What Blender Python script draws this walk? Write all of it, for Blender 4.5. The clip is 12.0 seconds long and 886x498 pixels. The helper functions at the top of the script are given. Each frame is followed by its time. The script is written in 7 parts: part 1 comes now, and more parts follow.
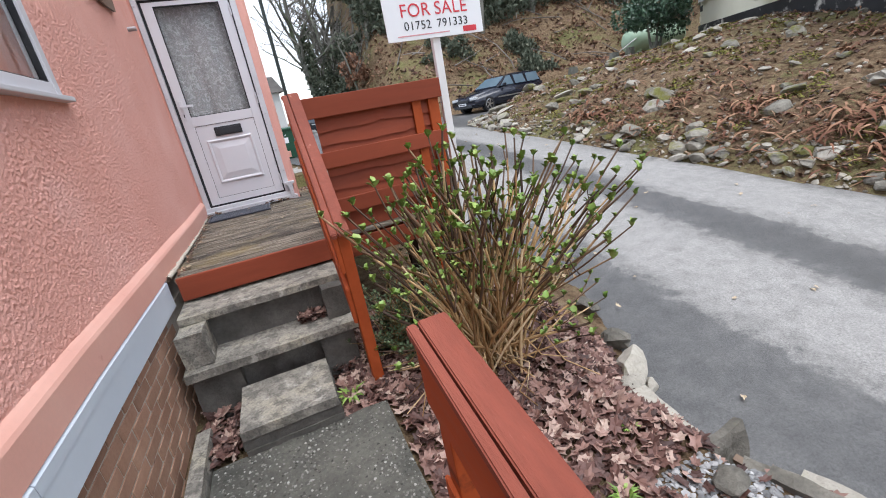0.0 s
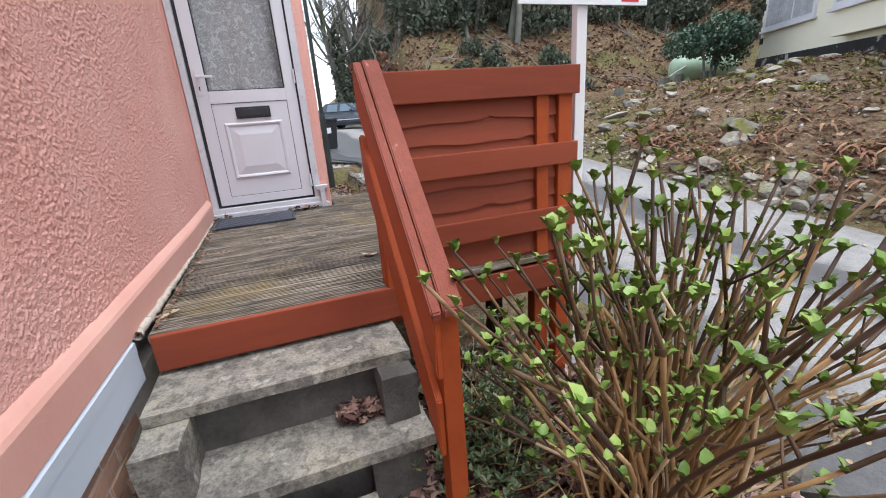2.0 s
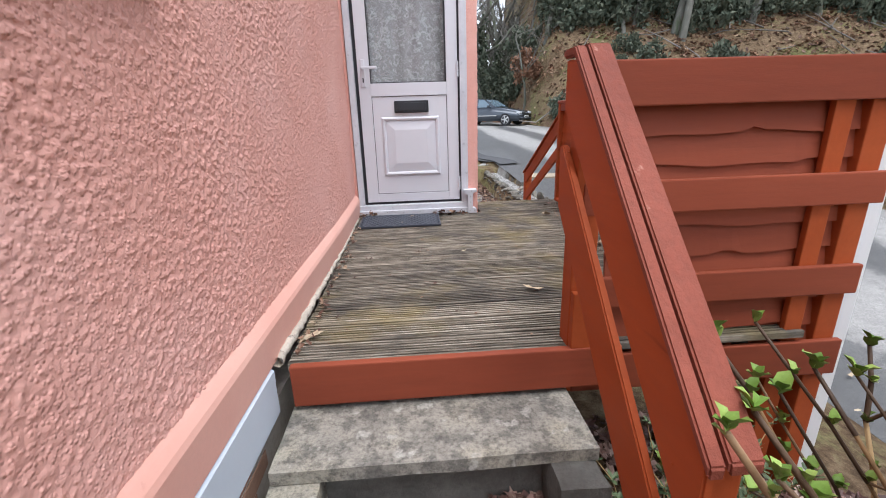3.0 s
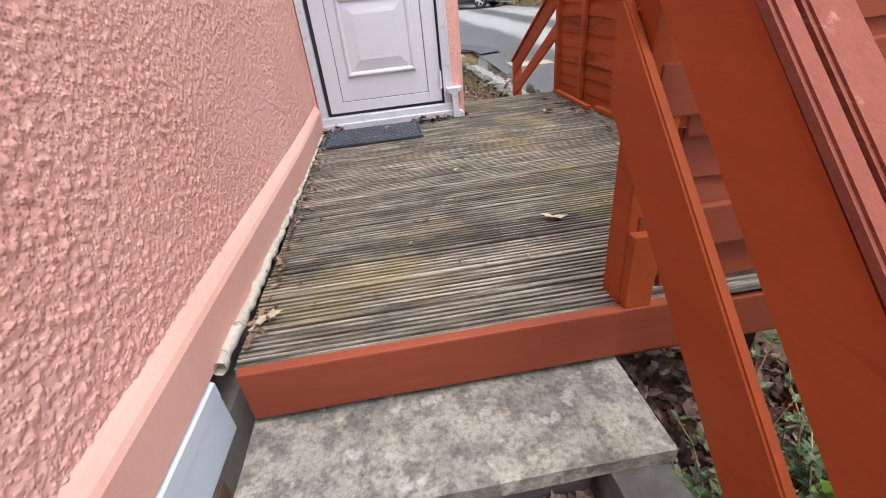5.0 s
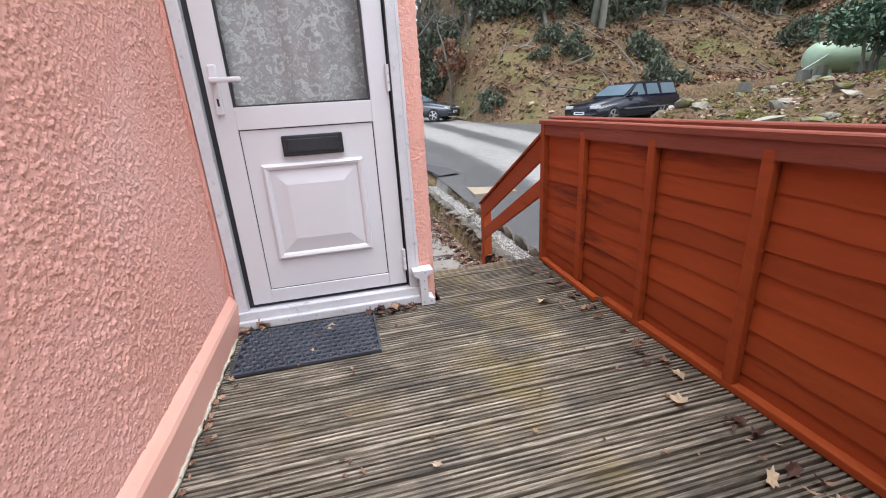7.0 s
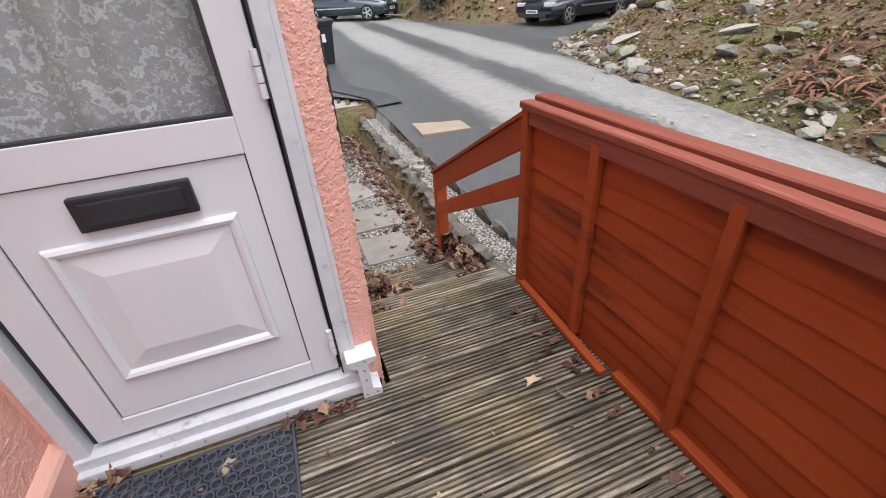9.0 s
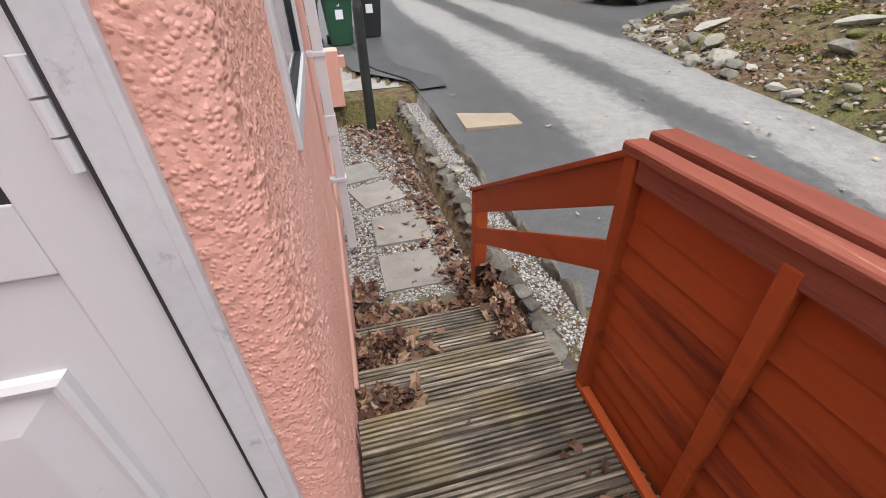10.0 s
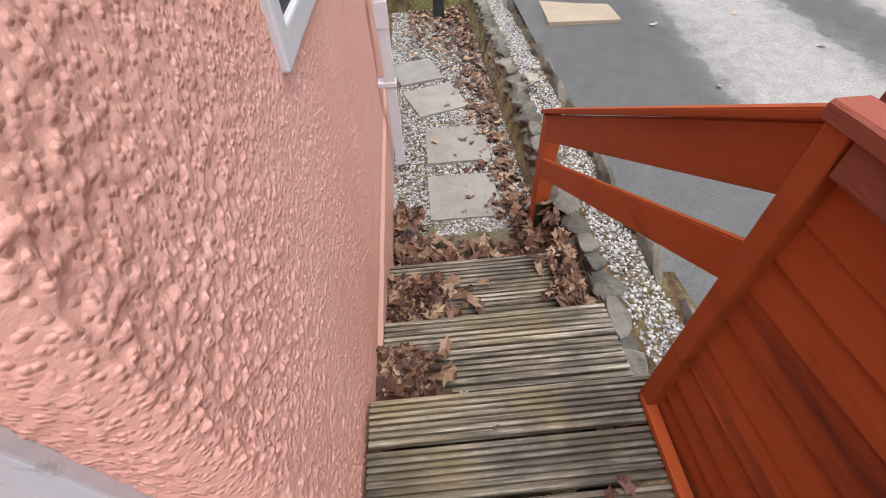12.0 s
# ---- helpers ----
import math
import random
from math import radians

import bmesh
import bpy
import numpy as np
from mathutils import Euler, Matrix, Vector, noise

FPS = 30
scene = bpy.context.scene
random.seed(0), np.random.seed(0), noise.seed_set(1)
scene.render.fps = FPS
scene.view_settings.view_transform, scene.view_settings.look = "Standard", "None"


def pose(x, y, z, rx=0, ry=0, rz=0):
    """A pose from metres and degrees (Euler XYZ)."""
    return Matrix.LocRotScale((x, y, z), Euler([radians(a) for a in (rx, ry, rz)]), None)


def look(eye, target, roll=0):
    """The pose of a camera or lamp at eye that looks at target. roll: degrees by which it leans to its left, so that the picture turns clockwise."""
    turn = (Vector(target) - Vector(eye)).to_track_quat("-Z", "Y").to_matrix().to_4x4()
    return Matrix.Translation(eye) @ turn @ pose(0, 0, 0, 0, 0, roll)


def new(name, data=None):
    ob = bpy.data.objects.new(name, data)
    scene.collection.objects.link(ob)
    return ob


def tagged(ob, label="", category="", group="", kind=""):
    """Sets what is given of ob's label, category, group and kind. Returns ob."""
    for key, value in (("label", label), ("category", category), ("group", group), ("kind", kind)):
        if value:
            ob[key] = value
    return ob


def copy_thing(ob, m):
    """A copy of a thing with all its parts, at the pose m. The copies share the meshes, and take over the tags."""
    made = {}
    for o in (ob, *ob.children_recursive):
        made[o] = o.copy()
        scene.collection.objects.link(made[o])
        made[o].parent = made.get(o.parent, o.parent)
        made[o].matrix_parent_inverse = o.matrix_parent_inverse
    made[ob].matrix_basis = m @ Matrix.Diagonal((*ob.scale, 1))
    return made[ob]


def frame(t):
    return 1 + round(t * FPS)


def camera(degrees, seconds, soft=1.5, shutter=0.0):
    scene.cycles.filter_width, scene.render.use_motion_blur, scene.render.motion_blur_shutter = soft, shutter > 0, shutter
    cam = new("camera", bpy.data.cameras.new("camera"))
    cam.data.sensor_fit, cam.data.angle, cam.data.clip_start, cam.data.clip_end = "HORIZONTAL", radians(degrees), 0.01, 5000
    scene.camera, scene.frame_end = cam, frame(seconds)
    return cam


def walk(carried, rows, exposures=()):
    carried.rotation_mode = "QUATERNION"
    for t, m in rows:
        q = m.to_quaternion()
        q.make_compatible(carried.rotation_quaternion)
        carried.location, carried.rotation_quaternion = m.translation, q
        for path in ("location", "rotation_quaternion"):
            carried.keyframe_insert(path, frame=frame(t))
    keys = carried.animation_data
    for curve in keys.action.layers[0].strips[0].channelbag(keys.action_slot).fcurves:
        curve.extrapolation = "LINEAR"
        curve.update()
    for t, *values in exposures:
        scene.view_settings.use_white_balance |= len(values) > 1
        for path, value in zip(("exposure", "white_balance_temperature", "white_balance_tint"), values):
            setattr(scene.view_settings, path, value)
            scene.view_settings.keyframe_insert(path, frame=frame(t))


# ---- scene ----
cam = camera(92.3, 12.0, soft=1.0)
PATH = [
    (0, (0.422, 0.286, 1.217), (1.062, 2.063, 0.56), -10.3),
    (0.5, (0.375, 0.547, 1.225), (1.128, 2.303, 0.633), -3.5),
    (1, (0.408, 0.889, 1.226), (1.18, 2.636, 0.634), -4.9),
    (1.5, (0.342, 1.21, 1.188), (1.08, 2.967, 0.582), -3.1),
    (2, (0.286, 1.534, 1.2), (0.927, 3.325, 0.581), -4.2),
    (2.5, (0.181, 1.89, 1.239), (0.385, 3.802, 0.687), -4.4),
    (2.7, (0.14, 1.989, 1.24), (0.268, 3.909, 0.696), -1.6),
    (4.3, (0.124, 2.273, 1.124), (0.117, 3.961, 0.052), -6.1),
    (4.5, (0.118, 2.344, 1.129), (0.113, 4.046, 0.08), -6.6),
    (5, (0.14, 2.592, 1.154), (0.286, 4.311, 0.142), -6.3),
    (5.5, (0.231, 2.921, 1.241), (0.449, 4.759, 0.483), -6.2),
    (6, (0.274, 3.197, 1.311), (0.535, 5.061, 0.636), -5.9),
    (6.5, (0.212, 3.415, 1.394), (0.529, 5.282, 0.751), -2.0),
    (7, (0.253, 3.602, 1.451), (0.67, 5.448, 0.802), -3.5),
    (7.2, (0.271, 3.662, 1.482), (0.722, 5.498, 0.83), -3.4),
    (8.8, (0.476, 4.41, 1.744), (1.042, 6.038, 0.731), -3.9),
    (9, (0.55, 4.542, 1.743), (1.109, 6.147, 0.688), -4.0),
    (9.5, (0.701, 4.912, 1.734), (1.255, 6.494, 0.642), -2.5),
    (10, (0.806, 5.252, 1.701), (1.189, 6.857, 0.571), -2.0),
    (10.5, (0.843, 5.493, 1.678), (1.012, 7.071, 0.46), -1.2),
    (11, (0.881, 5.594, 1.629), (0.985, 7.035, 0.246), -1.6),
    (11.5, (0.917, 5.632, 1.606), (0.982, 7.001, 0.15), -2.9),
    (12, (0.929, 5.633, 1.62), (0.983, 6.991, 0.152), -3.4),
]
walk(cam, [(t, look(eye, target, roll)) for t, eye, target, roll in PATH], exposures=[(0.0, 1.3, 6200, 10), (2.5, 1.4, 6150, 10), (5.0, 1.6, 6300, 10), (7.0, 1.55, 6300, 10), (9.0, 1.36, 6500, 10), (10.0, 1.3, 6700, 10), (10.6, 1.32, 6850, 11), (12.0, 1.48, 6600, 11)])

# ---- world, sun ----
world = bpy.data.worlds.new("world")
scene.world = world
world.use_nodes = True
wn, wl = world.node_tree.nodes, world.node_tree.links
sky = wn.new("ShaderNodeTexSky")
sky.sky_type, sky.sun_disc = "NISHITA", False
sky.sun_elevation, sky.sun_rotation = radians(76), radians(153)
hsv = wn.new("ShaderNodeHueSaturation")
hsv.inputs["Saturation"].default_value = 0.32
wl.new(sky.outputs[0], hsv.inputs["Color"])
wl.new(hsv.outputs[0], wn["Background"].inputs[0])
wn["Background"].inputs[1].default_value = 0.15
sun = new("sun", bpy.data.lights.new("sun", "SUN"))
sun.data.energy, sun.data.angle, sun.data.color = 1.2, radians(50), (1.0, 0.985, 0.97)
sun.matrix_world = look((0, 0, 30), (-3, 6, 0))


# ---- material builders ----
def nodes_of(name):
    m = bpy.data.materials.new(name)
    m.use_nodes = True
    return m, m.node_tree.nodes, m.node_tree.links, m.node_tree.nodes["Principled BSDF"]


def noise_node(n, l, vec, scale, detail=4.0, rough=0.6):
    t = n.new("ShaderNodeTexNoise")
    t.inputs["Scale"].default_value, t.inputs["Detail"].default_value, t.inputs["Roughness"].default_value = scale, detail, rough
    l.new(vec, t.inputs["Vector"])
    return t.outputs["Fac"]


def ramp_node(n, l, fac, stops):
    r = n.new("ShaderNodeValToRGB")
    e = r.color_ramp.elements
    while len(e) < len(stops):
        e.new(0.5)
    for k, (p, c) in enumerate(stops):
        e[k].position, e[k].color = p, (*c, 1) if len(c) == 3 else c
    l.new(fac, r.inputs[0])
    return r.outputs[0]


def mix_node(n, l, fac, a, b, mode="MIX"):
    m = n.new("ShaderNodeMix")
    m.data_type, m.blend_type = "RGBA", mode
    for sock, v in ((m.inputs[0], fac), (m.inputs[6], a), (m.inputs[7], b)):
        if isinstance(v, (int, float)):
            sock.default_value = v
        elif isinstance(v, tuple):
            sock.default_value = (*v, 1)
        else:
            l.new(v, sock)
    return m.outputs[2]


def stretched(n, l, s):
    g = n.new("ShaderNodeNewGeometry")
    m = n.new("ShaderNodeMapping")
    m.inputs["Scale"].default_value = s
    l.new(g.outputs["Position"], m.inputs["Vector"])
    return m.outputs[0]


def grey(v):
    return (v, v, v)


def surface(name, c1, c2, big=1.2, fine=30.0, rough=0.8, bump=0.3, depth=0.01, stretch=(1, 1, 1), spots=None, spot_scale=5.0,
            spot_at=0.62, vary=0.0, metal=0.0, grain=0.35, spec=0.4, dark=0.45):
    """Two-scale procedural surface: broad blend of c1 and c2, fine grain, optional stains, relief."""
    m, n, l, p = nodes_of(name)
    vec = stretched(n, l, stretch)
    broad = noise_node(n, l, vec, big, 5)
    fin = noise_node(n, l, vec, fine, 6, 0.7)
    col = ramp_node(n, l, broad, [(0.32, c1), (0.68, c2)])
    shade = ramp_node(n, l, fin, [(0.25, grey(dark)), (0.6, grey(1.0))])
    col = mix_node(n, l, grain, col, shade, "MULTIPLY")
    if spots:
        sp = ramp_node(n, l, noise_node(n, l, vec, spot_scale, 6, 0.65), [(spot_at, grey(0)), (spot_at + 0.1, grey(1))])
        col = mix_node(n, l, sp, col, spots)
    if vary:
        oi = n.new("ShaderNodeObjectInfo")
        tone = ramp_node(n, l, oi.outputs["Random"], [(0.0, grey(1 - vary)), (1.0, grey(1.0))])
        col = mix_node(n, l, 1.0, col, tone, "MULTIPLY")
    l.new(col, p.inputs["Base Color"])
    r = n.new("ShaderNodeMapRange")
    r.inputs["To Min"].default_value, r.inputs["To Max"].default_value = max(rough - 0.12, 0.02), min(rough + 0.12, 1)
    l.new(fin, r.inputs["Value"])
    l.new(r.outputs[0], p.inputs["Roughness"])
    p.inputs["Metallic"].default_value = metal
    p.inputs["Specular IOR Level"].default_value = spec
    if bump:
        b = n.new("ShaderNodeBump")
        b.inputs["Strength"].default_value, b.inputs["Distance"].default_value = bump, depth
        l.new(fin, b.inputs["Height"])
        l.new(b.outputs[0], p.inputs["Normal"])
    return m


def island_surface(name, stops, rough=0.8, fine=40.0, bump=0.2, spec=0.3):
    """For joined loose pieces: each takes its own tone."""
    m, n, l, p = nodes_of(name)
    g = n.new("ShaderNodeNewGeometry")
    col = ramp_node(n, l, g.outputs["Random Per Island"], stops)
    fin = noise_node(n, l, g.outputs["Position"], fine, 5, 0.7)
    col = mix_node(n, l, 0.4, col, ramp_node(n, l, fin, [(0.3, grey(0.45)), (0.65, grey(1.0))]), "MULTIPLY")
    l.new(col, p.inputs["Base Color"])
    p.inputs["Roughness"].default_value, p.inputs["Specular IOR Level"].default_value = rough, spec
    b = n.new("ShaderNodeBump")
    b.inputs["Strength"].default_value, b.inputs["Distance"].default_value = bump, 0.01
    l.new(fin, b.inputs["Height"])
    l.new(b.outputs[0], p.inputs["Normal"])
    return m


# ---- materials ----
def stucco_material():
    m, n, l, p = nodes_of("pink_stucco")
    vec = stretched(n, l, (1, 1, 1))
    broad = noise_node(n, l, vec, 1.4, 6, 0.6)
    mid = noise_node(n, l, vec, 85, 4, 0.6)
    fin = noise_node(n, l, vec, 170, 5, 0.65)
    col = ramp_node(n, l, broad, [(0.3, (0.76, 0.385, 0.31)), (0.5, (0.79, 0.415, 0.34)), (0.72, (0.83, 0.475, 0.405))])
    col = mix_node(n, l, 0.3, col, ramp_node(n, l, fin, [(0.3, grey(0.75)), (0.6, grey(1))]), "MULTIPLY")
    streak = noise_node(n, l, stretched(n, l, (5, 5, 0.9)), 1.7, 4, 0.6)
    col = mix_node(n, l, ramp_node(n, l, streak, [(0.68, grey(0)), (0.78, grey(0.35))]), col, (0.82, 0.5, 0.42))
    l.new(col, p.inputs["Base Color"])
    p.inputs["Roughness"].default_value, p.inputs["Specular IOR Level"].default_value = 0.62, 0.35
    b = n.new("ShaderNodeBump")
    b.inputs["Strength"].default_value, b.inputs["Distance"].default_value = 0.75, 0.005
    v = n.new("ShaderNodeTexVoronoi")
    v.inputs["Scale"].default_value = 105
    l.new(vec, v.inputs["Vector"])
    grains = ramp_node(n, l, v.outputs["Distance"], [(0.05, grey(1)), (0.5, grey(0))])
    h = mix_node(n, l, 0.55, mix_node(n, l, 0.4, mid, fin), grains)
    l.new(h, b.inputs["Height"])
    l.new(b.outputs[0], p.inputs["Normal"])
    return m


def road_material():
    m, n, l, p = nodes_of("worn_wet_asphalt")
    vec = stretched(n, l, (1, 0.45, 1))
    near = stretched(n, l, (1, 1, 1))
    patch = noise_node(n, l, vec, 0.85, 7, 0.62)
    fin = noise_node(n, l, near, 70, 6, 0.85)
    mott = noise_node(n, l, near, 7, 6, 0.7)
    sep = n.new("ShaderNodeSeparateXYZ")
    l.new(near, sep.inputs[0])
    across = n.new("ShaderNodeMapRange")
    across.inputs["From Min"].default_value, across.inputs["From Max"].default_value = 1.8, 7.0
    l.new(sep.outputs["X"], across.inputs["Value"])
    bands = ramp_node(n, l, across.outputs[0], [(0.0, grey(0.28)), (0.25, grey(0.30)), (0.35, grey(0.72)), (0.47, grey(0.68)), (0.56, grey(0.33)), (0.63, grey(0.36)), (0.72, grey(0.72)), (0.90, grey(0.62)), (1.0, grey(0.35))])
    patch = mix_node(n, l, 0.5, mix_node(n, l, 0.42, patch, mott), bands)
    col = ramp_node(n, l, patch, [(0.40, (0.10, 0.099, 0.098)), (0.475, (0.135, 0.132, 0.129)), (0.505, (0.235, 0.227, 0.215)), (0.60, (0.32, 0.308, 0.292))])
    col = mix_node(n, l, 0.5, col, ramp_node(n, l, mott, [(0.3, grey(0.55)), (0.6, grey(1))]), "MULTIPLY")
    col = mix_node(n, l, 0.75, col, ramp_node(n, l, fin, [(0.36, grey(0.35)), (0.5, grey(0.85)), (0.66, grey(1.35))]), "MULTIPLY")
    l.new(col, p.inputs["Base Color"])
    l.new(ramp_node(n, l, patch, [(0.4, grey(0.42)), (0.6, grey(0.62))]), p.inputs["Roughness"])
    b = n.new("ShaderNodeBump")
    b.inputs["Strength"].default_value, b.inputs["Distance"].default_value = 0.6, 0.008
    l.new(fin, b.inputs["Height"])
    l.new(b.outputs[0], p.inputs["Normal"])
    return m


def ground_material():
    m, n, l, p = nodes_of("leaf_strewn_earth")
    vec = stretched(n, l, (1, 1, 1))
    a = noise_node(n, l, vec, 0.5, 6, 0.65)
    c = noise_node(n, l, vec, 9, 8, 0.75)
    f = noise_node(n, l, vec, 42, 5, 0.75)
    col = ramp_node(n, l, c, [(0.3, (0.045, 0.028, 0.016)), (0.45, (0.13, 0.085, 0.05)), (0.58, (0.22, 0.155, 0.095)), (0.75, (0.33, 0.27, 0.19))])
    moss = ramp_node(n, l, mix_node(n, l, 0.4, a, c), [(0.50, grey(0)), (0.60, grey(0.8))])
    col = mix_node(n, l, moss, col, ramp_node(n, l, f, [(0.3, (0.075, 0.085, 0.03)), (0.7, (0.22, 0.225, 0.085))]))
    col = mix_node(n, l, 0.5, col, ramp_node(n, l, f, [(0.3, grey(0.35)), (0.6, grey(1))]), "MULTIPLY")
    l.new(col, p.inputs["Base Color"])
    p.inputs["Roughness"].default_value, p.inputs["Specular IOR Level"].default_value = 0.95, 0.15
    b = n.new("ShaderNodeBump")
    b.inputs["Strength"].default_value, b.inputs["Distance"].default_value = 0.9, 0.05
    l.new(mix_node(n, l, 0.5, c, f), b.inputs["Height"])
    l.new(b.outputs[0], p.inputs["Normal"])
    return m


def curtain_material():
    m, n, l, p = nodes_of("lace_net_curtain")
    vec = stretched(n, l, (1, 1, 1))
    flat = stretched(n, l, (1, 0, 1))
    f = noise_node(n, l, flat, 12, 4, 0.65)
    thread = noise_node(n, l, vec, 300, 2, 0.6)
    col = ramp_node(n, l, f, [(0.41, (0.27, 0.258, 0.26)), (0.43, (0.44, 0.43, 0.435)), (0.455, (0.30, 0.287, 0.288)), (0.53, (0.28, 0.268, 0.27)), (0.55, (0.47, 0.46, 0.465)), (0.60, (0.37, 0.36, 0.365)), (0.62, (0.27, 0.258, 0.26))])
    col = mix_node(n, l, 0.35, col, ramp_node(n, l, thread, [(0.35, grey(0.6)), (0.6, grey(1.1))]), "MULTIPLY")
    l.new(col, p.inputs["Base Color"])
    p.inputs["Roughness"].default_value, p.inputs["Specular IOR Level"].default_value = 0.95, 0.1
    return m


def glass_material(name, tint=(0.93, 0.95, 0.95), rough=0.02):
    m, n, l, p = nodes_of(name)
    p.inputs["Base Color"].default_value = (*tint, 1)
    p.inputs["Roughness"].default_value, p.inputs["Transmission Weight"].default_value, p.inputs["IOR"].default_value = rough, 1.0, 1.12
    return m


STUCCO = stucco_material()
TRIM_PINK = surface("pink_smooth_render", (0.74, 0.39, 0.31), (0.79, 0.46, 0.37), 2, 60, 0.6, 0.25, 0.004, spots=(0.62, 0.3, 0.24), spot_scale=9, spot_at=0.66, grain=0.2, dark=0.75)
WHITE_BOARD = surface("pale_blue_white_board", (0.52, 0.585, 0.65), (0.58, 0.64, 0.70), 2, 30, 0.45, 0.08, 0.002, grain=0.12, dark=0.8)
UPVC = surface("white_upvc", (0.62, 0.62, 0.655), (0.67, 0.67, 0.70), 1.5, 25, 0.32, 0.04, 0.002, grain=0.08, dark=0.85)
UPVC_DIRTY = surface("dirty_white_paint", (0.56, 0.57, 0.61), (0.66, 0.67, 0.70), 4, 40, 0.5, 0.2, 0.003, spots=(0.30, 0.30, 0.31), spot_scale=11, spot_at=0.61, grain=0.3, dark=0.65)
SEAL = surface("dark_rubber_seal", (0.02, 0.02, 0.025), (0.04, 0.04, 0.045), 5, 60, 0.6, 0.1)
BLACK_PLASTIC = surface("black_plastic", (0.015, 0.016, 0.02), (0.03, 0.032, 0.038), 4, 80, 0.45, 0.1, 0.002)
RUBBER_MAT = surface("blue_black_rubber", (0.040, 0.046, 0.062), (0.062, 0.070, 0.090), 6, 90, 0.45, 0.2, 0.003)
FENCE = surface("red_brown_painted_wood", (0.37, 0.070, 0.019), (0.46, 0.098, 0.029), 2.5, 24, 0.6, 0.35, 0.004, (1, 0.12, 1), spec=0.16, spots=(0.14, 0.03, 0.016), spot_scale=3.5, spot_at=0.63, vary=0.22, grain=0.35, dark=0.6)
# Same paint as FENCE; darker colour stands for the shade on the front faces.
SHADED_FENCE_X = surface("shaded_red_brown_board", (0.25, 0.056, 0.028), (0.32, 0.075, 0.036), 2.5, 24, 0.6, 0.35, 0.004, (0.12, 1, 1), spec=0.2, spots=(0.15, 0.034, 0.02), spot_scale=3.5, spot_at=0.63, vary=0.2, grain=0.35, dark=0.6)
FENCE_CAP = surface("sun_faded_red_paint", (0.20, 0.050, 0.030), (0.28, 0.080, 0.052), 3.5, 45, 0.65, 0.9, 0.005, (1, 0.1, 1), spec=0.22, spots=(0.52, 0.30, 0.23), spot_scale=14, spot_at=0.66, grain=0.45, dark=0.55)
def deck_material():
    m, n, l, p = nodes_of("weathered_deck_wood")
    grainv = stretched(n, l, (0.055, 1, 1))
    vec = stretched(n, l, (1, 1, 1))
    a = noise_node(n, l, grainv, 62, 7, 0.7)
    c = noise_node(n, l, vec, 3.2, 6, 0.65)
    col = ramp_node(n, l, a, [(0.35, (0.046, 0.038, 0.028)), (0.50, (0.19, 0.160, 0.121)), (0.67, (0.49, 0.432, 0.35))])
    col = mix_node(n, l, ramp_node(n, l, c, [(0.50, grey(0)), (0.64, grey(0.7))]), col, (0.075, 0.067, 0.060))
    y = noise_node(n, l, vec, 1.7, 4, 0.6)
    col = mix_node(n, l, ramp_node(n, l, y, [(0.53, grey(0)), (0.68, grey(0.6))]), col, (0.25, 0.19, 0.07))
    oi = n.new("ShaderNodeObjectInfo")
    col = mix_node(n, l, 1.0, col, ramp_node(n, l, oi.outputs["Random"], [(0, grey(0.62)), (1, grey(1.05))]), "MULTIPLY")
    l.new(col, p.inputs["Base Color"])
    p.inputs["Roughness"].default_value, p.inputs["Specular IOR Level"].default_value = 0.75, 0.35
    b = n.new("ShaderNodeBump")
    b.inputs["Strength"].default_value, b.inputs["Distance"].default_value = 0.5, 0.003
    l.new(a, b.inputs["Height"])
    l.new(b.outputs[0], p.inputs["Normal"])
    return m


DECK = deck_material()
# Far darker brown than DECK, for the timbers below the boards.
DARK_WOOD = surface("dark_brown_timber", (0.035, 0.024, 0.018), (0.07, 0.045, 0.032), 3, 30, 0.9, 0.3)
def concrete_material():
    m, n, l, p = nodes_of("lichened_concrete_slab")
    vec = stretched(n, l, (1, 1, 1))
    broad = noise_node(n, l, vec, 4, 5, 0.6)
    blot = noise_node(n, l, vec, 13, 6, 0.7)
    speck = noise_node(n, l, vec, 75, 5, 0.75)
    pale = noise_node(n, l, stretched(n, l, (1, 1, 0.6)), 17, 3, 0.5)
    col = ramp_node(n, l, broad, [(0.35, (0.20, 0.185, 0.16)), (0.5, (0.30, 0.28, 0.24)), (0.66, (0.36, 0.33, 0.26))])
    col = mix_node(n, l, ramp_node(n, l, blot, [(0.47, grey(0)), (0.58, grey(0.75))]), col, (0.12, 0.112, 0.10))
    col = mix_node(n, l, ramp_node(n, l, pale, [(0.63, grey(0)), (0.69, grey(0.6))]), col, (0.46, 0.44, 0.39))
    col = mix_node(n, l, 0.65, col, ramp_node(n, l, speck, [(0.36, grey(0.4)), (0.52, grey(0.95)), (0.68, grey(1.25))]), "MULTIPLY")
    l.new(col, p.inputs["Base Color"])
    p.inputs["Roughness"].default_value, p.inputs["Specular IOR Level"].default_value = 0.9, 0.25
    b = n.new("ShaderNodeBump")
    b.inputs["Strength"].default_value, b.inputs["Distance"].default_value = 0.8, 0.005
    l.new(mix_node(n, l, 0.5, blot, speck), b.inputs["Height"])
    l.new(b.outputs[0], p.inputs["Normal"])
    return m


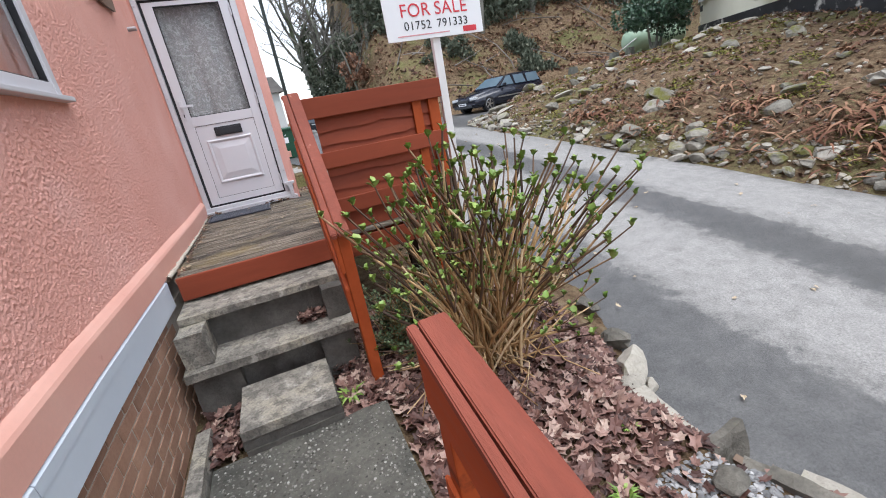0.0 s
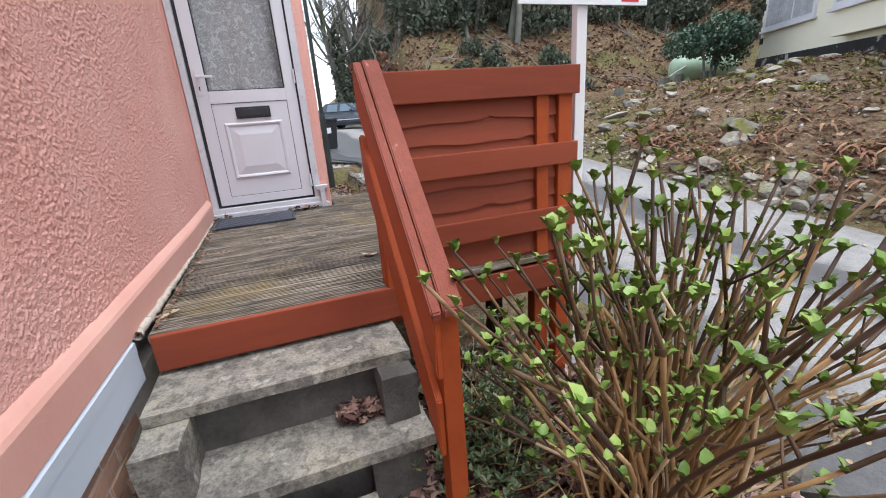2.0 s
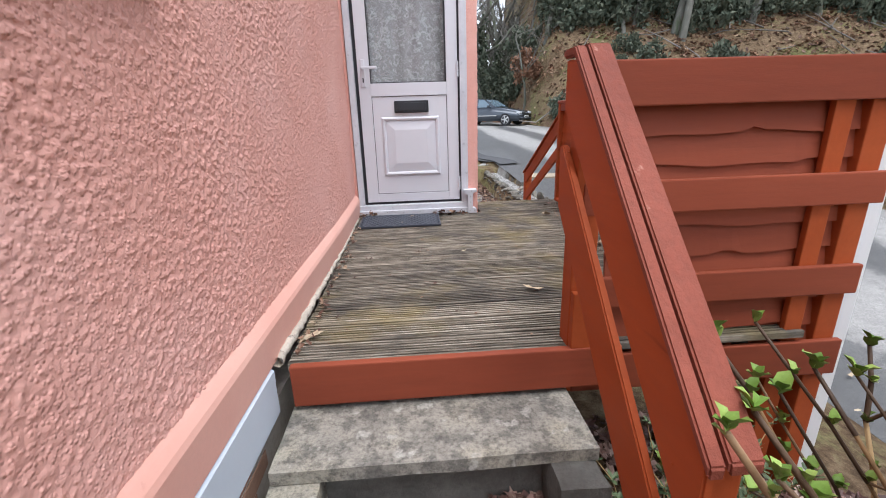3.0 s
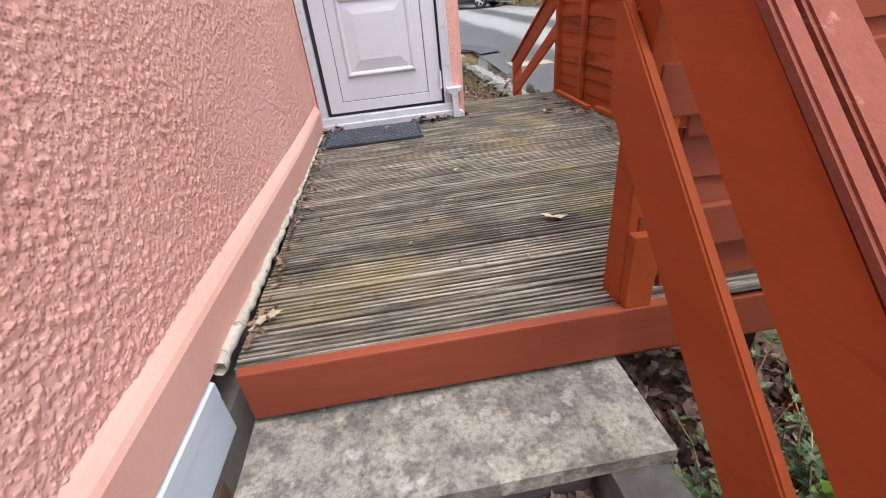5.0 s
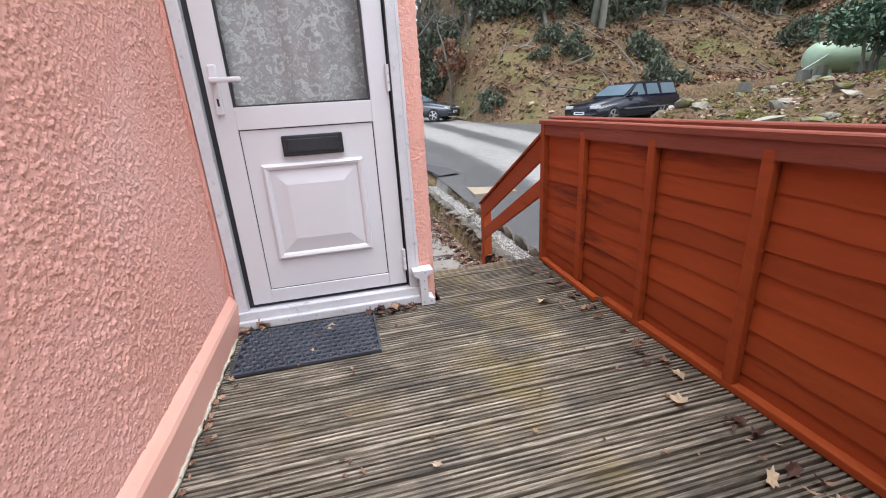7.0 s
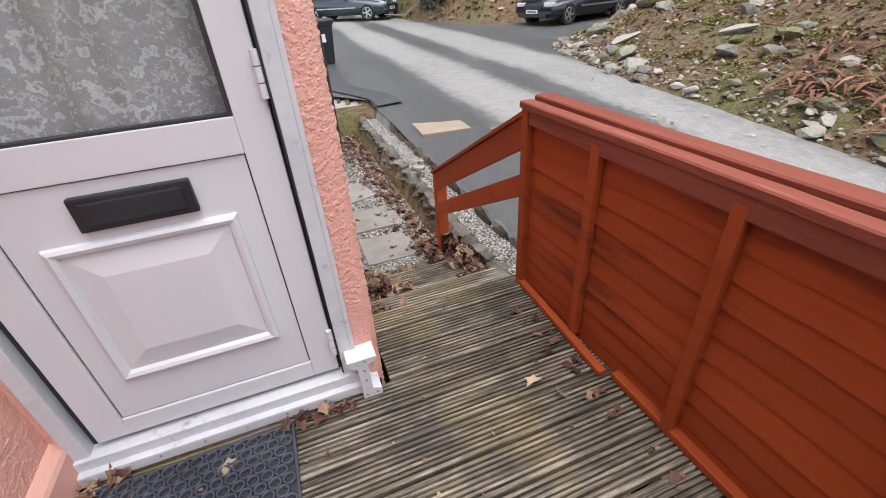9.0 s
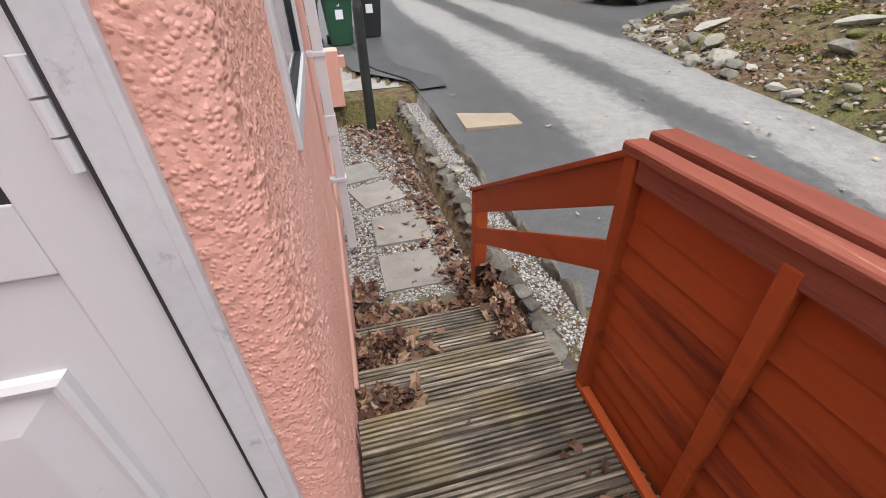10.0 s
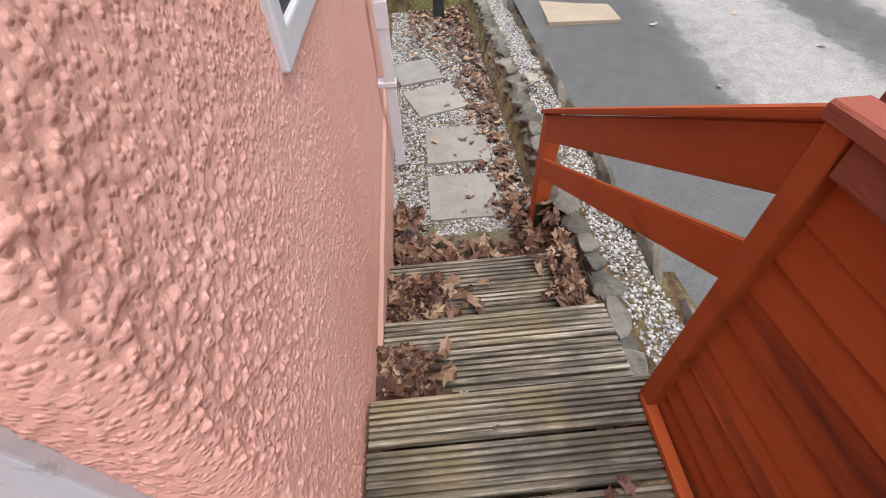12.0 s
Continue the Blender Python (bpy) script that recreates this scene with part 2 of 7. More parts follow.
CONCRETE = concrete_material()
# Much darker than CONCRETE; covers risers, lower blocks, packing and wall cores.
MORTAR = surface("dark_grey_mortar", (0.075, 0.07, 0.062), (0.155, 0.145, 0.13), 6, 40, 0.9, 0.8, 0.012, grain=0.5)
AGGREGATE = surface("exposed_aggregate_concrete", (0.075, 0.075, 0.064), (0.17, 0.165, 0.14), 3, 42, 0.85, 1.0, 0.02, spots=(0.33, 0.32, 0.29), spot_scale=60, spot_at=0.62, grain=0.6, dark=0.3)
PAVING = surface("grey_paving_slab", (0.235, 0.22, 0.195), (0.33, 0.315, 0.285), 4, 60, 0.85, 0.4, 0.004, spots=(0.55, 0.54, 0.51), spot_scale=16, spot_at=0.70, vary=0.15)
MOSSY_STRIP = surface("mossy_brown_concrete", (0.085, 0.070, 0.038), (0.17, 0.145, 0.09), 6, 50, 0.9, 0.7, 0.006, spots=(0.05, 0.042, 0.033), spot_scale=7, spot_at=0.55, grain=0.6, dark=0.4)
BRICK = surface("orange_brown_brick", (0.37, 0.205, 0.135), (0.47, 0.285, 0.195), 5, 45, 0.85, 0.5, 0.006, vary=0.3)
BEAD = surface("crumbling_pale_bead", (0.50, 0.44, 0.36), (0.62, 0.56, 0.47), 9, 60, 0.9, 0.8, 0.006, spots=(0.12, 0.09, 0.07), spot_scale=22, spot_at=0.58, grain=0.5)
BRICK_MORTAR = surface("pale_brick_mortar", (0.42, 0.37, 0.31), (0.52, 0.47, 0.40), 6, 50, 0.95, 0.4)
STONE = surface("lichened_wall_stone", (0.13, 0.12, 0.10), (0.27, 0.25, 0.21), 5, 26, 0.9, 0.9, 0.02, spots=(0.20, 0.20, 0.125), spot_scale=4, spot_at=0.60, vary=0.4, grain=0.6, dark=0.3)
PALE_STONE = surface("pale_limestone", (0.40, 0.37, 0.31), (0.52, 0.48, 0.41), 5, 26, 0.9, 0.7, 0.02, spots=(0.30, 0.31, 0.16), spot_scale=5, spot_at=0.6, vary=0.3, grain=0.5)
BANK_STONE = surface("mossy_bank_rock", (0.20, 0.185, 0.15), (0.40, 0.37, 0.31), 3, 18, 0.92, 0.9, 0.03, spots=(0.19, 0.185, 0.05), spot_scale=2.2, spot_at=0.5, vary=0.4, grain=0.55, dark=0.35)
GRAVEL = island_surface("pale_gravel", [(0.0, (0.12, 0.115, 0.11)), (0.3, (0.27, 0.265, 0.255)), (0.7, (0.42, 0.415, 0.40)), (1.0, (0.60, 0.59, 0.575))], 0.8)
PEBBLE = island_surface("grey_path_pebbles", [(0.0, (0.06, 0.058, 0.05)), (0.5, (0.17, 0.165, 0.145)), (0.85, (0.28, 0.27, 0.245)), (1.0, (0.46, 0.45, 0.41))], 0.85)
SLATE = island_surface("grey_slate_chips", [(0.0, (0.12, 0.12, 0.12)), (0.6, (0.28, 0.28, 0.28)), (1.0, (0.5, 0.49, 0.48))], 0.7)
GRAVEL_BED = surface("gravel_bed", (0.20, 0.19, 0.175), (0.36, 0.35, 0.325), 3, 70, 0.95, 1.0, 0.02, grain=0.7, dark=0.25)
LEAF_DEAD = island_surface("dead_oak_leaves", [(0.0, (0.055, 0.028, 0.022)), (0.35, (0.125, 0.062, 0.042)), (0.65, (0.205, 0.115, 0.072)), (0.88, (0.31, 0.195, 0.125)), (1.0, (0.45, 0.33, 0.22))], 0.5, 60)
LEAF_DAMP = island_surface("damp_purple_brown_leaves", [(0.0, (0.055, 0.03, 0.026)), (0.4, (0.15, 0.078, 0.064)), (0.75, (0.31, 0.185, 0.15)), (1.0, (0.52, 0.39, 0.32))], 0.5, 60)
LEAF_TAN = surface("dry_tan_leaf", (0.42, 0.30, 0.18), (0.60, 0.50, 0.36), 9, 60, 0.75, 0.3, 0.002, vary=0.3)
BRACKEN = island_surface("dead_bracken", [(0.0, (0.11, 0.045, 0.026)), (0.5, (0.21, 0.095, 0.055)), (1.0, (0.34, 0.20, 0.12))], 0.9)
MOSS = island_surface("yellow_green_moss", [(0.0, (0.10, 0.105, 0.022)), (0.6, (0.19, 0.185, 0.04)), (1.0, (0.29, 0.265, 0.075))], 0.95)
STEM = island_surface("tan_hydrangea_stem", [(0.0, (0.18, 0.10, 0.045)), (0.35, (0.40, 0.24, 0.105)), (0.75, (0.56, 0.38, 0.19)), (1.0, (0.68, 0.53, 0.34))], 0.7)
STEM_DARK = island_surface("dark_young_stem", [(0.0, (0.055, 0.034, 0.024)), (0.7, (0.13, 0.078, 0.045)), (1.0, (0.30, 0.19, 0.10))], 0.6)
LEAF_GREEN = island_surface("fresh_green_leaf", [(0.0, (0.11, 0.19, 0.03)), (0.5, (0.20, 0.33, 0.06)), (1.0, (0.36, 0.47, 0.12))], 0.45, 50, spec=0.5)
SHRUB_LEAF = island_surface("grey_green_shrub_leaf", [(0.0, (0.05, 0.085, 0.035)), (0.6, (0.11, 0.16, 0.075)), (1.0, (0.22, 0.27, 0.14))], 0.5, 40, spec=0.4)
EVERGREEN = island_surface("evergreen_leaf", [(0.0, (0.02, 0.05, 0.028)), (0.6, (0.04, 0.09, 0.05)), (1.0, (0.10, 0.17, 0.10))], 0.4, 30, spec=0.5)
# Undergrowth, bark and twigs are lightened to paint in the hillside haze.
WOOD_SHRUB = island_surface("hazed_undergrowth", [(0.0, (0.05, 0.065, 0.045)), (0.5, (0.095, 0.115, 0.08)), (1.0, (0.17, 0.18, 0.13))], 0.9, 10)
BARK = surface("hazed_grey_green_bark", (0.10, 0.10, 0.085), (0.20, 0.195, 0.165), 1.5, 12, 0.95, 0.8, 0.03, (1, 1, 0.3), spots=(0.075, 0.095, 0.05), spot_scale=1.2, spot_at=0.55)
TWIG = island_surface("hazed_bare_twigs", [(0.0, (0.11, 0.10, 0.09)), (1.0, (0.25, 0.23, 0.21))], 0.9)
OAK_BROWN = island_surface("clinging_brown_leaves", [(0.0, (0.16, 0.075, 0.045)), (1.0, (0.30, 0.165, 0.10))], 0.8)
ROAD = road_material()
GROUND = ground_material()
CURTAIN = curtain_material()
GLASS = glass_material("clear_glass")
DARK_ROOM = surface("dim_interior", (0.10, 0.095, 0.09), (0.14, 0.13, 0.12), 1, 10, 0.95, 0)
METAL_GREY = surface("dull_grey_metal", (0.35, 0.35, 0.36), (0.45, 0.45, 0.46), 5, 50, 0.4, 0.1, 0.002, metal=0.8)
POLE_PAINT = surface("black_green_pole_paint", (0.018, 0.024, 0.022), (0.035, 0.045, 0.04), 3, 40, 0.5, 0.15, 0.003, spots=(0.07, 0.085, 0.06), spot_scale=5, spot_at=0.66)
MANHOLE = surface("buff_manhole_cover", (0.29, 0.235, 0.17), (0.36, 0.295, 0.215), 3, 50, 0.85, 0.3, 0.004)
CREAM = surface("cream_render", (0.76, 0.73, 0.58), (0.82, 0.79, 0.65), 0.8, 20, 0.8, 0.15, 0.006, grain=0.12, dark=0.8)
BLACK_PAINT = surface("flaking_black_paint", (0.015, 0.015, 0.017), (0.03, 0.03, 0.033), 2, 20, 0.6, 0.3, 0.01, spots=(0.5, 0.48, 0.44), spot_scale=2.6, spot_at=0.56)
ROOF_TILE = surface("dark_roof_tile", (0.06, 0.055, 0.05), (0.11, 0.10, 0.09), 1, 12, 0.85, 0.5, 0.02)
TANK_GREEN = surface("pale_green_tank", (0.30, 0.42, 0.30), (0.36, 0.48, 0.35), 1.2, 14, 0.5, 0.08, 0.004, grain=0.15)
BIN_GREEN = surface("green_bin_plastic", (0.012, 0.065, 0.035), (0.02, 0.085, 0.045), 2, 30, 0.45, 0.08, 0.003)
BIN_BROWN = surface("brown_bin_plastic", (0.075, 0.036, 0.022), (0.10, 0.05, 0.03), 2, 30, 0.5, 0.08, 0.003)
BIN_BLACK = surface("black_bin_plastic", (0.014, 0.015, 0.017), (0.022, 0.023, 0.026), 2, 30, 0.5, 0.08, 0.003)
CAR_NAVY = surface("dark_navy_car_paint", (0.010, 0.012, 0.022), (0.014, 0.016, 0.028), 1, 30, 0.18, 0, grain=0.05, spec=0.6)
CAR_GREY = surface("slate_grey_car_paint", (0.055, 0.065, 0.08), (0.065, 0.075, 0.09), 1, 30, 0.2, 0, metal=0.3, grain=0.05, spec=0.6)
CAR_GLASS = surface("tinted_car_glass", (0.10, 0.15, 0.19), (0.13, 0.18, 0.22), 1, 10, 0.06, 0, grain=0.05, spec=0.8)
ALLOY = surface("silver_alloy", (0.5, 0.5, 0.52), (0.6, 0.6, 0.62), 3, 30, 0.3, 0.05, metal=0.9)
TYRE = surface("black_tyre", (0.015, 0.015, 0.016), (0.028, 0.028, 0.03), 3, 50, 0.85, 0.2)
LAMP_CLEAR = surface("clear_headlamp", (0.55, 0.57, 0.6), (0.65, 0.67, 0.7), 3, 30, 0.12, 0, spec=0.8)
SIGN_WHITE = surface("white_sign_board", (0.76, 0.77, 0.79), (0.80, 0.81, 0.82), 2, 30, 0.4, 0.03, 0.001, grain=0.06, dark=0.85)
SIGN_RED = surface("red_sign_print", (0.56, 0.035, 0.05), (0.60, 0.045, 0.06), 2, 30, 0.4, 0, grain=0.05)
SIGN_BLACK = surface("black_sign_print", (0.02, 0.02, 0.025), (0.03, 0.03, 0.035), 2, 30, 0.4, 0, grain=0.05)
SIGN_PALE = surface("pale_red_print", (0.62, 0.30, 0.31), (0.66, 0.34, 0.35), 2, 30, 0.4, 0, grain=0.05)
POST_WHITE = surface("white_painted_post", (0.70, 0.69, 0.68), (0.76, 0.75, 0.74), 3, 30, 0.6, 0.25, 0.003, (1, 1, 0.2), grain=0.2, dark=0.75)
NAMEPLATE = surface("grey_brown_slice_of_wood", (0.15, 0.10, 0.07), (0.24, 0.17, 0.12), 6, 40, 0.7, 0.4, 0.004, (0.2, 0.2, 1))
CARCASS = surface("dry_flower_head", (0.50, 0.37, 0.22), (0.60, 0.47, 0.31), 20, 80, 0.85, 0.3, 0.003)
PALE_CURTAIN = surface("pale_net_behind_glass", (0.36, 0.38, 0.41), (0.52, 0.53, 0.55), 2.5, 14, 0.25, 0, (3, 3, 0.1), grain=0.3, dark=0.6, spec=0.6)
LIME_RENDER = surface("white_far_render", (0.70, 0.70, 0.67), (0.76, 0.76, 0.73), 0.3, 6, 0.8, 0.1, grain=0.1)


# ---- geometry helpers ----
def mesh_of(name, verts, faces, material, smooth=False):
    me = bpy.data.meshes.new(name)
    me.from_pydata([tuple(v) for v in verts], [], [tuple(f) for f in faces])
    me.materials.append(material)
    if smooth:
        me.polygons.foreach_set("use_smooth", [True] * len(me.polygons))
    me.update()
    return me


def obj(name, me, parent=None, m=None, label="", category="", group="", kind=""):
    ob = new(name, me)
    if parent is not None:
        ob.parent = parent
    if m is not None:
        ob.matrix_basis = m
    return tagged(ob, label, category, group, kind)


def part(name, bm, material, parent, label="", smooth=False):
    me = bpy.data.meshes.new(name)
    bm.to_mesh(me)
    bm.free()
    me.materials.append(material)
    if smooth:
        me.polygons.foreach_set("use_smooth", [True] * len(me.polygons))
    return obj(name, me, parent, label=label)


def thing(name, label, category, at=(0, 0, 0), turn=0.0, group="", kind=""):
    ob = new(name)
    ob.matrix_basis = pose(*at, 0, 0, turn)
    ob.empty_display_size = 0.2
    return tagged(ob, label, category, group, kind)


def add_box(bm, lo, hi, bevel=0.0, m=None):
    """A box from corner lo to corner hi; bevel rounds its edges."""
    c, d = (Vector(lo) + Vector(hi)) / 2, Vector(hi) - Vector(lo)
    r = bmesh.ops.create_cube(bm, size=1.0, matrix=Matrix.Translation(c) @ Matrix.Diagonal((*d, 1)))
    vs = r["verts"]
    if bevel:
        es = {e for v in vs for e in v.link_edges}
        out = bmesh.ops.bevel(bm, geom=list(es), offset=bevel, segments=2, affect="EDGES", profile=0.6)
        vs = list({v for f in out["faces"] for v in f.verts} | {v for v in vs if v.is_valid})
    if m is not None:
        bmesh.ops.transform(bm, matrix=m, verts=vs)
    return vs


def box_bm(lo, hi, bevel=0.004, m=None):
    bm = bmesh.new()
    add_box(bm, lo, hi, bevel, m)
    return bm


def add_tube(bm, p, q, r0, r1=None, seg=16):
    p, q = Vector(p), Vector(q)
    r1 = r0 if r1 is None else r1
    turn = (q - p).to_track_quat("Z", "Y").to_matrix().to_4x4()
    bmesh.ops.create_cone(bm, cap_ends=True, segments=seg, radius1=r0, radius2=r1, depth=(q - p).length, matrix=Matrix.Translation((p + q) / 2) @ turn)


def prism(bm, outline, axis, a, b):
    """Extrudes a closed outline of 2D points along an axis from a to b. x: (y, z) points; y: (x, z); z: (x, y)."""
    def put(u, v, w):
        return {"x": (w, u, v), "y": (u, w, v), "z": (u, v, w)}[axis]
    lo = [bm.verts.new(put(u, v, a)) for u, v in outline]
    hi = [bm.verts.new(put(u, v, b)) for u, v in outline]
    k = len(outline)
    for i in range(k):
        bm.faces.new((lo[i], lo[(i + 1) % k], hi[(i + 1) % k], hi[i]))
    bm.faces.new(lo[::-1])
    bm.faces.new(hi)
    bmesh.ops.recalc_face_normals(bm, faces=bm.faces)


def hash2(i, j, seed):
    h = np.sin(i * 127.1 + j * 311.7 + seed * 74.7) * 43758.5453
    return h - np.floor(h)


def vnoise(x, y, seed=0):
    x, y = np.asarray(x, float), np.asarray(y, float)
    i, j = np.floor(x), np.floor(y)
    f, g = x - i, y - j
    f, g = f * f * (3 - 2 * f), g * g * (3 - 2 * g)
    a, b = hash2(i, j, seed), hash2(i + 1, j, seed)
    c, d = hash2(i, j + 1, seed), hash2(i + 1, j + 1, seed)
    return (a * (1 - f) + b * f) * (1 - g) + (c * (1 - f) + d * f) * g


def nodules(x, y, cell, seed, small, large, share):
    """Heights of round grains thrown at random on a wall."""
    i, j = np.floor(x / cell), np.floor(y / cell)
    out = np.zeros(np.shape(x))
    for di in (-1, 0, 1):
        for dj in (-1, 0, 1):
            p, q = i + di, j + dj
            size = hash2(p, q, seed + 2)
            rad = small + (large - small) * size
            d = ((p + hash2(p, q, seed)) * cell - x) ** 2 + ((q + hash2(p, q, seed + 1)) * cell - y) ** 2
            out = np.maximum(out, np.where(hash2(p, q, seed + 3) < share, np.clip(1 - d / rad ** 2, 0, 1) * (0.35 + 0.65 * size), 0))
    return out


def fbm(x, y, seed=0, octaves=4):
    t, amp = 0, 0.5
    for k in range(octaves):
        t = t + amp * (vnoise(x * 2**k, y * 2**k, seed + k) - 0.5)
        amp *= 0.5
    return t


def grid_mesh(name, us, vs, place, material, keep=None, smooth=True):
    """A sheet over the grid us x vs; place(u, v) gives x, y, z arrays. keep(u, v) of cell middles says which cells stay."""
    U, V = np.meshgrid(us, vs, indexing="ij")
    P = np.stack(place(U, V), -1).reshape(-1, 3)
    nu, nv = len(us), len(vs)
    i, j = np.meshgrid(np.arange(nu - 1), np.arange(nv - 1), indexing="ij")
    F = np.stack((i * nv + j, (i + 1) * nv + j, (i + 1) * nv + j + 1, i * nv + j + 1), -1).reshape(-1, 4)
    if keep is not None:
        um, vm = (us[:-1] + us[1:]) / 2, (vs[:-1] + vs[1:]) / 2
        UM, VM = np.meshgrid(um, vm, indexing="ij")
        F = F[keep(UM, VM).reshape(-1)]
    return mesh_of(name, P, F, material, smooth)


def steps_to(a, b, d):
    return np.linspace(a, b, max(int(round(abs(b - a) / d)), 1) + 1)


class Soup:
    """Collects many small pieces into one mesh."""

    def __init__(self):
        self.v, self.f, self.k = [], [], 0

    def add(self, verts, faces):
        self.v.append(np.asarray(verts, float))
        self.f.extend([tuple(i + self.k for i in f) for f in faces])
        self.k += len(verts)

    def tube(self, pts, radii, seg=5):
        pts = np.asarray(pts, float)
        n = len(pts)
        d = np.gradient(pts, axis=0)
        d /= np.linalg.norm(d, axis=1)[:, None] + 1e-9
        ref = np.array([0.31, 0.52, 0.79]) if abs(d[0][2]) < 0.8 else np.array([0.9, 0.3, 0.1])
        a = np.cross(d, ref)
        a /= np.linalg.norm(a, axis=1)[:, None] + 1e-9
        b = np.cross(d, a)
        t = np.linspace(0, 2 * np.pi, seg, endpoint=False)
        ring = pts[:, None] + np.asarray(radii)[:, None, None] * (np.cos(t)[None, :, None] * a[:, None] + np.sin(t)[None, :, None] * b[:, None])
        fs = [(i * seg + j, i * seg + (j + 1) % seg, (i + 1) * seg + (j + 1) % seg, (i + 1) * seg + j) for i in range(n - 1) for j in range(seg)]
        fs.append(tuple(range((n - 1) * seg, n * seg)))
        self.add(ring.reshape(-1, 3), fs)

    def mesh(self, name, material, smooth=False):
        return mesh_of(name, np.concatenate(self.v), self.f, material, smooth)


def rotation(rng, tilt=0.5):
    return np.array(Euler((rng.uniform(-tilt, tilt), rng.uniform(-tilt, tilt), rng.uniform(0, 6.28))).to_matrix())


def leaf_piece(soup, rng, at, size, tilt=0.5, curl=0.55, lobes=True):
    """One dry leaf: a lobed outline round a midrib, curled."""
    k = 12 if lobes else 8
    t = np.linspace(0, 2 * np.pi, k, endpoint=False)
    r = 1 + (0.22 * np.cos(t * k / 2) if lobes else 0)
    x, y = np.cos(t) * r, np.sin(t) * r * rng.uniform(0.38, 0.68)
    z = curl * (y * y * rng.uniform(0.2, 1.6) + 0.5 * rng.uniform(-1, 1.5) * x * x) + 0.08 * np.sin(t * 3 + rng.uniform(0, 6))
    P = np.vstack(([0, 0, 0], np.stack((x, y, z), -1))) * size * 0.5
    P = P @ rotation(rng, tilt).T + at
    soup.add(P, [(0, 1 + i, 1 + (i + 1) % k) for i in range(k)])


def rock_mesh(name, rng, material, sx=1.0, sy=1.0, sz=0.7, cuts=5, detail=1):
    """An angular stone: a small icosphere cut by planes."""
    bm = bmesh.new()
    bmesh.ops.create_icosphere(bm, subdivisions=detail, radius=0.5)
    for v in bm.verts:
        v.co *= rng.uniform(0.85, 1.15)
    for _ in range(cuts + 4):
        nrm = Vector((rng.gauss(0, 1), rng.gauss(0, 1), rng.gauss(0, 0.8))).normalized()
        d = rng.uniform(0.22, 0.40)
        for v in bm.verts:
            e = v.co.dot(nrm) - d
            if e > 0:
                v.co -= nrm * e
    for v in bm.verts:
        v.co = Vector((v.co.x * sx, v.co.y * sy, v.co.z * sz))
    bmesh.ops.recalc_face_normals(bm, faces=bm.faces)
    me = bpy.data.meshes.new(name)
    bm.to_mesh(me)
    bm.free()
    me.materials.append(material)
    return me


# ---- the plan ----
WALL_X = -0.38      # long front wall of the house
SIDE_X = 0.69       # wall beyond the door
DOOR_Y = 5.80       # face of the door
DECK_Z = 0.40
DECK_Y0, DECK_Y1 = 3.44, 6.19
PATH_Z = -0.27


def road_z(y):
    return np.interp(y, [-60, -10, 0, 3.3, 6, 9, 10.6, 12.4, 16, 18, 22, 30, 60, 200], [-9, -2.25, -1.02, -0.65, -0.35, -0.02, 0.08, 0.15, 0.25, 0.3, 0.42, 0.6, 0.8, 1.0])


def near_edge(y):
    return np.interp(y, [-60, 0, 0.9, 1.3, 1.8, 2.05, 3.2, 6, 7, 10, 12, 13, 19, 24, 40], [0.9, 2.65, 2.42, 2.15, 2.18, 2.28, 2.75, 2.4, 2.1, 2.03, 2.0, 1.2, 0.2, -2, -8])


def far_edge(y):
    return np.interp(y, [-60, -10, 3, 9, 10.7, 14.4, 15.8, 16.8, 17.4, 19.7, 20.3, 21.5, 26, 40], [9, 7.3, 6.78, 6.45, 6.45, 7.2, 8.6, 13, 19, 19, 9, 8.0, 7.6, 4.6])


def hill_foot(x):
    return np.interp(x, [-60, -10, 0, 3, 5, 6.2, 7.2, 9, 20, 60], [76, 66, 52, 40, 34, 29.5, 23.0, 20.6, 20.2, 18])


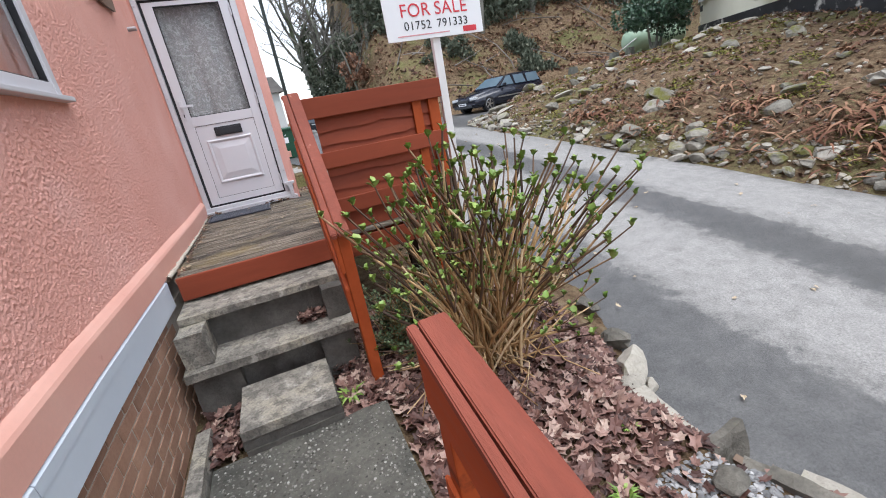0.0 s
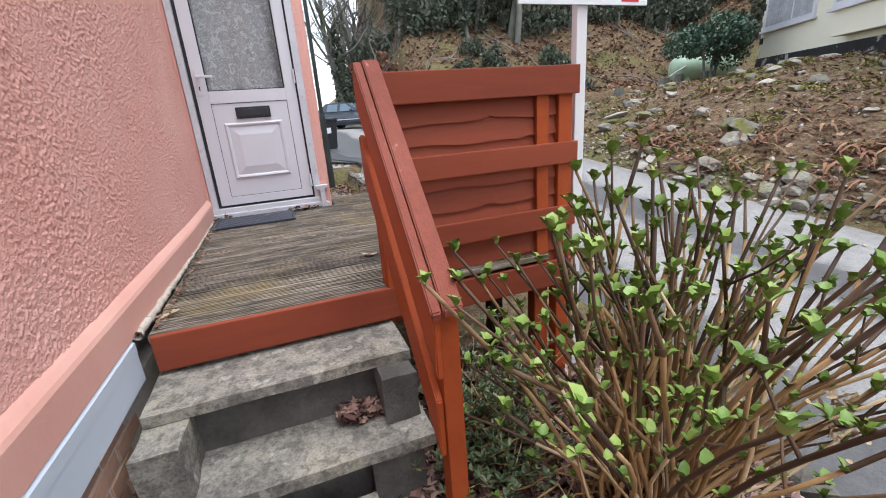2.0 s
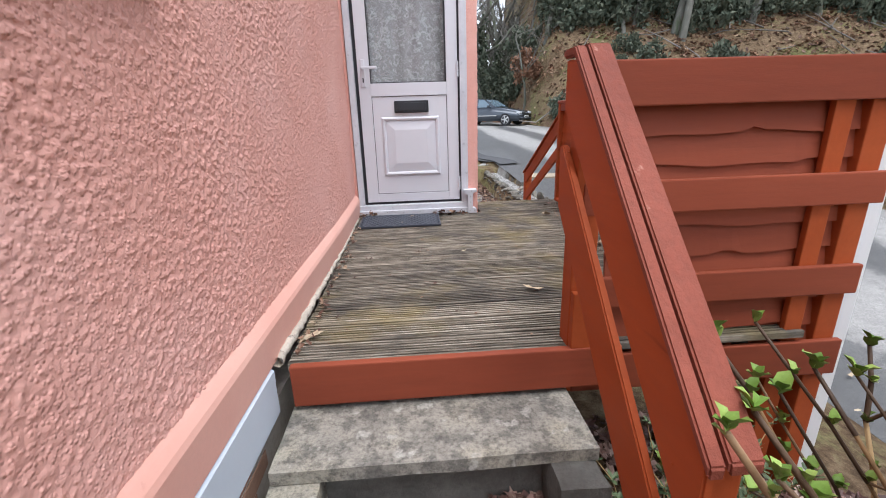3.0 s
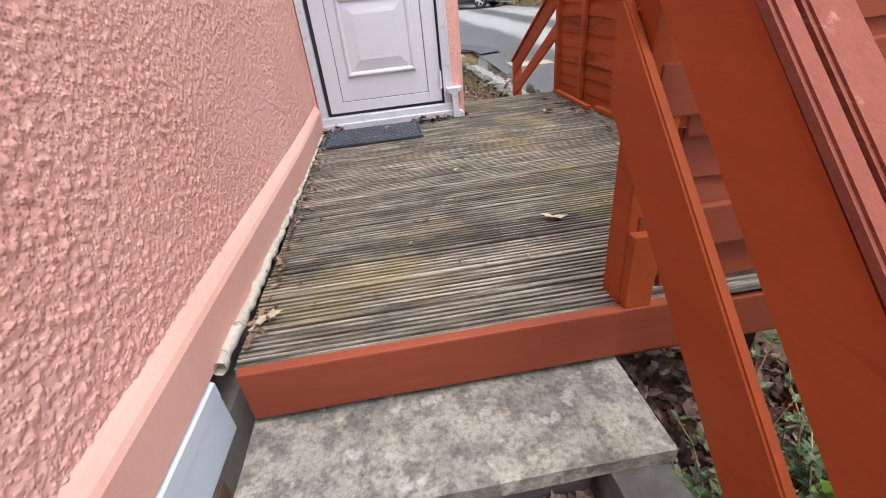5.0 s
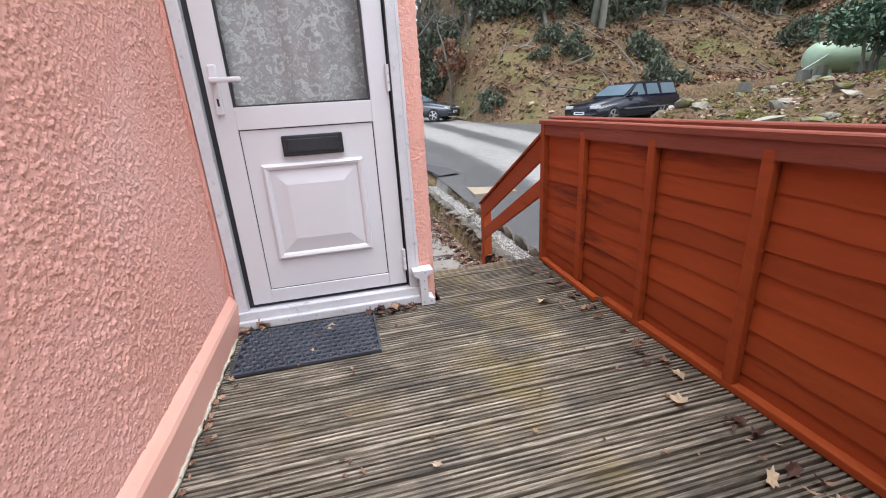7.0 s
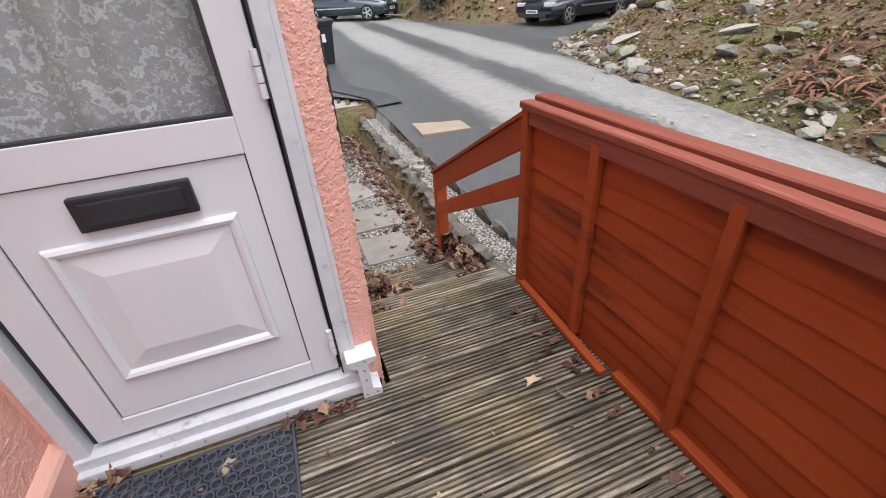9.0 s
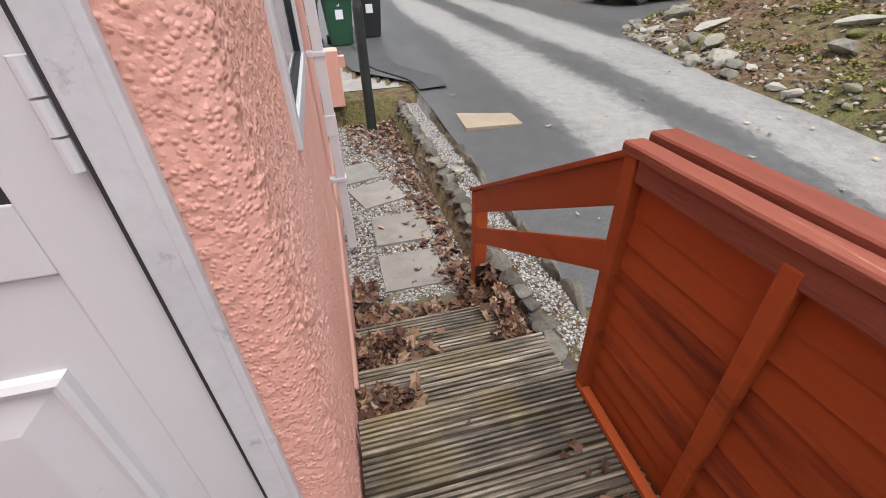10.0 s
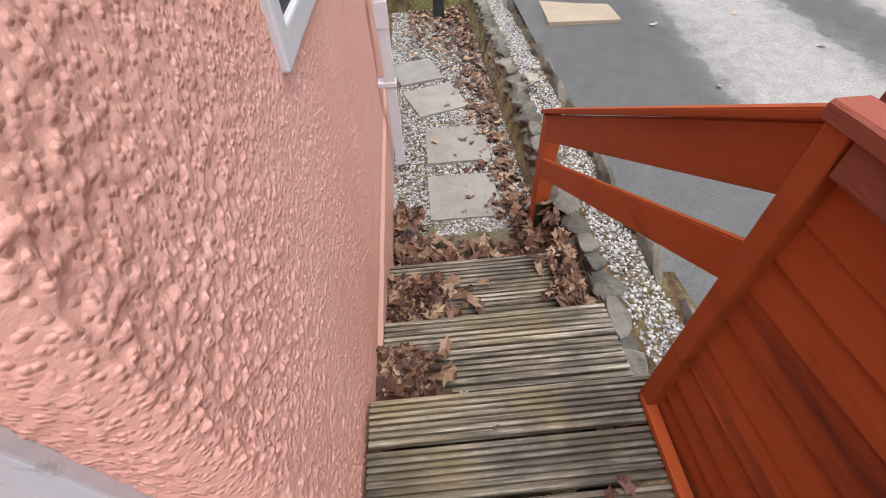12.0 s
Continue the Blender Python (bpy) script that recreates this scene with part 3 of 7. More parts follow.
def terrain(x, y):
    x, y = np.asarray(x, float), np.asarray(y, float)
    zr = road_z(y)
    lumps = fbm(x * 0.9, y * 0.9, 3, 4)
    # far bank with the bungalow's terrace
    d = np.maximum(x - far_edge(y), 0)
    rise = np.interp(d, [0, 0.35, 1.2, 3.2, 5.5, 8.0, 9.5, 14, 60], [0, 0.22, 0.55, 1.28, 1.75, 2.05, 2.2, 2.35, 3.0])
    rise = rise * np.interp(y, [-30, -8, 3, 8.5, 12.5, 15.5], [0.9, 1, 1, 0.97, 0.70, 0.60])
    lumpy = np.interp(d, [0, 0.5, 9, 10], [0, 1, 1, 0.2])
    bank = np.where(d > 0, rise + 0.32 * lumps * lumpy, 0)
    hill = np.maximum(y - hill_foot(x), 0)
    hill = np.interp(hill, [0, 0.6, 3, 30, 90], [0, 0.3, 1.7, 20, 48]) + 0.5 * fbm(x * 0.35, y * 0.35, 9, 4) * np.clip(hill, 0, 2)
    hill = hill * np.clip((x - 0.2 * y - 0.1) / 2.5, 0.0, 1.0)
    east = np.maximum(x - 21, 0) * 0.62
    z = zr + np.maximum(np.maximum(bank, hill), east)
    # the near side of the road
    e = near_edge(y) - x
    front = np.interp(y, [-60, -8, -1, 2.2, 3.6, 6.1, 6.4, 60], [-9, -2.2, -0.72, -0.46, -0.42, -0.42, -0.35, -0.35])
    front = front + 0.05 * fbm(x * 3, y * 3, 5, 3)
    blend = np.clip(e / np.interp(y, [1.6, 2.6], [0.22, 0.8]), 0, 1)
    near = zr * (1 - blend) + front * blend
    gar = (y > 6.3) & (y < 11.55)
    near = np.where(gar & (x > 1.66), np.interp(e, [0, 0.06, 0.2], [-0.06, -0.05, -0.04]), near)
    near = np.where(gar & (x <= 1.66), PATH_Z - 0.012 + 0.02 * fbm(x * 5, y * 5, 8, 2), near)
    drive = np.interp(y, [11.55, 60], [0.02, 0.9]) + 0.02
    near = np.where(y >= 11.55, np.minimum(drive, zr), near)
    z = np.where(e > 0, near, z)
    # a bed for the road
    inside = (x > near_edge(y) + 0.06) & (x < far_edge(y) - 0.06) & (y < 40)
    return np.where(inside, z - 0.05, z)


# ---- ground and road ----
gx = np.concatenate((steps_to(-160, -12, 12)[:-1], steps_to(-12, -1, 1)[:-1], steps_to(-1, 2.9, 0.06)[:-1], steps_to(2.9, 11, 0.13)[:-1], steps_to(11, 26, 0.4)[:-1], steps_to(26, 60, 2)[:-1], steps_to(60, 260, 20)))
gy = np.concatenate((steps_to(-120, -10, 10)[:-1], steps_to(-10, -1, 0.5)[:-1], steps_to(-1, 12.2, 0.07)[:-1], steps_to(12.2, 24, 0.2)[:-1], steps_to(24, 64, 1)[:-1], steps_to(64, 300, 20)))
HEIGHTS = terrain(*np.meshgrid(gx, gy, indexing="ij"))


def ground_at(x, y):
    """The height of the ground sheet."""
    i, j = int(np.searchsorted(gx, x)) - 1, int(np.searchsorted(gy, y)) - 1
    f, g = (x - gx[i]) / (gx[i + 1] - gx[i]), (y - gy[j]) / (gy[j + 1] - gy[j])
    return float((HEIGHTS[i, j] * (1 - f) + HEIGHTS[i + 1, j] * f) * (1 - g) + (HEIGHTS[i, j + 1] * (1 - f) + HEIGHTS[i + 1, j + 1] * f) * g)


obj("ground", grid_mesh("ground", gx, gy, lambda u, v: (u, v, terrain(u, v)), GROUND), label="leaf-strewn mossy earth rising to a wooded hillside", category="ground", kind="structure")

ry = np.concatenate((steps_to(-60, -4, 2)[:-1], steps_to(-4, 24, 0.2)[:-1], steps_to(24, 40, 1)))
ru = np.linspace(0, 1, 41)
obj("road", grid_mesh("road", ru, ry, lambda u, v: (near_edge(v) * (1 - u) + far_edge(v) * u, v, road_z(v) + 0.004 + 0.03 * np.sin(np.pi * u) + 0.012 * fbm(u * 6, v * 0.8, 4, 3)), ROAD),
    label="worn patchy grey asphalt lane, partly damp", category="road", kind="structure")


# ---- house walls ----
def wall_dx(y):
    """How far the long wall stands back, along its run."""
    return np.interp(y, [2.2, 4.8], [-0.07, 0.0])


def along_wall(bm, outline, ya, yb):
    """A moulding that follows the long wall."""
    cuts = [ya, *[c for c in (2.2, 4.8) if ya < c < yb], yb]
    for p, q in zip(cuts[:-1], cuts[1:]):
        prism(bm, outline, "y", p, q)
    for v in bm.verts:
        v.co.x += float(wall_dx(v.co.y))


def stucco(name, along, plane, u0, u1, v0, v1, fine, res, openings, outward, thick, label, coarse, round_at=None, near_corner=-99.0, bowed=False):
    """A rough-cast wall: a lumpy outer skin on a solid core, with openings cut through both."""
    cuts_u = sorted({u0, u1, *fine[:2], *[o[0] for o in openings], *[o[1] for o in openings]})
    cuts_v = sorted({v0, v1, *fine[2:], *[o[2] for o in openings], *[o[3] for o in openings]})
    def axis(cuts, lo, hi):
        out = []
        for a, b in zip(cuts[:-1], cuts[1:]):
            near = a >= lo - 1e-6 and b <= hi + 1e-6
            out.append(steps_to(a, b, res if near else 0.06)[:-1])
        return np.concatenate(out + [[cuts[-1]]])
    us, vs = axis(cuts_u, fine[0], fine[1]), axis(cuts_v, fine[2], fine[3])
    def skin(u, v):
        a, c = u * 0.86 - v * 0.51, u * 0.51 + v * 0.86
        grain = 0.0040 * nodules(u, v, 0.016, 11, 0.006, 0.0105, 0.8) + 0.0022 * nodules(u, v, 0.011, 23, 0.005, 0.0075, 0.7)
        heavy = np.clip((near_corner - u) / 0.45, 0, 1)
        wave = 0.0016 * fbm(a * 16, c * 16, 29, 2) + 0.004 * fbm(u * 5, v * 5, 31, 3)
        wave = wave + heavy * (0.006 * np.clip(fbm(u * 20, v * 26, 37, 2), -0.1, 1) + 0.45 * grain)
        edge = np.clip(np.minimum(u - u0, u1 - u) / 0.018, 0, 1)
        h = plane + outward * edge * (coarse * grain * (0.5 + 1.0 * vnoise(u * 4, v * 4, 41)) + wave)
        if bowed:
            h = h + wall_dx(u)
        if round_at is not None:
            d = np.abs(u - round_at)
            phi = np.where(d < 0.045, 0.785398 * (1 - d / 0.045), 0.0)
            u = np.where(d < 0.045, round_at + math.copysign(1, u0 + u1 - 2 * round_at) * 0.045 * (1 - np.sin(phi)), u)
            h = h - outward * 0.045 * (1 - np.cos(phi))
        return (h, u, v) if along == "y" else (u, h, v)
    keep = lambda u, v: ~np.logical_or.reduce([np.zeros(u.shape, bool)] + [(u > o[0]) & (u < o[1]) & (v > o[2]) & (v < o[3]) for o in openings])
    wall = obj(name, grid_mesh(name, us, vs, skin, STUCCO, keep), label=label, category="wall", kind="structure")
    bm = bmesh.new()
    cu = sorted({u0, u1, *[o[0] for o in openings], *[o[1] for o in openings]})
    cv = sorted({v0, v1, *[o[2] for o in openings], *[o[3] for o in openings]})
    a, b = sorted((plane - outward * (0.095 if bowed else 0.02), plane - outward * thick))
    if round_at is not None:
        cu = [c + (0.022 if c == u0 else -0.022) if c == round_at else c for c in cu]
    for p, q in zip(cu[:-1], cu[1:]):
        for r, s in zip(cv[:-1], cv[1:]):
            if keep(np.array((p + q) / 2), np.array((r + s) / 2)):
                add_box(bm, (a, p, r) if along == "y" else (p, a, r), (b, q, s) if along == "y" else (q, b, s))
    part("wall_core", bm, TRIM_PINK, wall)
    return wall


WIN_A = (1.95, 3.145, 1.55, 2.62)
WIN_B = (6.40, 7.62, 1.285, 2.45)
DOOR_HOLE = (-0.36, 0.584, 0.385, 2.68)
wall_west = stucco("wall_west", "y", WALL_X, -6.0, DOOR_Y + 0.02, 0.58, 3.0, (0.9, DOOR_Y + 0.02, 0.58, 2.0), 0.0046, [WIN_A], 1, 0.25, "pink painted rough-cast house wall with pale streaks", 1.0, bowed=True)
wall_north = stucco("wall_north", "x", DOOR_Y - 0.02, WALL_X, SIDE_X, 0.385, 3.0, (0.584, SIDE_X, 0.385, 2.6), 0.0055, [DOOR_HOLE], -1, 0.12, "narrow pink rough-cast wall round the front door", 0.8, SIDE_X)
wall_side = stucco("wall_side", "y", SIDE_X, DOOR_Y - 0.02, 9.6, -0.02, 3.0, (DOOR_Y - 0.02, 7.3, 0.15, 1.9), 0.0042, [WIN_B], 1, 0.12, "salmon pink rough-cast side wall with thick lumpy texture", 0.7, DOOR_Y - 0.02, 6.35)
bm = bmesh.new()
for lo, hi in (((-6.2, -6.2, -1.5), (-6.0, 9.7, 3.0)), ((-6.0, -6.2, -1.5), (-0.63, -6.0, 3.0)), ((-6.0, 9.6, -1.0), (0.69, 9.7, 3.0))):
    add_box(bm, lo, hi)
obj("wall_back", bpy.data.meshes.new("wall_back"), label="plain outer walls closing the house", category="wall", kind="structure")
bm.to_mesh(bpy.data.objects["wall_back"].data)
bm.free()
bpy.data.objects["wall_back"].data.materials.append(TRIM_PINK)
bm = bmesh.new()
add_box(bm, (-6.2, -6.2, 3.0), (WALL_X - 0.004, 9.7, 3.15))
add_box(bm, (WALL_X - 0.004, DOOR_Y - 0.01, 3.0), (SIDE_X - 0.004, 9.7, 3.15))
obj("roof", bpy.data.meshes.new("roof"), label="dark flat roof of the house", category="roof", kind="structure")
bm.to_mesh(bpy.data.objects["roof"].data)
bm.free()
bpy.data.objects["roof"].data.materials.append(ROOF_TILE)
# floor of the house and a dim partition behind the windows
bm = bmesh.new()
add_box(bm, (-6.0, -6.0, 0.2), (-0.63, 9.6, 0.38))
add_box(bm, (-0.63, DOOR_Y + 0.101, 0.2), (0.569, 9.6, 0.38))
add_box(bm, (-2.0, -6.0, 0.38), (-1.9, 9.6, 3.0))
obj("interior", bpy.data.meshes.new("interior"), label="dim plain rooms behind the windows", category="interior", kind="structure")
bm.to_mesh(bpy.data.objects["interior"].data)
bm.free()
bpy.data.objects["interior"].data.materials.append(DARK_ROOM)

# plinth: smooth band, white board, brick
band = bmesh.new()
along_wall(band, [(WALL_X - 0.15, 0.415), (WALL_X + 0.030, 0.415), (WALL_X + 0.034, 0.540), (WALL_X + 0.028, 0.556), (WALL_X + 0.012, 0.576), (WALL_X + 0.002, 0.586), (WALL_X - 0.15, 0.586)], -6.0, DOOR_Y - 0.02)
b = part("plinth_band", band, TRIM_PINK, None)
tagged(b, "smooth salmon pink plinth band along the wall foot", "plinth", kind="structure")
bm = bmesh.new()
prism(bm, [(SIDE_X - 0.06, -0.3), (SIDE_X + 0.014, -0.3), (SIDE_X + 0.016, 0.15), (SIDE_X - 0.001, 0.19), (SIDE_X - 0.06, 0.19)], "y", DOOR_Y + 0.05, 9.6)
b = part("plinth_side", bm, TRIM_PINK, None)
tagged(b, "smooth pink plinth strip beside the garden steps", "plinth", kind="structure")
bm = bmesh.new()
for y0, y1 in ((-3.0, -0.7), (-0.69, 1.62), (1.624, 3.40)):
    lower_run = bmesh.new()
    along_wall(lower_run, [(WALL_X - 0.1, 0.235), (WALL_X + 0.033, 0.235), (WALL_X + 0.033, 0.356), (WALL_X - 0.1, 0.356)], y0, y1)
    upper_run = bmesh.new()
    along_wall(upper_run, [(WALL_X - 0.1, 0.358), (WALL_X + 0.035, 0.358), (WALL_X + 0.035, 0.402), (WALL_X + 0.02, 0.415), (WALL_X - 0.1, 0.415)], y0, y1)
    for piece in (lower_run, upper_run):
        me = bpy.data.meshes.new("run")
        piece.to_mesh(me)
        piece.free()
        bm.from_mesh(me)
b = part("trim_board", bm, WHITE_BOARD, None)
tagged(b, "pale blue-white trim board under the wall band", "trim", kind="structure")
bm = bmesh.new()
along_wall(bm, [(WALL_X - 0.2, -1.6), (WALL_X - 0.003, -1.6), (WALL_X - 0.003, 0.234), (WALL_X - 0.2, 0.234)], -6.0, 5.9)
add_box(bm, (WALL_X - 0.003, 5.0, -0.6), (SIDE_X - 0.02, DOOR_Y + 0.08, 0.36))
plinth = part("wall_plinth", bm, BRICK_MORTAR, None)
tagged(plinth, "orange-brown brick plinth with pale mortar joints", "wall", kind="structure")


# ---- door ----
def front_door():
    d = thing("door_1", "closed white upvc front door, glazed above a moulded panel", "door", (0, DOOR_Y, 0), kind="structure")
    def ring(name, x0, x1, z0, z1, w, y0, y1, mat, parent, bev=0.004, label=""):
        bm = bmesh.new()
        add_box(bm, (x0, y0, z0), (x0 + w, y1, z1), bev)
        add_box(bm, (x1 - w, y0, z0), (x1, y1, z1), bev)
        add_box(bm, (x0 + w, y0 + 0.001, z1 - w), (x1 - w, y1, z1), bev)
        add_box(bm, (x0 + w, y0 + 0.001, z0), (x1 - w, y1, z0 + w), bev)
        return part(name, bm, mat, parent, label)
    fr = ring("door_frame", -0.352, 0.590, 0.44, 2.675, 0.049, -0.035, 0.05, UPVC_DIRTY, d)
    ring("seal", -0.304, 0.542, 0.486, 2.628, 0.044, 0.012, 0.045, SEAL, fr, 0, "dark gap round the door leaf")
    bm = bmesh.new()
    x0, x1, z0, z1 = -0.275, 0.527, 0.515, 2.60
    gx0, gx1, gz0, gz1 = -0.18, 0.43, 1.485, 2.56
    px0, px1, pz0, pz1 = -0.18, 0.44, 0.585, 1.385
    y0, y1 = -0.014, 0.04
    add_box(bm, (x0, y0, z0), (gx0, y1, z1), 0.004)
    add_box(bm, (px1 - 0.005, y0, z0), (x1, y1, z1), 0.004)
    add_box(bm, (gx0, y0 + 0.0005, gz1), (px1 - 0.005, y1, z1), 0.003)
    add_box(bm, (gx0, y0 + 0.0005, pz1), (px1 - 0.005, y1, gz0), 0.003)
    add_box(bm, (gx0, y0 + 0.0005, z0), (px1 - 0.005, y1, pz0), 0.003)
    leaf = part("door_leaf", bm, UPVC, d)
    bm = bmesh.new()
    add_box(bm, (px0 + 0.004, y0 + 0.008, pz0 + 0.004), (px1 - 0.009, y1 - 0.005, pz1 - 0.004), 0.002)
    pan = part("door_panel", bm, UPVC, leaf)
    part("panel_gap", box_bm((px0, y0 + 0.012, pz0), (px1 - 0.005, y1 - 0.01, pz1), 0), SEAL, leaf)
    # raised moulding and bevelled field
    mx0, mx1, mz0, mz1 = -0.112, 0.366, 0.74, 1.222
    bm = bmesh.new()
    def loop(i, y):
        return [bm.verts.new(p) for p in ((mx0 + i, y, mz0 + i), (mx1 - i, y, mz0 + i), (mx1 - i, y, mz1 - i), (mx0 + i, y, mz1 - i))]
    rings = [loop(0.0, y0 + 0.009), loop(0.004, y0 - 0.004), loop(0.014, y0 - 0.010), loop(0.026, y0 - 0.006), loop(0.034, y0 + 0.005), loop(0.075, y0 - 0.002), loop(0.10, y0 - 0.007), loop(0.105, y0 - 0.008)]
    for a, c in zip(rings[:-1], rings[1:]):
        for i in range(4):
            bm.faces.new((a[i], a[(i + 1) % 4], c[(i + 1) % 4], c[i]))
    bm.faces.new(rings[-1])
    bmesh.ops.recalc_face_normals(bm, faces=bm.faces)
    part("moulding", bm, UPVC, leaf)
    lb = part("letterbox", box_bm((0.0, y0 - 0.012, 1.252), (0.281, y0 + 0.012, 1.347), 0.006), BLACK_PLASTIC, leaf, "black letterbox plate")
    part("flap", box_bm((0.022, y0 - 0.018, 1.268), (0.259, y0 - 0.008, 1.331), 0.004), BLACK_PLASTIC, lb)
    pane = part("pane", box_bm((gx0 + 0.004, 0.006, gz0 + 0.004), (gx1 + 0.001, 0.016, gz1 - 0.004), 0), GLASS, leaf)
    pane.visible_shadow = False
    bm = bmesh.new()
    for lo, hi in (((gx0, y0 + 0.003, gz0), (gx0 + 0.007, 0.02, gz1)), ((gx1 - 0.007, y0 + 0.003, gz0), (gx1 + 0.004, 0.02, gz1)), ((gx0 + 0.007, y0 + 0.004, gz0), (gx1 - 0.007, 0.02, gz0 + 0.007)), ((gx0 + 0.007, y0 + 0.004, gz1 - 0.007), (gx1 - 0.007, 0.02, gz1))):
        add_box(bm, lo, hi)
    part("glazing_bead", bm, SEAL, leaf, "thin dark glazing gasket")
    bm = bmesh.new()
    add_box(bm, (-0.252, y0 - 0.014, 1.455), (-0.215, y0 + 0.001, 1.665), 0.007)
    hd = part("handle_plate", bm, UPVC, leaf)
    bm = bmesh.new()
    add_tube(bm, (-0.234, y0 - 0.012, 1.60), (-0.234, y0 - 0.052, 1.60), 0.011)
    add_box(bm, (-0.245, y0 - 0.062, 1.588), (-0.115, y0 - 0.044, 1.610), 0.007)
    part("lever", bm, UPVC, hd)
    part("keyhole", box_bm((-0.238, y0 - 0.0165, 1.492), (-0.229, y0 - 0.012, 1.525), 0.003), BLACK_PLASTIC, hd)
    part("hinge_gap", box_bm((0.5355, y0 - 0.018, 0.50), (0.5405, y0 + 0.004, 2.61), 0), SEAL, d, "dark slot at the hinge side")
    for hz in (0.60, 1.52, 2.42):
        bm = bmesh.new()
        for k in range(3):
            add_tube(bm, (0.524, y0 - 0.012, hz + 0.04 * k), (0.524, y0 - 0.012, hz + 0.037 + 0.04 * k), 0.010, seg=12)
        part("hinge", bm, UPVC, d)
    bm = bmesh.new()
    add_box(bm, (-0.362, -0.075, DECK_Z + 0.004), (0.612, 0.04, 0.45), 0.006)
    add_box(bm, (-0.352, -0.05, 0.45), (0.60, 0.03, 0.492), 0.004)
    sill = part("door_sill", bm, UPVC_DIRTY, d, "scuffed white door sill")
    for k in range(6):
        bm = bmesh.new()
        add_tube(bm, (-0.25 + 0.14 * k, -0.0765, 0.432), (-0.25 + 0.14 * k, -0.07, 0.432), 0.005, seg=8)
        part("screw", bm, METAL_GREY, sill)
    # white sill bracket at the corner
    bm = bmesh.new()
    prism(bm, [(0.590, DECK_Z + 0.004), (0.664, DECK_Z + 0.004), (0.664, 0.435), (0.630, 0.45), (0.630, 0.575), (0.664, 0.588), (0.664, 0.606), (0.556, 0.606), (0.556, 0.585), (0.590, 0.560)], "y", -0.105, 0.02)
    bracket = part("sill_end", bm, UPVC_DIRTY, d, "screwed white corner bracket with a raised lip")
    bm = bmesh.new()
    prism(bm, [(-0.100, 0.585), (-0.018, 0.585), (-0.018, 0.50), (-0.070, 0.56)], "x", 0.632, 0.640)
    part("gusset", bm, UPVC_DIRTY, bracket)
    for bx, bz in ((0.612, 0.55), (0.612, 0.50), (0.645, 0.425), (0.605, 0.425), (0.62, 0.595)):
        bm = bmesh.new()
        add_tube(bm, (bx, -0.1075, bz), (bx, -0.100, bz), 0.0045, seg=8)
        part("screw", bm, METAL_GREY, bracket)
    bm = bmesh.new()
    add_box(bm, (0.584, -0.0375, 0.607), (0.600, -0.019, 2.675), 0.003)
    part("edge_bead", bm, UPVC_DIRTY, d)
    # net curtain hung behind the glass
    c = obj("net_curtain", grid_mesh("net_curtain", steps_to(-0.215, 0.465, 0.006), np.array([1.45, 2.0, 2.6]), lambda u, v: (u, DOOR_Y + 0.085 + 0.008 * np.sin(u * 48) + 0.022 * np.sin(u * 17 + 1), v), CURTAIN),
            label="grey patterned net curtain behind the door glass", category="curtain")
    return d


front_door()


# ---- windows ----
def casement(name, y0, y1, z0, z1, x, label, mullions, sill=True):
    w = thing(name, label, "window", (x, 0, 0), kind="structure")
    f = 0.062
    bm = bmesh.new()
    add_box(bm, (-0.05, y0, z0), (0.018, y0 + f, z1), 0.006)
    add_box(bm, (-0.05, y1 - f, z0), (0.018, y1, z1), 0.006)
    add_box(bm, (-0.05, y0 + f, z0), (0.017, y1 - f, z0 + f), 0.006)
    add_box(bm, (-0.05, y0 + f, z1 - f), (0.017, y1 - f, z1), 0.006)
    for mmy in mullions:
        add_box(bm, (-0.045, mmy - 0.035, z0 + f), (0.014, mmy + 0.035, z1 - f), 0.005)
    part("window_frame", bm, UPVC, w)
    if sill:
        part("window_sill", box_bm((-0.04, y0 - 0.03, z0 - 0.028), (0.055, y1 + 0.03, z0 - 0.002), 0.006), UPVC, w)
    ys = [y0 + f, *[q for m_ in mullions for q in (m_ - 0.035, m_ + 0.035)], y1 - f]
    for a, b_ in zip(ys[::2], ys[1::2]):
        p = part("pane", box_bm((-0.022, a + 0.004, z0 + f + 0.004), (-0.012, b_ - 0.004, z1 - f - 0.004), 0), GLASS, w)
        p.visible_shadow = False
        bm = bmesh.new()
        for lo, hi in (((-0.03, a, z0 + f), (0.004, a + 0.008, z1 - f)), ((-0.03, b_ - 0.008, z0 + f), (0.004, b_, z1 - f)), ((-0.03, a + 0.008, z0 + f), (0.004, b_ - 0.008, z0 + f + 0.008)), ((-0.03, a + 0.008, z1 - f - 0.008), (0.004, b_ - 0.008, z1 - f))):
            add_box(bm, lo, hi)
        part("gasket", bm, SEAL, w)
    return w


casement("window_1", WIN_A[0], WIN_A[1], WIN_A[2], WIN_A[3], WALL_X - 0.055, "white upvc window in the pink wall", [2.5])
casement("window_2", WIN_B[0], WIN_B[1], WIN_B[2], WIN_B[3], SIDE_X, "white upvc window in the side wall reflecting the lane", [], False)


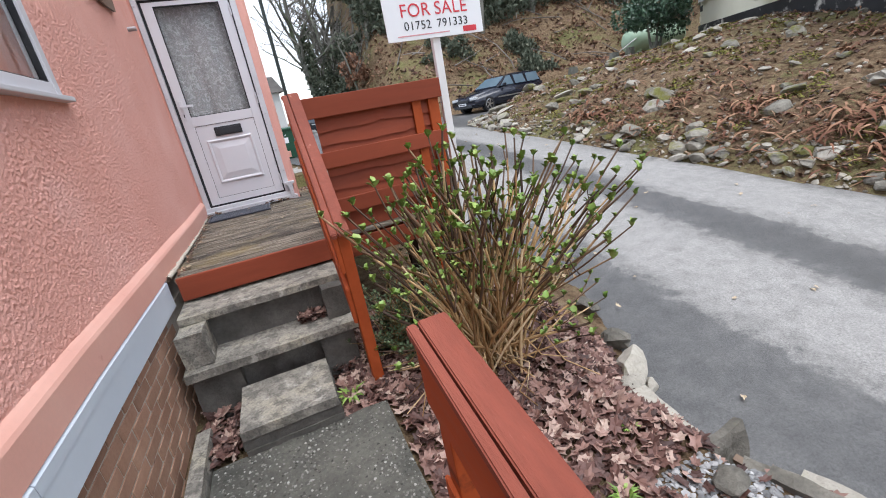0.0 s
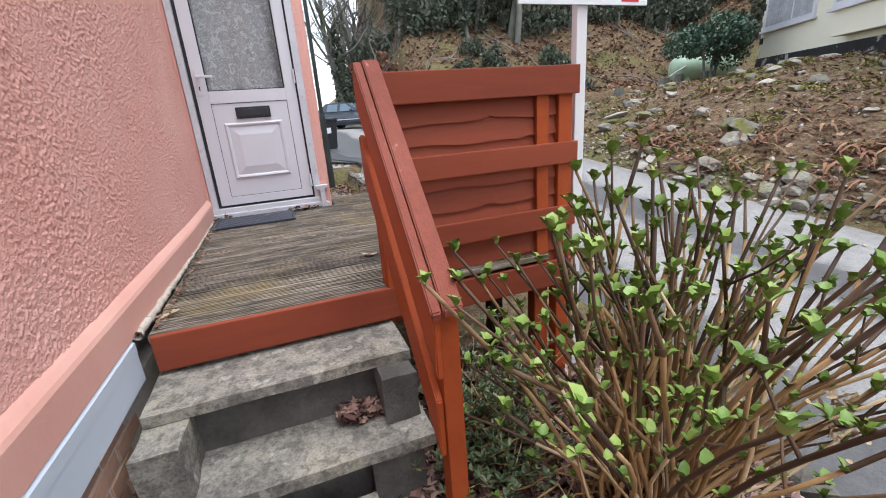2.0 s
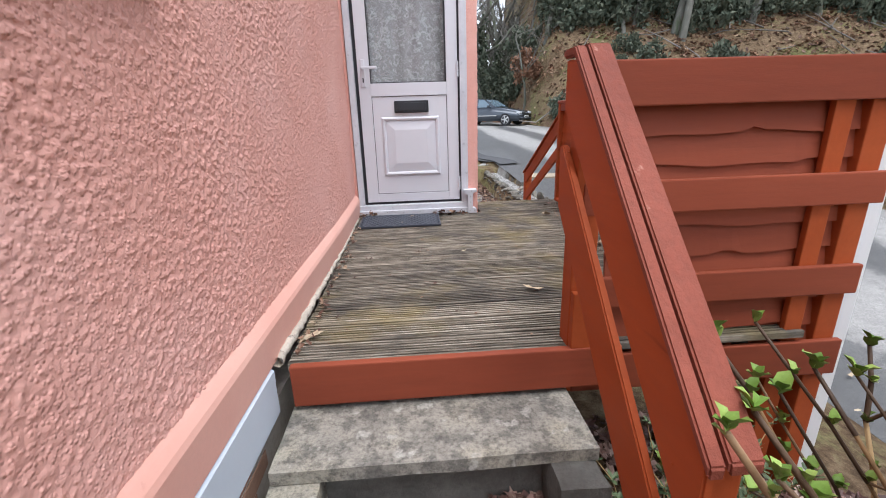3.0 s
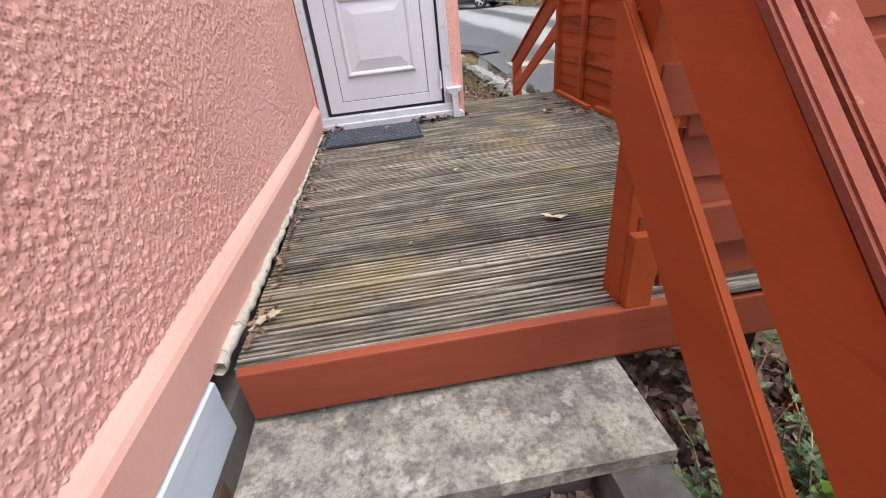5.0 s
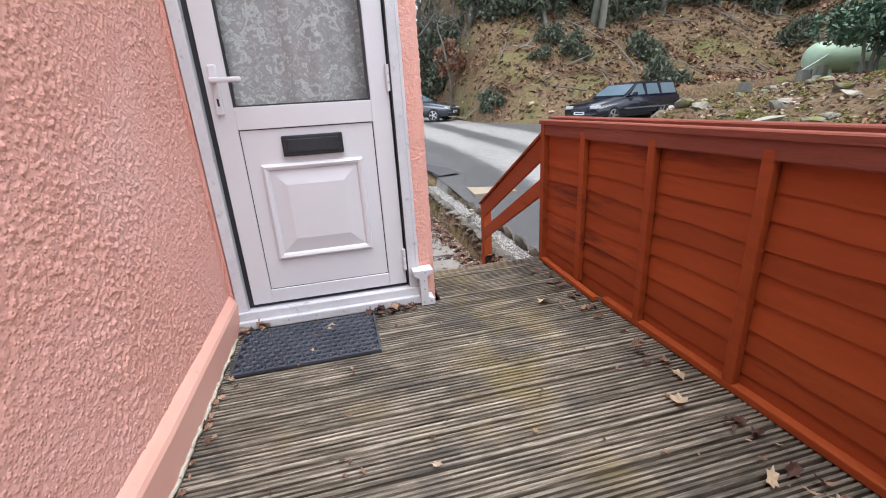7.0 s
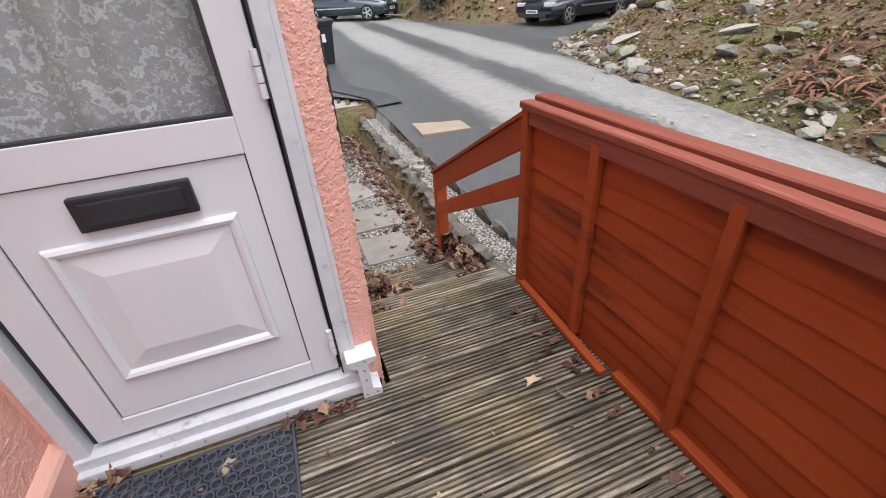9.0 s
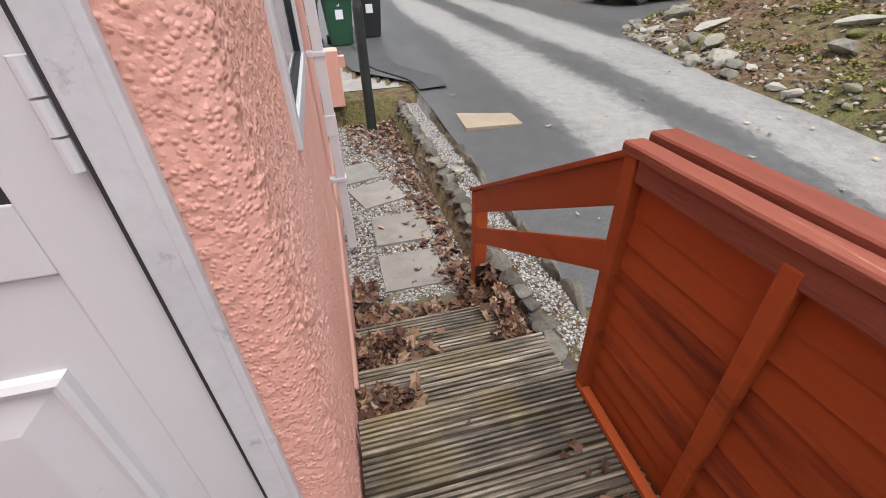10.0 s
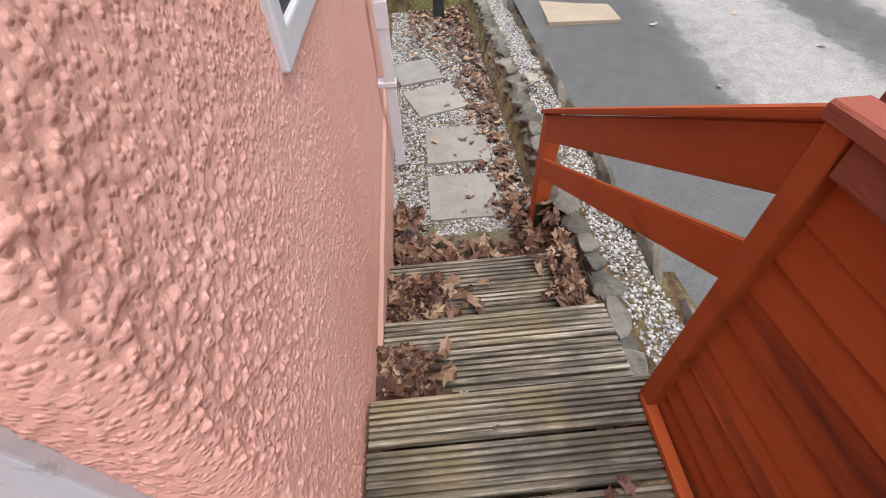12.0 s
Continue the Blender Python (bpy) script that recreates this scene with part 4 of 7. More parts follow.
# ---- deck ----
def board_mesh(name, length, width=0.144, thick=0.028, ribs=7, material=None):
    """A ribbed decking board along x from 0, its near edge at y 0, its top at z 0."""
    prof = [(0.0, -thick), (0.0, -0.003), (0.003, 0.0)]
    p = width / ribs
    for k in range(ribs):
        a = k * p
        if k:
            prof += [(a - 0.0046, 0.0), (a - 0.0036, -0.015), (a + 0.0036, -0.015), (a + 0.0046, 0.0)]
    prof += [(width - 0.003, 0.0), (width, -0.003), (width, -thick)]
    k = len(prof)
    V = [(0.0, y, z) for y, z in prof] + [(length, y, z) for y, z in prof]
    F = [(i, (i + 1) % k, (i + 1) % k + k, i + k) for i in range(k)] + [tuple(range(k))[::-1], tuple(range(k, 2 * k))]
    me = mesh_of(name, V, F, material)
    bm = bmesh.new()
    bm.from_mesh(me)
    bmesh.ops.recalc_face_normals(bm, faces=bm.faces)
    bm.to_mesh(me)
    bm.free()
    return me


deck = thing("deck", "weathered ribbed timber deck in front of the door", "deck", (0, 0, 0), kind="structure")
PITCH = (DECK_Y1 - DECK_Y0) / 19
rng = random.Random(4)
long_board = board_mesh("deck_board", 1.943, PITCH - 0.014, material=DECK)
short_board = board_mesh("deck_board_short", 0.905, PITCH - 0.014, material=DECK)
for k in range(19):
    y = DECK_Y0 + k * PITCH
    far = y + 0.3 * PITCH > DOOR_Y - 0.09
    obj("deck_board", short_board if far else long_board, deck, pose((0.705 if far else -0.347) + rng.uniform(-0.003, 0.003), y, DECK_Z + rng.uniform(-0.0015, 0.0015)))
bm = bmesh.new()
for x in (-0.25, 0.55, 1.35):
    add_box(bm, (x, DECK_Y0 + 0.03, 0.24), (x + 0.05, DECK_Y1 - 0.05, DECK_Z - 0.03))
for x, y in ((-0.2, 3.7), (1.35, 3.7), (0.9, 5.9), (1.35, 5.9)):
    add_box(bm, (x, y, -0.5), (x + 0.08, y + 0.08, 0.24))
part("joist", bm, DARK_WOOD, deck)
part("fascia", box_bm((-0.335, DECK_Y0 - 0.036, 0.245), (0.86, DECK_Y0 - 0.004, DECK_Z + 0.006), 0.006), SHADED_FENCE_X, deck, "red-brown painted fascia board")
part("end_fascia", box_bm((0.70, DECK_Y1 - 0.02, 0.20), (1.60, DECK_Y1 - 0.004, DECK_Z - 0.029), 0.003), DARK_WOOD, deck)

rb = random.Random(6)
bead = Soup()
ys = np.arange(DECK_Y0 - 0.01, DOOR_Y - 0.12, 0.03)
bead.tube([(-0.350 + 0.75 * float(wall_dx(y)) + rb.uniform(-0.004, 0.004), y, DECK_Z + 0.012 + rb.uniform(-0.006, 0.006)) for y in ys], [rb.uniform(0.007, 0.012) - 0.25 * float(wall_dx(y)) for y in ys], 6)
obj("wall_bead", bead.mesh("wall_bead", BEAD, True), label="crumbling pale mortar bead between deck and wall", category="trim", kind="structure")

# timber steps down to the garden path
garden_steps = thing("garden_steps", "two ribbed timber steps littered with brown leaves", "steps", (0, 0, 0), kind="structure")
for z, y1, x0, x1, nb in ((0.135, 6.625, 0.71, 1.625, 3), (-0.012, 7.06, 0.71, 1.605, 3)):
    tread = board_mesh("tread_board", x1 - x0, 0.141, ribs=6, material=DECK)
    for k in range(nb):
        obj("tread_board", tread, garden_steps, pose(x0, y1 - 0.146 - k * 0.152, z + rng.uniform(-0.002, 0.002)))
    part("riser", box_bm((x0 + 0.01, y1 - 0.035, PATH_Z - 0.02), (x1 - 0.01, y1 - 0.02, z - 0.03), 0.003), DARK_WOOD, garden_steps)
    bm = bmesh.new()
    for x in (x0 + 0.02, x1 - 0.06):
        add_box(bm, (x, y1 - 0.45, PATH_Z - 0.02), (x + 0.04, y1 - 0.04, z - 0.03))
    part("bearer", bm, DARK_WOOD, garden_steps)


# ---- fences ----
def lap_fence():
    """Side fence: overlapped boards between battens, a double capping, a bottom rail."""
    lean = math.degrees(math.atan2(0.042, 2.62))
    f = thing("fence", "red-brown painted lap fence panel with a weathered capping", "fence", (1.566, 3.50, 0), lean)
    L = 2.62
    r = random.Random(8)
    z, k = 0.392, 0
    while z < 1.20:
        h = r.uniform(0.086, 0.104)
        n = 24
        V, F = [], []
        ph = r.uniform(0, 9)
        for i in range(n + 1):
            y = 0.06 + (L - 0.10) * i / n
            wav = 0.007 * math.sin(y * 3.1 + ph) + 0.0045 * math.sin(y * 8.3 + 2 * ph) + 0.0015 * math.sin(y * 31 + ph)
            V += [(-0.003, y, z + wav), (0.004, y, z + wav + 0.001), (0.011, y, z + h + 0.012), (0.0045, y, z + h + 0.012)]
        for i in range(n):
            for j in range(4):
                F.append((4 * i + j, 4 * i + (j + 1) % 4, 4 * i + 4 + (j + 1) % 4, 4 * i + 4 + j))
        F += [(3, 2, 1, 0), (4 * n, 4 * n + 1, 4 * n + 2, 4 * n + 3)]
        obj("lap_board", mesh_of("lap_board", V, F, FENCE), f)
        z += h
    for y, w in ((0.62, 0.042), (1.14, 0.042), (1.64, 0.04), (2.155, 0.04)):
        part("batten", box_bm((-0.036, y - w / 2, 0.43), (-0.004, y + w / 2, 1.262), 0.005), FENCE, f)
        part("rear_batten", box_bm((0.03, y - w / 2, 0.43), (0.055, y + w / 2, 1.262), 0.005), FENCE, f)
    part("end_batten", box_bm((-0.036, L - 0.045, 0.405), (0.012, L, 1.29), 0.005), FENCE, f)
    part("near_post", box_bm((-0.03, 0.0, -0.45), (0.06, 0.075, 1.285), 0.006), FENCE, f)
    part("far_post", box_bm((0.014, L - 0.085, -0.40), (0.095, L - 0.005, 1.29), 0.006), FENCE, f)
    part("bottom_rail", box_bm((-0.036, 0.05, 0.402), (0.004, L - 0.72, 0.433), 0.005), FENCE, f)
    part("loose_rail", box_bm((-0.040, 0, 0), (-0.006, 0.69, 0.026), 0.004, Matrix.Translation((-0.034, L - 0.70, 0.404)) @ Matrix.Rotation(radians(-3.0), 4, "Z")), FENCE, f, "split loose end of the bottom rail")
    bm = bmesh.new()
    add_box(bm, (-0.034, 0.03, 1.228), (-0.006, L - 0.05, 1.292), 0.006)
    part("top_rail", bm, FENCE_CAP, f)
    # capping: two faded boards with a groove between
    for x0, x1, z1 in ((-0.040, 0.022, 1.317), (0.028, 0.112, 1.331)):
        n = 30
        V, F = [], []
        for i in range(n + 1):
            y = -0.03 + (L + 0.035) * i / n
            e = 0.003 * math.sin(y * 5.1 + x0 * 40) + r.uniform(-0.0015, 0.0015)
            V += [(x0 + e, y, z1 - 0.026), (x1 + e, y, z1 - 0.026), (x1 + e, y, z1 - 0.004), (x1 - 0.005 + e, y, z1), (x0 + 0.005 + e, y, z1 + 0.001), (x0 + e, y, z1 - 0.004)]
        for i in range(n):
            for j in range(6):
                F.append((6 * i + j, 6 * i + 6 + j, 6 * i + 6 + (j + 1) % 6, 6 * i + (j + 1) % 6))
        F += [tuple(range(6)), tuple(range(6 * n, 6 * n + 6))[::-1]]
        me = mesh_of("capping", V, F, FENCE_CAP)
        q = bmesh.new()
        q.from_mesh(me)
        bmesh.ops.recalc_face_normals(q, faces=q.faces)
        q.to_mesh(me)
        q.free()
        obj("capping", me, f, label="sun-faded cracked capping board")
    return f


lap_fence()


def front_fence():
    """Fence across the deck's end: lap boards behind four broad rails."""
    f = thing("fence", "red-brown fence panel with broad rails over lap boards", "fence", (0, 3.49, 0))
    x0, x1 = 0.79, 1.765
    r = random.Random(18)
    z = 0.20
    while z < 1.22:
        h = r.uniform(0.098, 0.112)
        n = 22
        V, F = [], []
        ph = r.uniform(0, 9)
        for i in range(n + 1):
            x = x0 + 0.02 + (x1 - x0 - 0.04) * i / n
            wav = 0.005 * math.sin(x * 7 + ph) + 0.004 * math.sin(x * 17 + 2 * ph) + (0.012 if 0.3 < math.sin(x * 3 + ph) < 0.5 else 0)
            V += [(x, -0.004, z + wav), (x, 0.008, z + wav), (x, 0.026, z + h + 0.018), (x, 0.017, z + h + 0.018)]
        for i in range(n):
            for j in range(4):
                F.append((4 * i + j, 4 * i + 4 + j, 4 * i + 4 + (j + 1) % 4, 4 * i + (j + 1) % 4))
        F += [(0, 1, 2, 3), (4 * n + 3, 4 * n + 2, 4 * n + 1, 4 * n)]
        obj("lap_board", mesh_of("lap_board", V, F, SHADED_FENCE_X), f)
        z += h
    for z0, z1, e in ((1.235, 1.372, 0.03), (0.888, 1.0, 0.02), (0.546, 0.66, 0.0), (0.20, 0.35, 0.0)):
        part("rail", box_bm((x0 - 0.10, -0.052, z0), (x1 - 0.005 + e * 0.3, -0.028, z1), 0.005), SHADED_FENCE_X, f)
    part("batten", box_bm((1.53, -0.027, 0.20), (1.60, -0.002, 1.25), 0.004), FENCE, f)
    part("end_post", box_bm((1.66, -0.027, -0.62), (1.745, 0.05, 1.36), 0.006), FENCE, f)
    part("capping", box_bm((x0 - 0.02, -0.027, 1.345), (x1, 0.045, 1.368), 0.006), FENCE_CAP, f)
    return f


front_fence()


def stair_rail():
    """Handrail down the stone steps: two posts, two sloping boards, a grooved capping."""
    h = thing("handrail", "red-brown timber handrail beside the stone steps", "handrail", (0, 0, 0))
    part("deck_post", box_bm((0.666, 3.442, 0.20), (0.752, 3.53, 1.36), 0.006), FENCE, h)
    part("foot_post", box_bm((0.666, 2.69, -0.52), (0.735, 2.775, 0.585), 0.006), FENCE, h)
    part("packing_block", box_bm((0.668, 3.41, 0.405), (0.74, 3.442, 0.62), 0.004), FENCE, h)
    def plank(name, outline, xa, xb, mat, lab=""):
        bm = bmesh.new()
        prism(bm, outline, "x", xa, xb)
        bmesh.ops.bevel(bm, geom=list(bm.edges), offset=0.005, segments=2, affect="EDGES")
        return part(name, bm, mat, h, lab)
    plank("upper_board", [(2.67, 0.36), (3.53, 1.235), (3.53, 1.385), (3.43, 1.37), (2.67, 0.592)], 0.641, 0.665, FENCE)
    plank("lower_board", [(2.70, 0.02), (3.545, 0.905), (3.56, 1.115), (3.53, 1.118), (2.70, 0.255)], 0.640, 0.665, FENCE)
    for xa, xb, up in ((0.634, 0.668, 0.0), (0.673, 0.742, 0.006)):
        plank("capping", [(2.655, 0.580 + up), (3.455, 1.388 + up), (3.545, 1.388 + up), (3.545, 1.414 + up), (3.445, 1.414 + up), (2.655, 0.610 + up)], xa, xb, FENCE_CAP, "weathered cracked capping strip")
    for y, z in ((3.48, 1.33), (3.47, 1.10), (2.76, 0.52), (2.76, 0.20), (3.50, 0.98)):
        bm = bmesh.new()
        add_tube(bm, (0.6395, y, z), (0.643, y, z), 0.0035, seg=8)
        part("screw", bm, FENCE, h)
    return h


stair_rail()


def approach_rail():
    """The end of another handrail beside the lower path."""
    h = thing("handrail", "red-brown timber handrail end with a grooved capping", "handrail", (0, 0, 0))
    def slope(name, xa, xb, up0, up1, y1, mat, bevel=0.004):
        """A board along the rail's fall, between two heights over its underside."""
        bm = bmesh.new()
        za, zb = 0.655 - 0.17 * 3.25, 0.655 - 0.17 * (1.25 - y1)
        prism(bm, [(-2.0, za + up0), (y1, zb + up0), (y1, zb + up1), (-2.0, za + up1)], "x", xa, xb)
        bmesh.ops.bevel(bm, geom=list(bm.edges), offset=bevel, segments=2, affect="EDGES")
        part(name, bm, mat, h)
    part("post", box_bm((0.655, 1.145, -0.60), (0.735, 1.225, 0.645), 0.006), FENCE, h)
    slope("capping", 0.630, 0.658, 0.0, 0.030, 1.255, FENCE_CAP)
    slope("capping", 0.663, 0.745, 0.002, 0.034, 1.255, FENCE_CAP)
    slope("upper_board", 0.640, 0.654, -0.20, -0.001, 1.235, FENCE, 0.003)
    slope("lower_board", 0.640, 0.654, -0.60, -0.46, 1.23, FENCE, 0.003)
    part("post", box_bm((0.655, -1.9, -1.0), (0.735, -1.82, 0.11), 0.006), FENCE, h)
    return h


approach_rail()


def garden_rail():
    h = thing("handrail", "red-brown timber handrail beside the garden steps", "handrail", (0, 0, 0))
    x0 = 1.56
    part("post", box_bm((x0, 7.49, PATH_Z - 0.1), (x0 + 0.085, 7.575, 0.485), 0.006), FENCE, h)
    part("post_foot", box_bm((x0 + 0.006, 7.496, PATH_Z - 0.1), (x0 + 0.079, 7.48, -0.06), 0.004), DARK_WOOD, h, "rotting unpainted foot of the post")
    def slope(name, xa, xb, ya, za, yb, zb, dz, mat):
        bm = bmesh.new()
        prism(bm, [(ya, za - dz), (yb, zb - dz), (yb, zb), (ya, za)], "x", xa, xb)
        bmesh.ops.bevel(bm, geom=list(bm.edges), offset=0.004, segments=2, affect="EDGES")
        part(name, bm, mat, h)
    slope("upper_board", x0 + 0.002, x0 + 0.026, 7.57, 0.465, 6.125, 1.275, 0.150, FENCE)
    slope("lower_board", x0 + 0.002, x0 + 0.026, 7.52, 0.235, 6.125, 1.00, 0.120, FENCE)
    slope("capping", x0 - 0.012, x0 + 0.09, 7.585, 0.49, 6.125, 1.30, 0.024, FENCE)
    return h


garden_rail()


# ---- stone steps ----
def slab_bm(lo, hi, seed, amp=0.004, res=0.05):
    """A rough-edged slab."""
    bm = box_bm(lo, hi, 0)
    d = Vector(hi) - Vector(lo)
    bmesh.ops.subdivide_edges(bm, edges=[e for e in bm.edges], cuts=6, use_grid_fill=True)
    for v in bm.verts:
        v.co += Vector((noise.noise(v.co * 9 + Vector((seed, 0, 0))), noise.noise(v.co * 9 + Vector((0, seed, 5))), noise.noise(v.co * 9 + Vector((3, seed, 0))))) * amp
    return bm


steps = thing("stone_steps", "mottled concrete slab steps on blocks, leaves on the treads", "steps", (0, 0, 0), kind="structure")
part("tread_slab", slab_bm((-0.345, 3.125, 0.178), (0.668, 3.50, 0.225), 1), CONCRETE, steps)
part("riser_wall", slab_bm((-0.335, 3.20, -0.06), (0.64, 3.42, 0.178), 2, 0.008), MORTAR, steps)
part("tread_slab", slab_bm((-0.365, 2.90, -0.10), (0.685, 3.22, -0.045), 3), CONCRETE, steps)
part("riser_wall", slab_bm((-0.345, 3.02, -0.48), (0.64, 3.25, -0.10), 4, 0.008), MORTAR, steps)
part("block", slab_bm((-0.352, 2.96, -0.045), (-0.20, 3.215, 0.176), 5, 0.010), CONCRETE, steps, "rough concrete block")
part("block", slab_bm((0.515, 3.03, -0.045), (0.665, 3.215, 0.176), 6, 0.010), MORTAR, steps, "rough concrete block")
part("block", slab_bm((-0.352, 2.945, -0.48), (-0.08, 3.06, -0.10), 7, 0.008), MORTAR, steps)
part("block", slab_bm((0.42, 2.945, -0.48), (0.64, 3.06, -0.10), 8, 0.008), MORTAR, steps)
pad = thing("paving_slab", "damp grey paving slab laid as the lowest step", "slab", (0, 0, 0))
part("slab", slab_bm((-0.10, 2.45, -0.298), (0.42, 2.91, -0.242), 9, 0.004), CONCRETE, pad)
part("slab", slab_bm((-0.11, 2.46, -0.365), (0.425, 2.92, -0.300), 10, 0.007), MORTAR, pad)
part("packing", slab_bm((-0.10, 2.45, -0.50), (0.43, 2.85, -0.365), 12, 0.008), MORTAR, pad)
walkway = thing("concrete_path", "exposed aggregate concrete path slab, worn and mossy", "path", (0, 0, 0), kind="structure")
part("slab", slab_bm((-0.28, -0.9, -0.62), (0.68, 2.46, -0.40), 13, 0.010), AGGREGATE, walkway)
part("edging", slab_bm((-0.375, 1.0, -0.62), (-0.30, 2.76, -0.34), 14, 0.008), CONCRETE, walkway, "pale concrete kerb at the wall foot")


# ---- rubber mat ----
def rubber_mat():
    m = thing("door_mat", "blue-black ribbed rubber mat before the door", "door mat", (-0.318, 5.305, DECK_Z + 0.003), 0)
    L, W = 0.645, 0.385
    part("border", (lambda bm: ([add_box(bm, lo, hi, 0.003) for lo, hi in (((0, 0, 0), (L, 0.010, 0.016)), ((0, W - 0.010, 0), (L, W, 0.016)), ((0, 0.010, 0), (0.010, W - 0.010, 0.016)), ((L - 0.010, 0.010, 0), (L, W - 0.010, 0.016)))], bm)[1])(bmesh.new()), RUBBER_MAT, m)
    part("web", box_bm((0.008, 0.008, 0), (L - 0.008, W - 0.008, 0.003), 0), SEAL, m)
    s = Soup()
    px, py, seg = 0.0447, 0.0368, 12
    t = np.linspace(0, 2 * np.pi, seg, endpoint=False)
    for j in range(10):
        for i in range(14):
            x, y = 0.032 + i * px + (px / 2 if j % 2 else 0), 0.026 + j * py
            if x > L - 0.022:
                continue
            rings = [np.stack((x + q * np.cos(t), y + q * np.sin(t), np.full(seg, z)), -1) for q, z in ((0.0232, 0.004), (0.0222, 0.016), (0.0190, 0.0185), (0.0150, 0.0165), (0.0135, 0.0045))]
            s.add(np.vstack(rings), [(seg * r + k, seg * r + (k + 1) % seg, seg * r + seg + (k + 1) % seg, seg * r + seg + k) for r in range(4) for k in range(seg)])
    obj("ring_pattern", s.mesh("ring_pattern", RUBBER_MAT, True), m, kind="stuff")


rubber_mat()


# ---- stones of the garden wall ----
def dry_wall(name, label, x0, x1, y0, y1, z0, z1, courses, length, seed, mat, top=None, jut=0.012):
    """A thin wall of uneven stones, each a part."""
    r = random.Random(seed)
    w = thing(name, label, "stone wall", (0, 0, 0), kind="structure")
    meshes = [rock_mesh("stone", r, mat, 1.25, 1.25, 1.3, 6, 2) for _ in range(7)]
    h = (z1 - z0) / courses
    for c in range(courses):
        y = y0 - r.uniform(0, length)
        while y < y1:
            L = length * r.uniform(0.6, 1.5)
            xx = (x0 + x1) / 2 + r.uniform(-jut, jut)
            obj("stone", r.choice(meshes), w, Matrix.Translation((xx, y + L / 2, z0 + h * (c + 0.5) + r.uniform(-0.008, 0.008))) @ Matrix.Rotation(r.uniform(-0.12, 0.12), 4, "Z") @ Matrix.Rotation(r.uniform(-0.08, 0.08), 4, "X") @ Matrix.Diagonal(((x1 - x0) * r.uniform(0.95, 1.25), L * 1.05, h * r.uniform(1.0, 1.25), 1)))
            y += L
    return w


dry_wall("garden_wall", "low lichened stone wall holding a gravel strip", 1.66, 1.80, 6.35, 11.5, -0.36, 0.0, 5, 0.17, 3, STONE)
dry_wall("stone_edging", "uneven stone edging between gravel strip and lane", 2.0, 2.07, 6.45, 11.6, -0.14, 0.035, 1, 0.42, 5, STONE)
bm = slab_bm((1.60, 6.20, -0.5), (1.665, 11.55, -0.03), 21, 0.01)
b = part("wall_backing", bm, MORTAR, None)
b.location.x = 0.10
tagged(b, "dark mortar core of the low garden wall", "wall", kind="structure")
cross = thing("cross_wall", "stepped dry-stone wall closing the garden path", "stone wall", (0, 0, 0), kind="structure")
r = random.Random(12)
cm = [rock_mesh("stone", r, STONE, 1.3, 1.2, 1.2, 6, 2) for _ in range(5)]
for c in range(4):
    x = 0.70
    while x < 1.68:
        L = r.uniform(0.16, 0.34)
        obj("stone", r.choice(cm), cross, Matrix.Translation((x + L / 2, 11.62 + 0.06 * c, -0.27 + 0.085 * c)) @ Matrix.Diagonal((L, 0.2, 0.09, 1)))
        x += L
bm = bmesh.new()
add_box(bm, (0.60, 11.66, -0.5), (1.72, 12.1, 0.0))
part("core", bm, MORTAR, cross)
for k, (x, y, s_) in enumerate(((1.86, 8.95, 0.13), (1.84, 8.85, 0.10), (1.90, 9.02, 0.12), (1.83, 8.76, 0.13))):
    st = obj("loose_stone", rock_mesh("loose_stone", r, PALE_STONE, 1.3, 0.9, 0.5), None, pose(x, y, 0.0 + 0.02 * k, 5, 8, 40 * k) @ Matrix.Diagonal((s_, s_, s_, 1)), "loose pale stone on the gravel strip", "stone", "loose stones")


# ---- path slabs ----
slab_rng = random.Random(2)
for k, (x0, x1, y0, y1, turn) in enumerate(((0.945, 1.41, 7.63, 8.075, 0), (0.962, 1.432, 8.235, 8.722, -1), (0.85, 1.31, 8.97, 9.44, 18), (0.72, 1.14, 9.55, 10.01, 14))):
    s = obj("paving_slab", bpy.data.meshes.new("paving_slab"), None, None, "weathered grey paving slab with white lichen spots", "slab", "path slabs")
    bm = slab_bm((-(x1 - x0) / 2, -(y1 - y0) / 2, -0.05), ((x1 - x0) / 2, (y1 - y0) / 2, 0.0), 30 + k, 0.004)
    bm.to_mesh(s.data)
    bm.free()
    s.data.materials.append(PAVING)
    s.matrix_basis = pose((x0 + x1) / 2, (y0 + y1) / 2, PATH_Z + 0.012, slab_rng.uniform(-1, 1), slab_rng.uniform(-1, 1), turn)
bm = slab_bm((0.86, 7.40, PATH_Z - 0.06), (1.42, 7.61, PATH_Z - 0.005), 41, 0.006)
b = part("threshold_slab", bm, MOSSY_STRIP, None)
tagged(b, "mossy brown concrete strip at the foot of the steps", "slab", kind="structure")


def chips(name, label, n, area, size, mat, seed, z=None, flat=0.5):
    """Loose stones scattered over an area, as one stuff object."""
    r = random.Random(seed)
    s = Soup()
    base = [np.array([v.co for v in rock_mesh("chip", r, mat, 1, 1, flat, 4, 1).vertices]) for _ in range(6)]
    fc = [tuple(p.vertices) for p in rock_mesh("chip", random.Random(1), mat, 1, 1, flat, 4, 1).polygons]
    for _ in range(n):
        x, y = area(r)
        a = size * r.uniform(0.6, 1.4)
        zz = (ground_at(x, y) if z is None else z) + a * flat * 0.32
        s.add(r.choice(base) @ rotation(r, 0.5).T * a + (x, y, zz), fc)
    return obj(name, s.mesh(name, mat), label=label, category="gravel", kind="stuff")


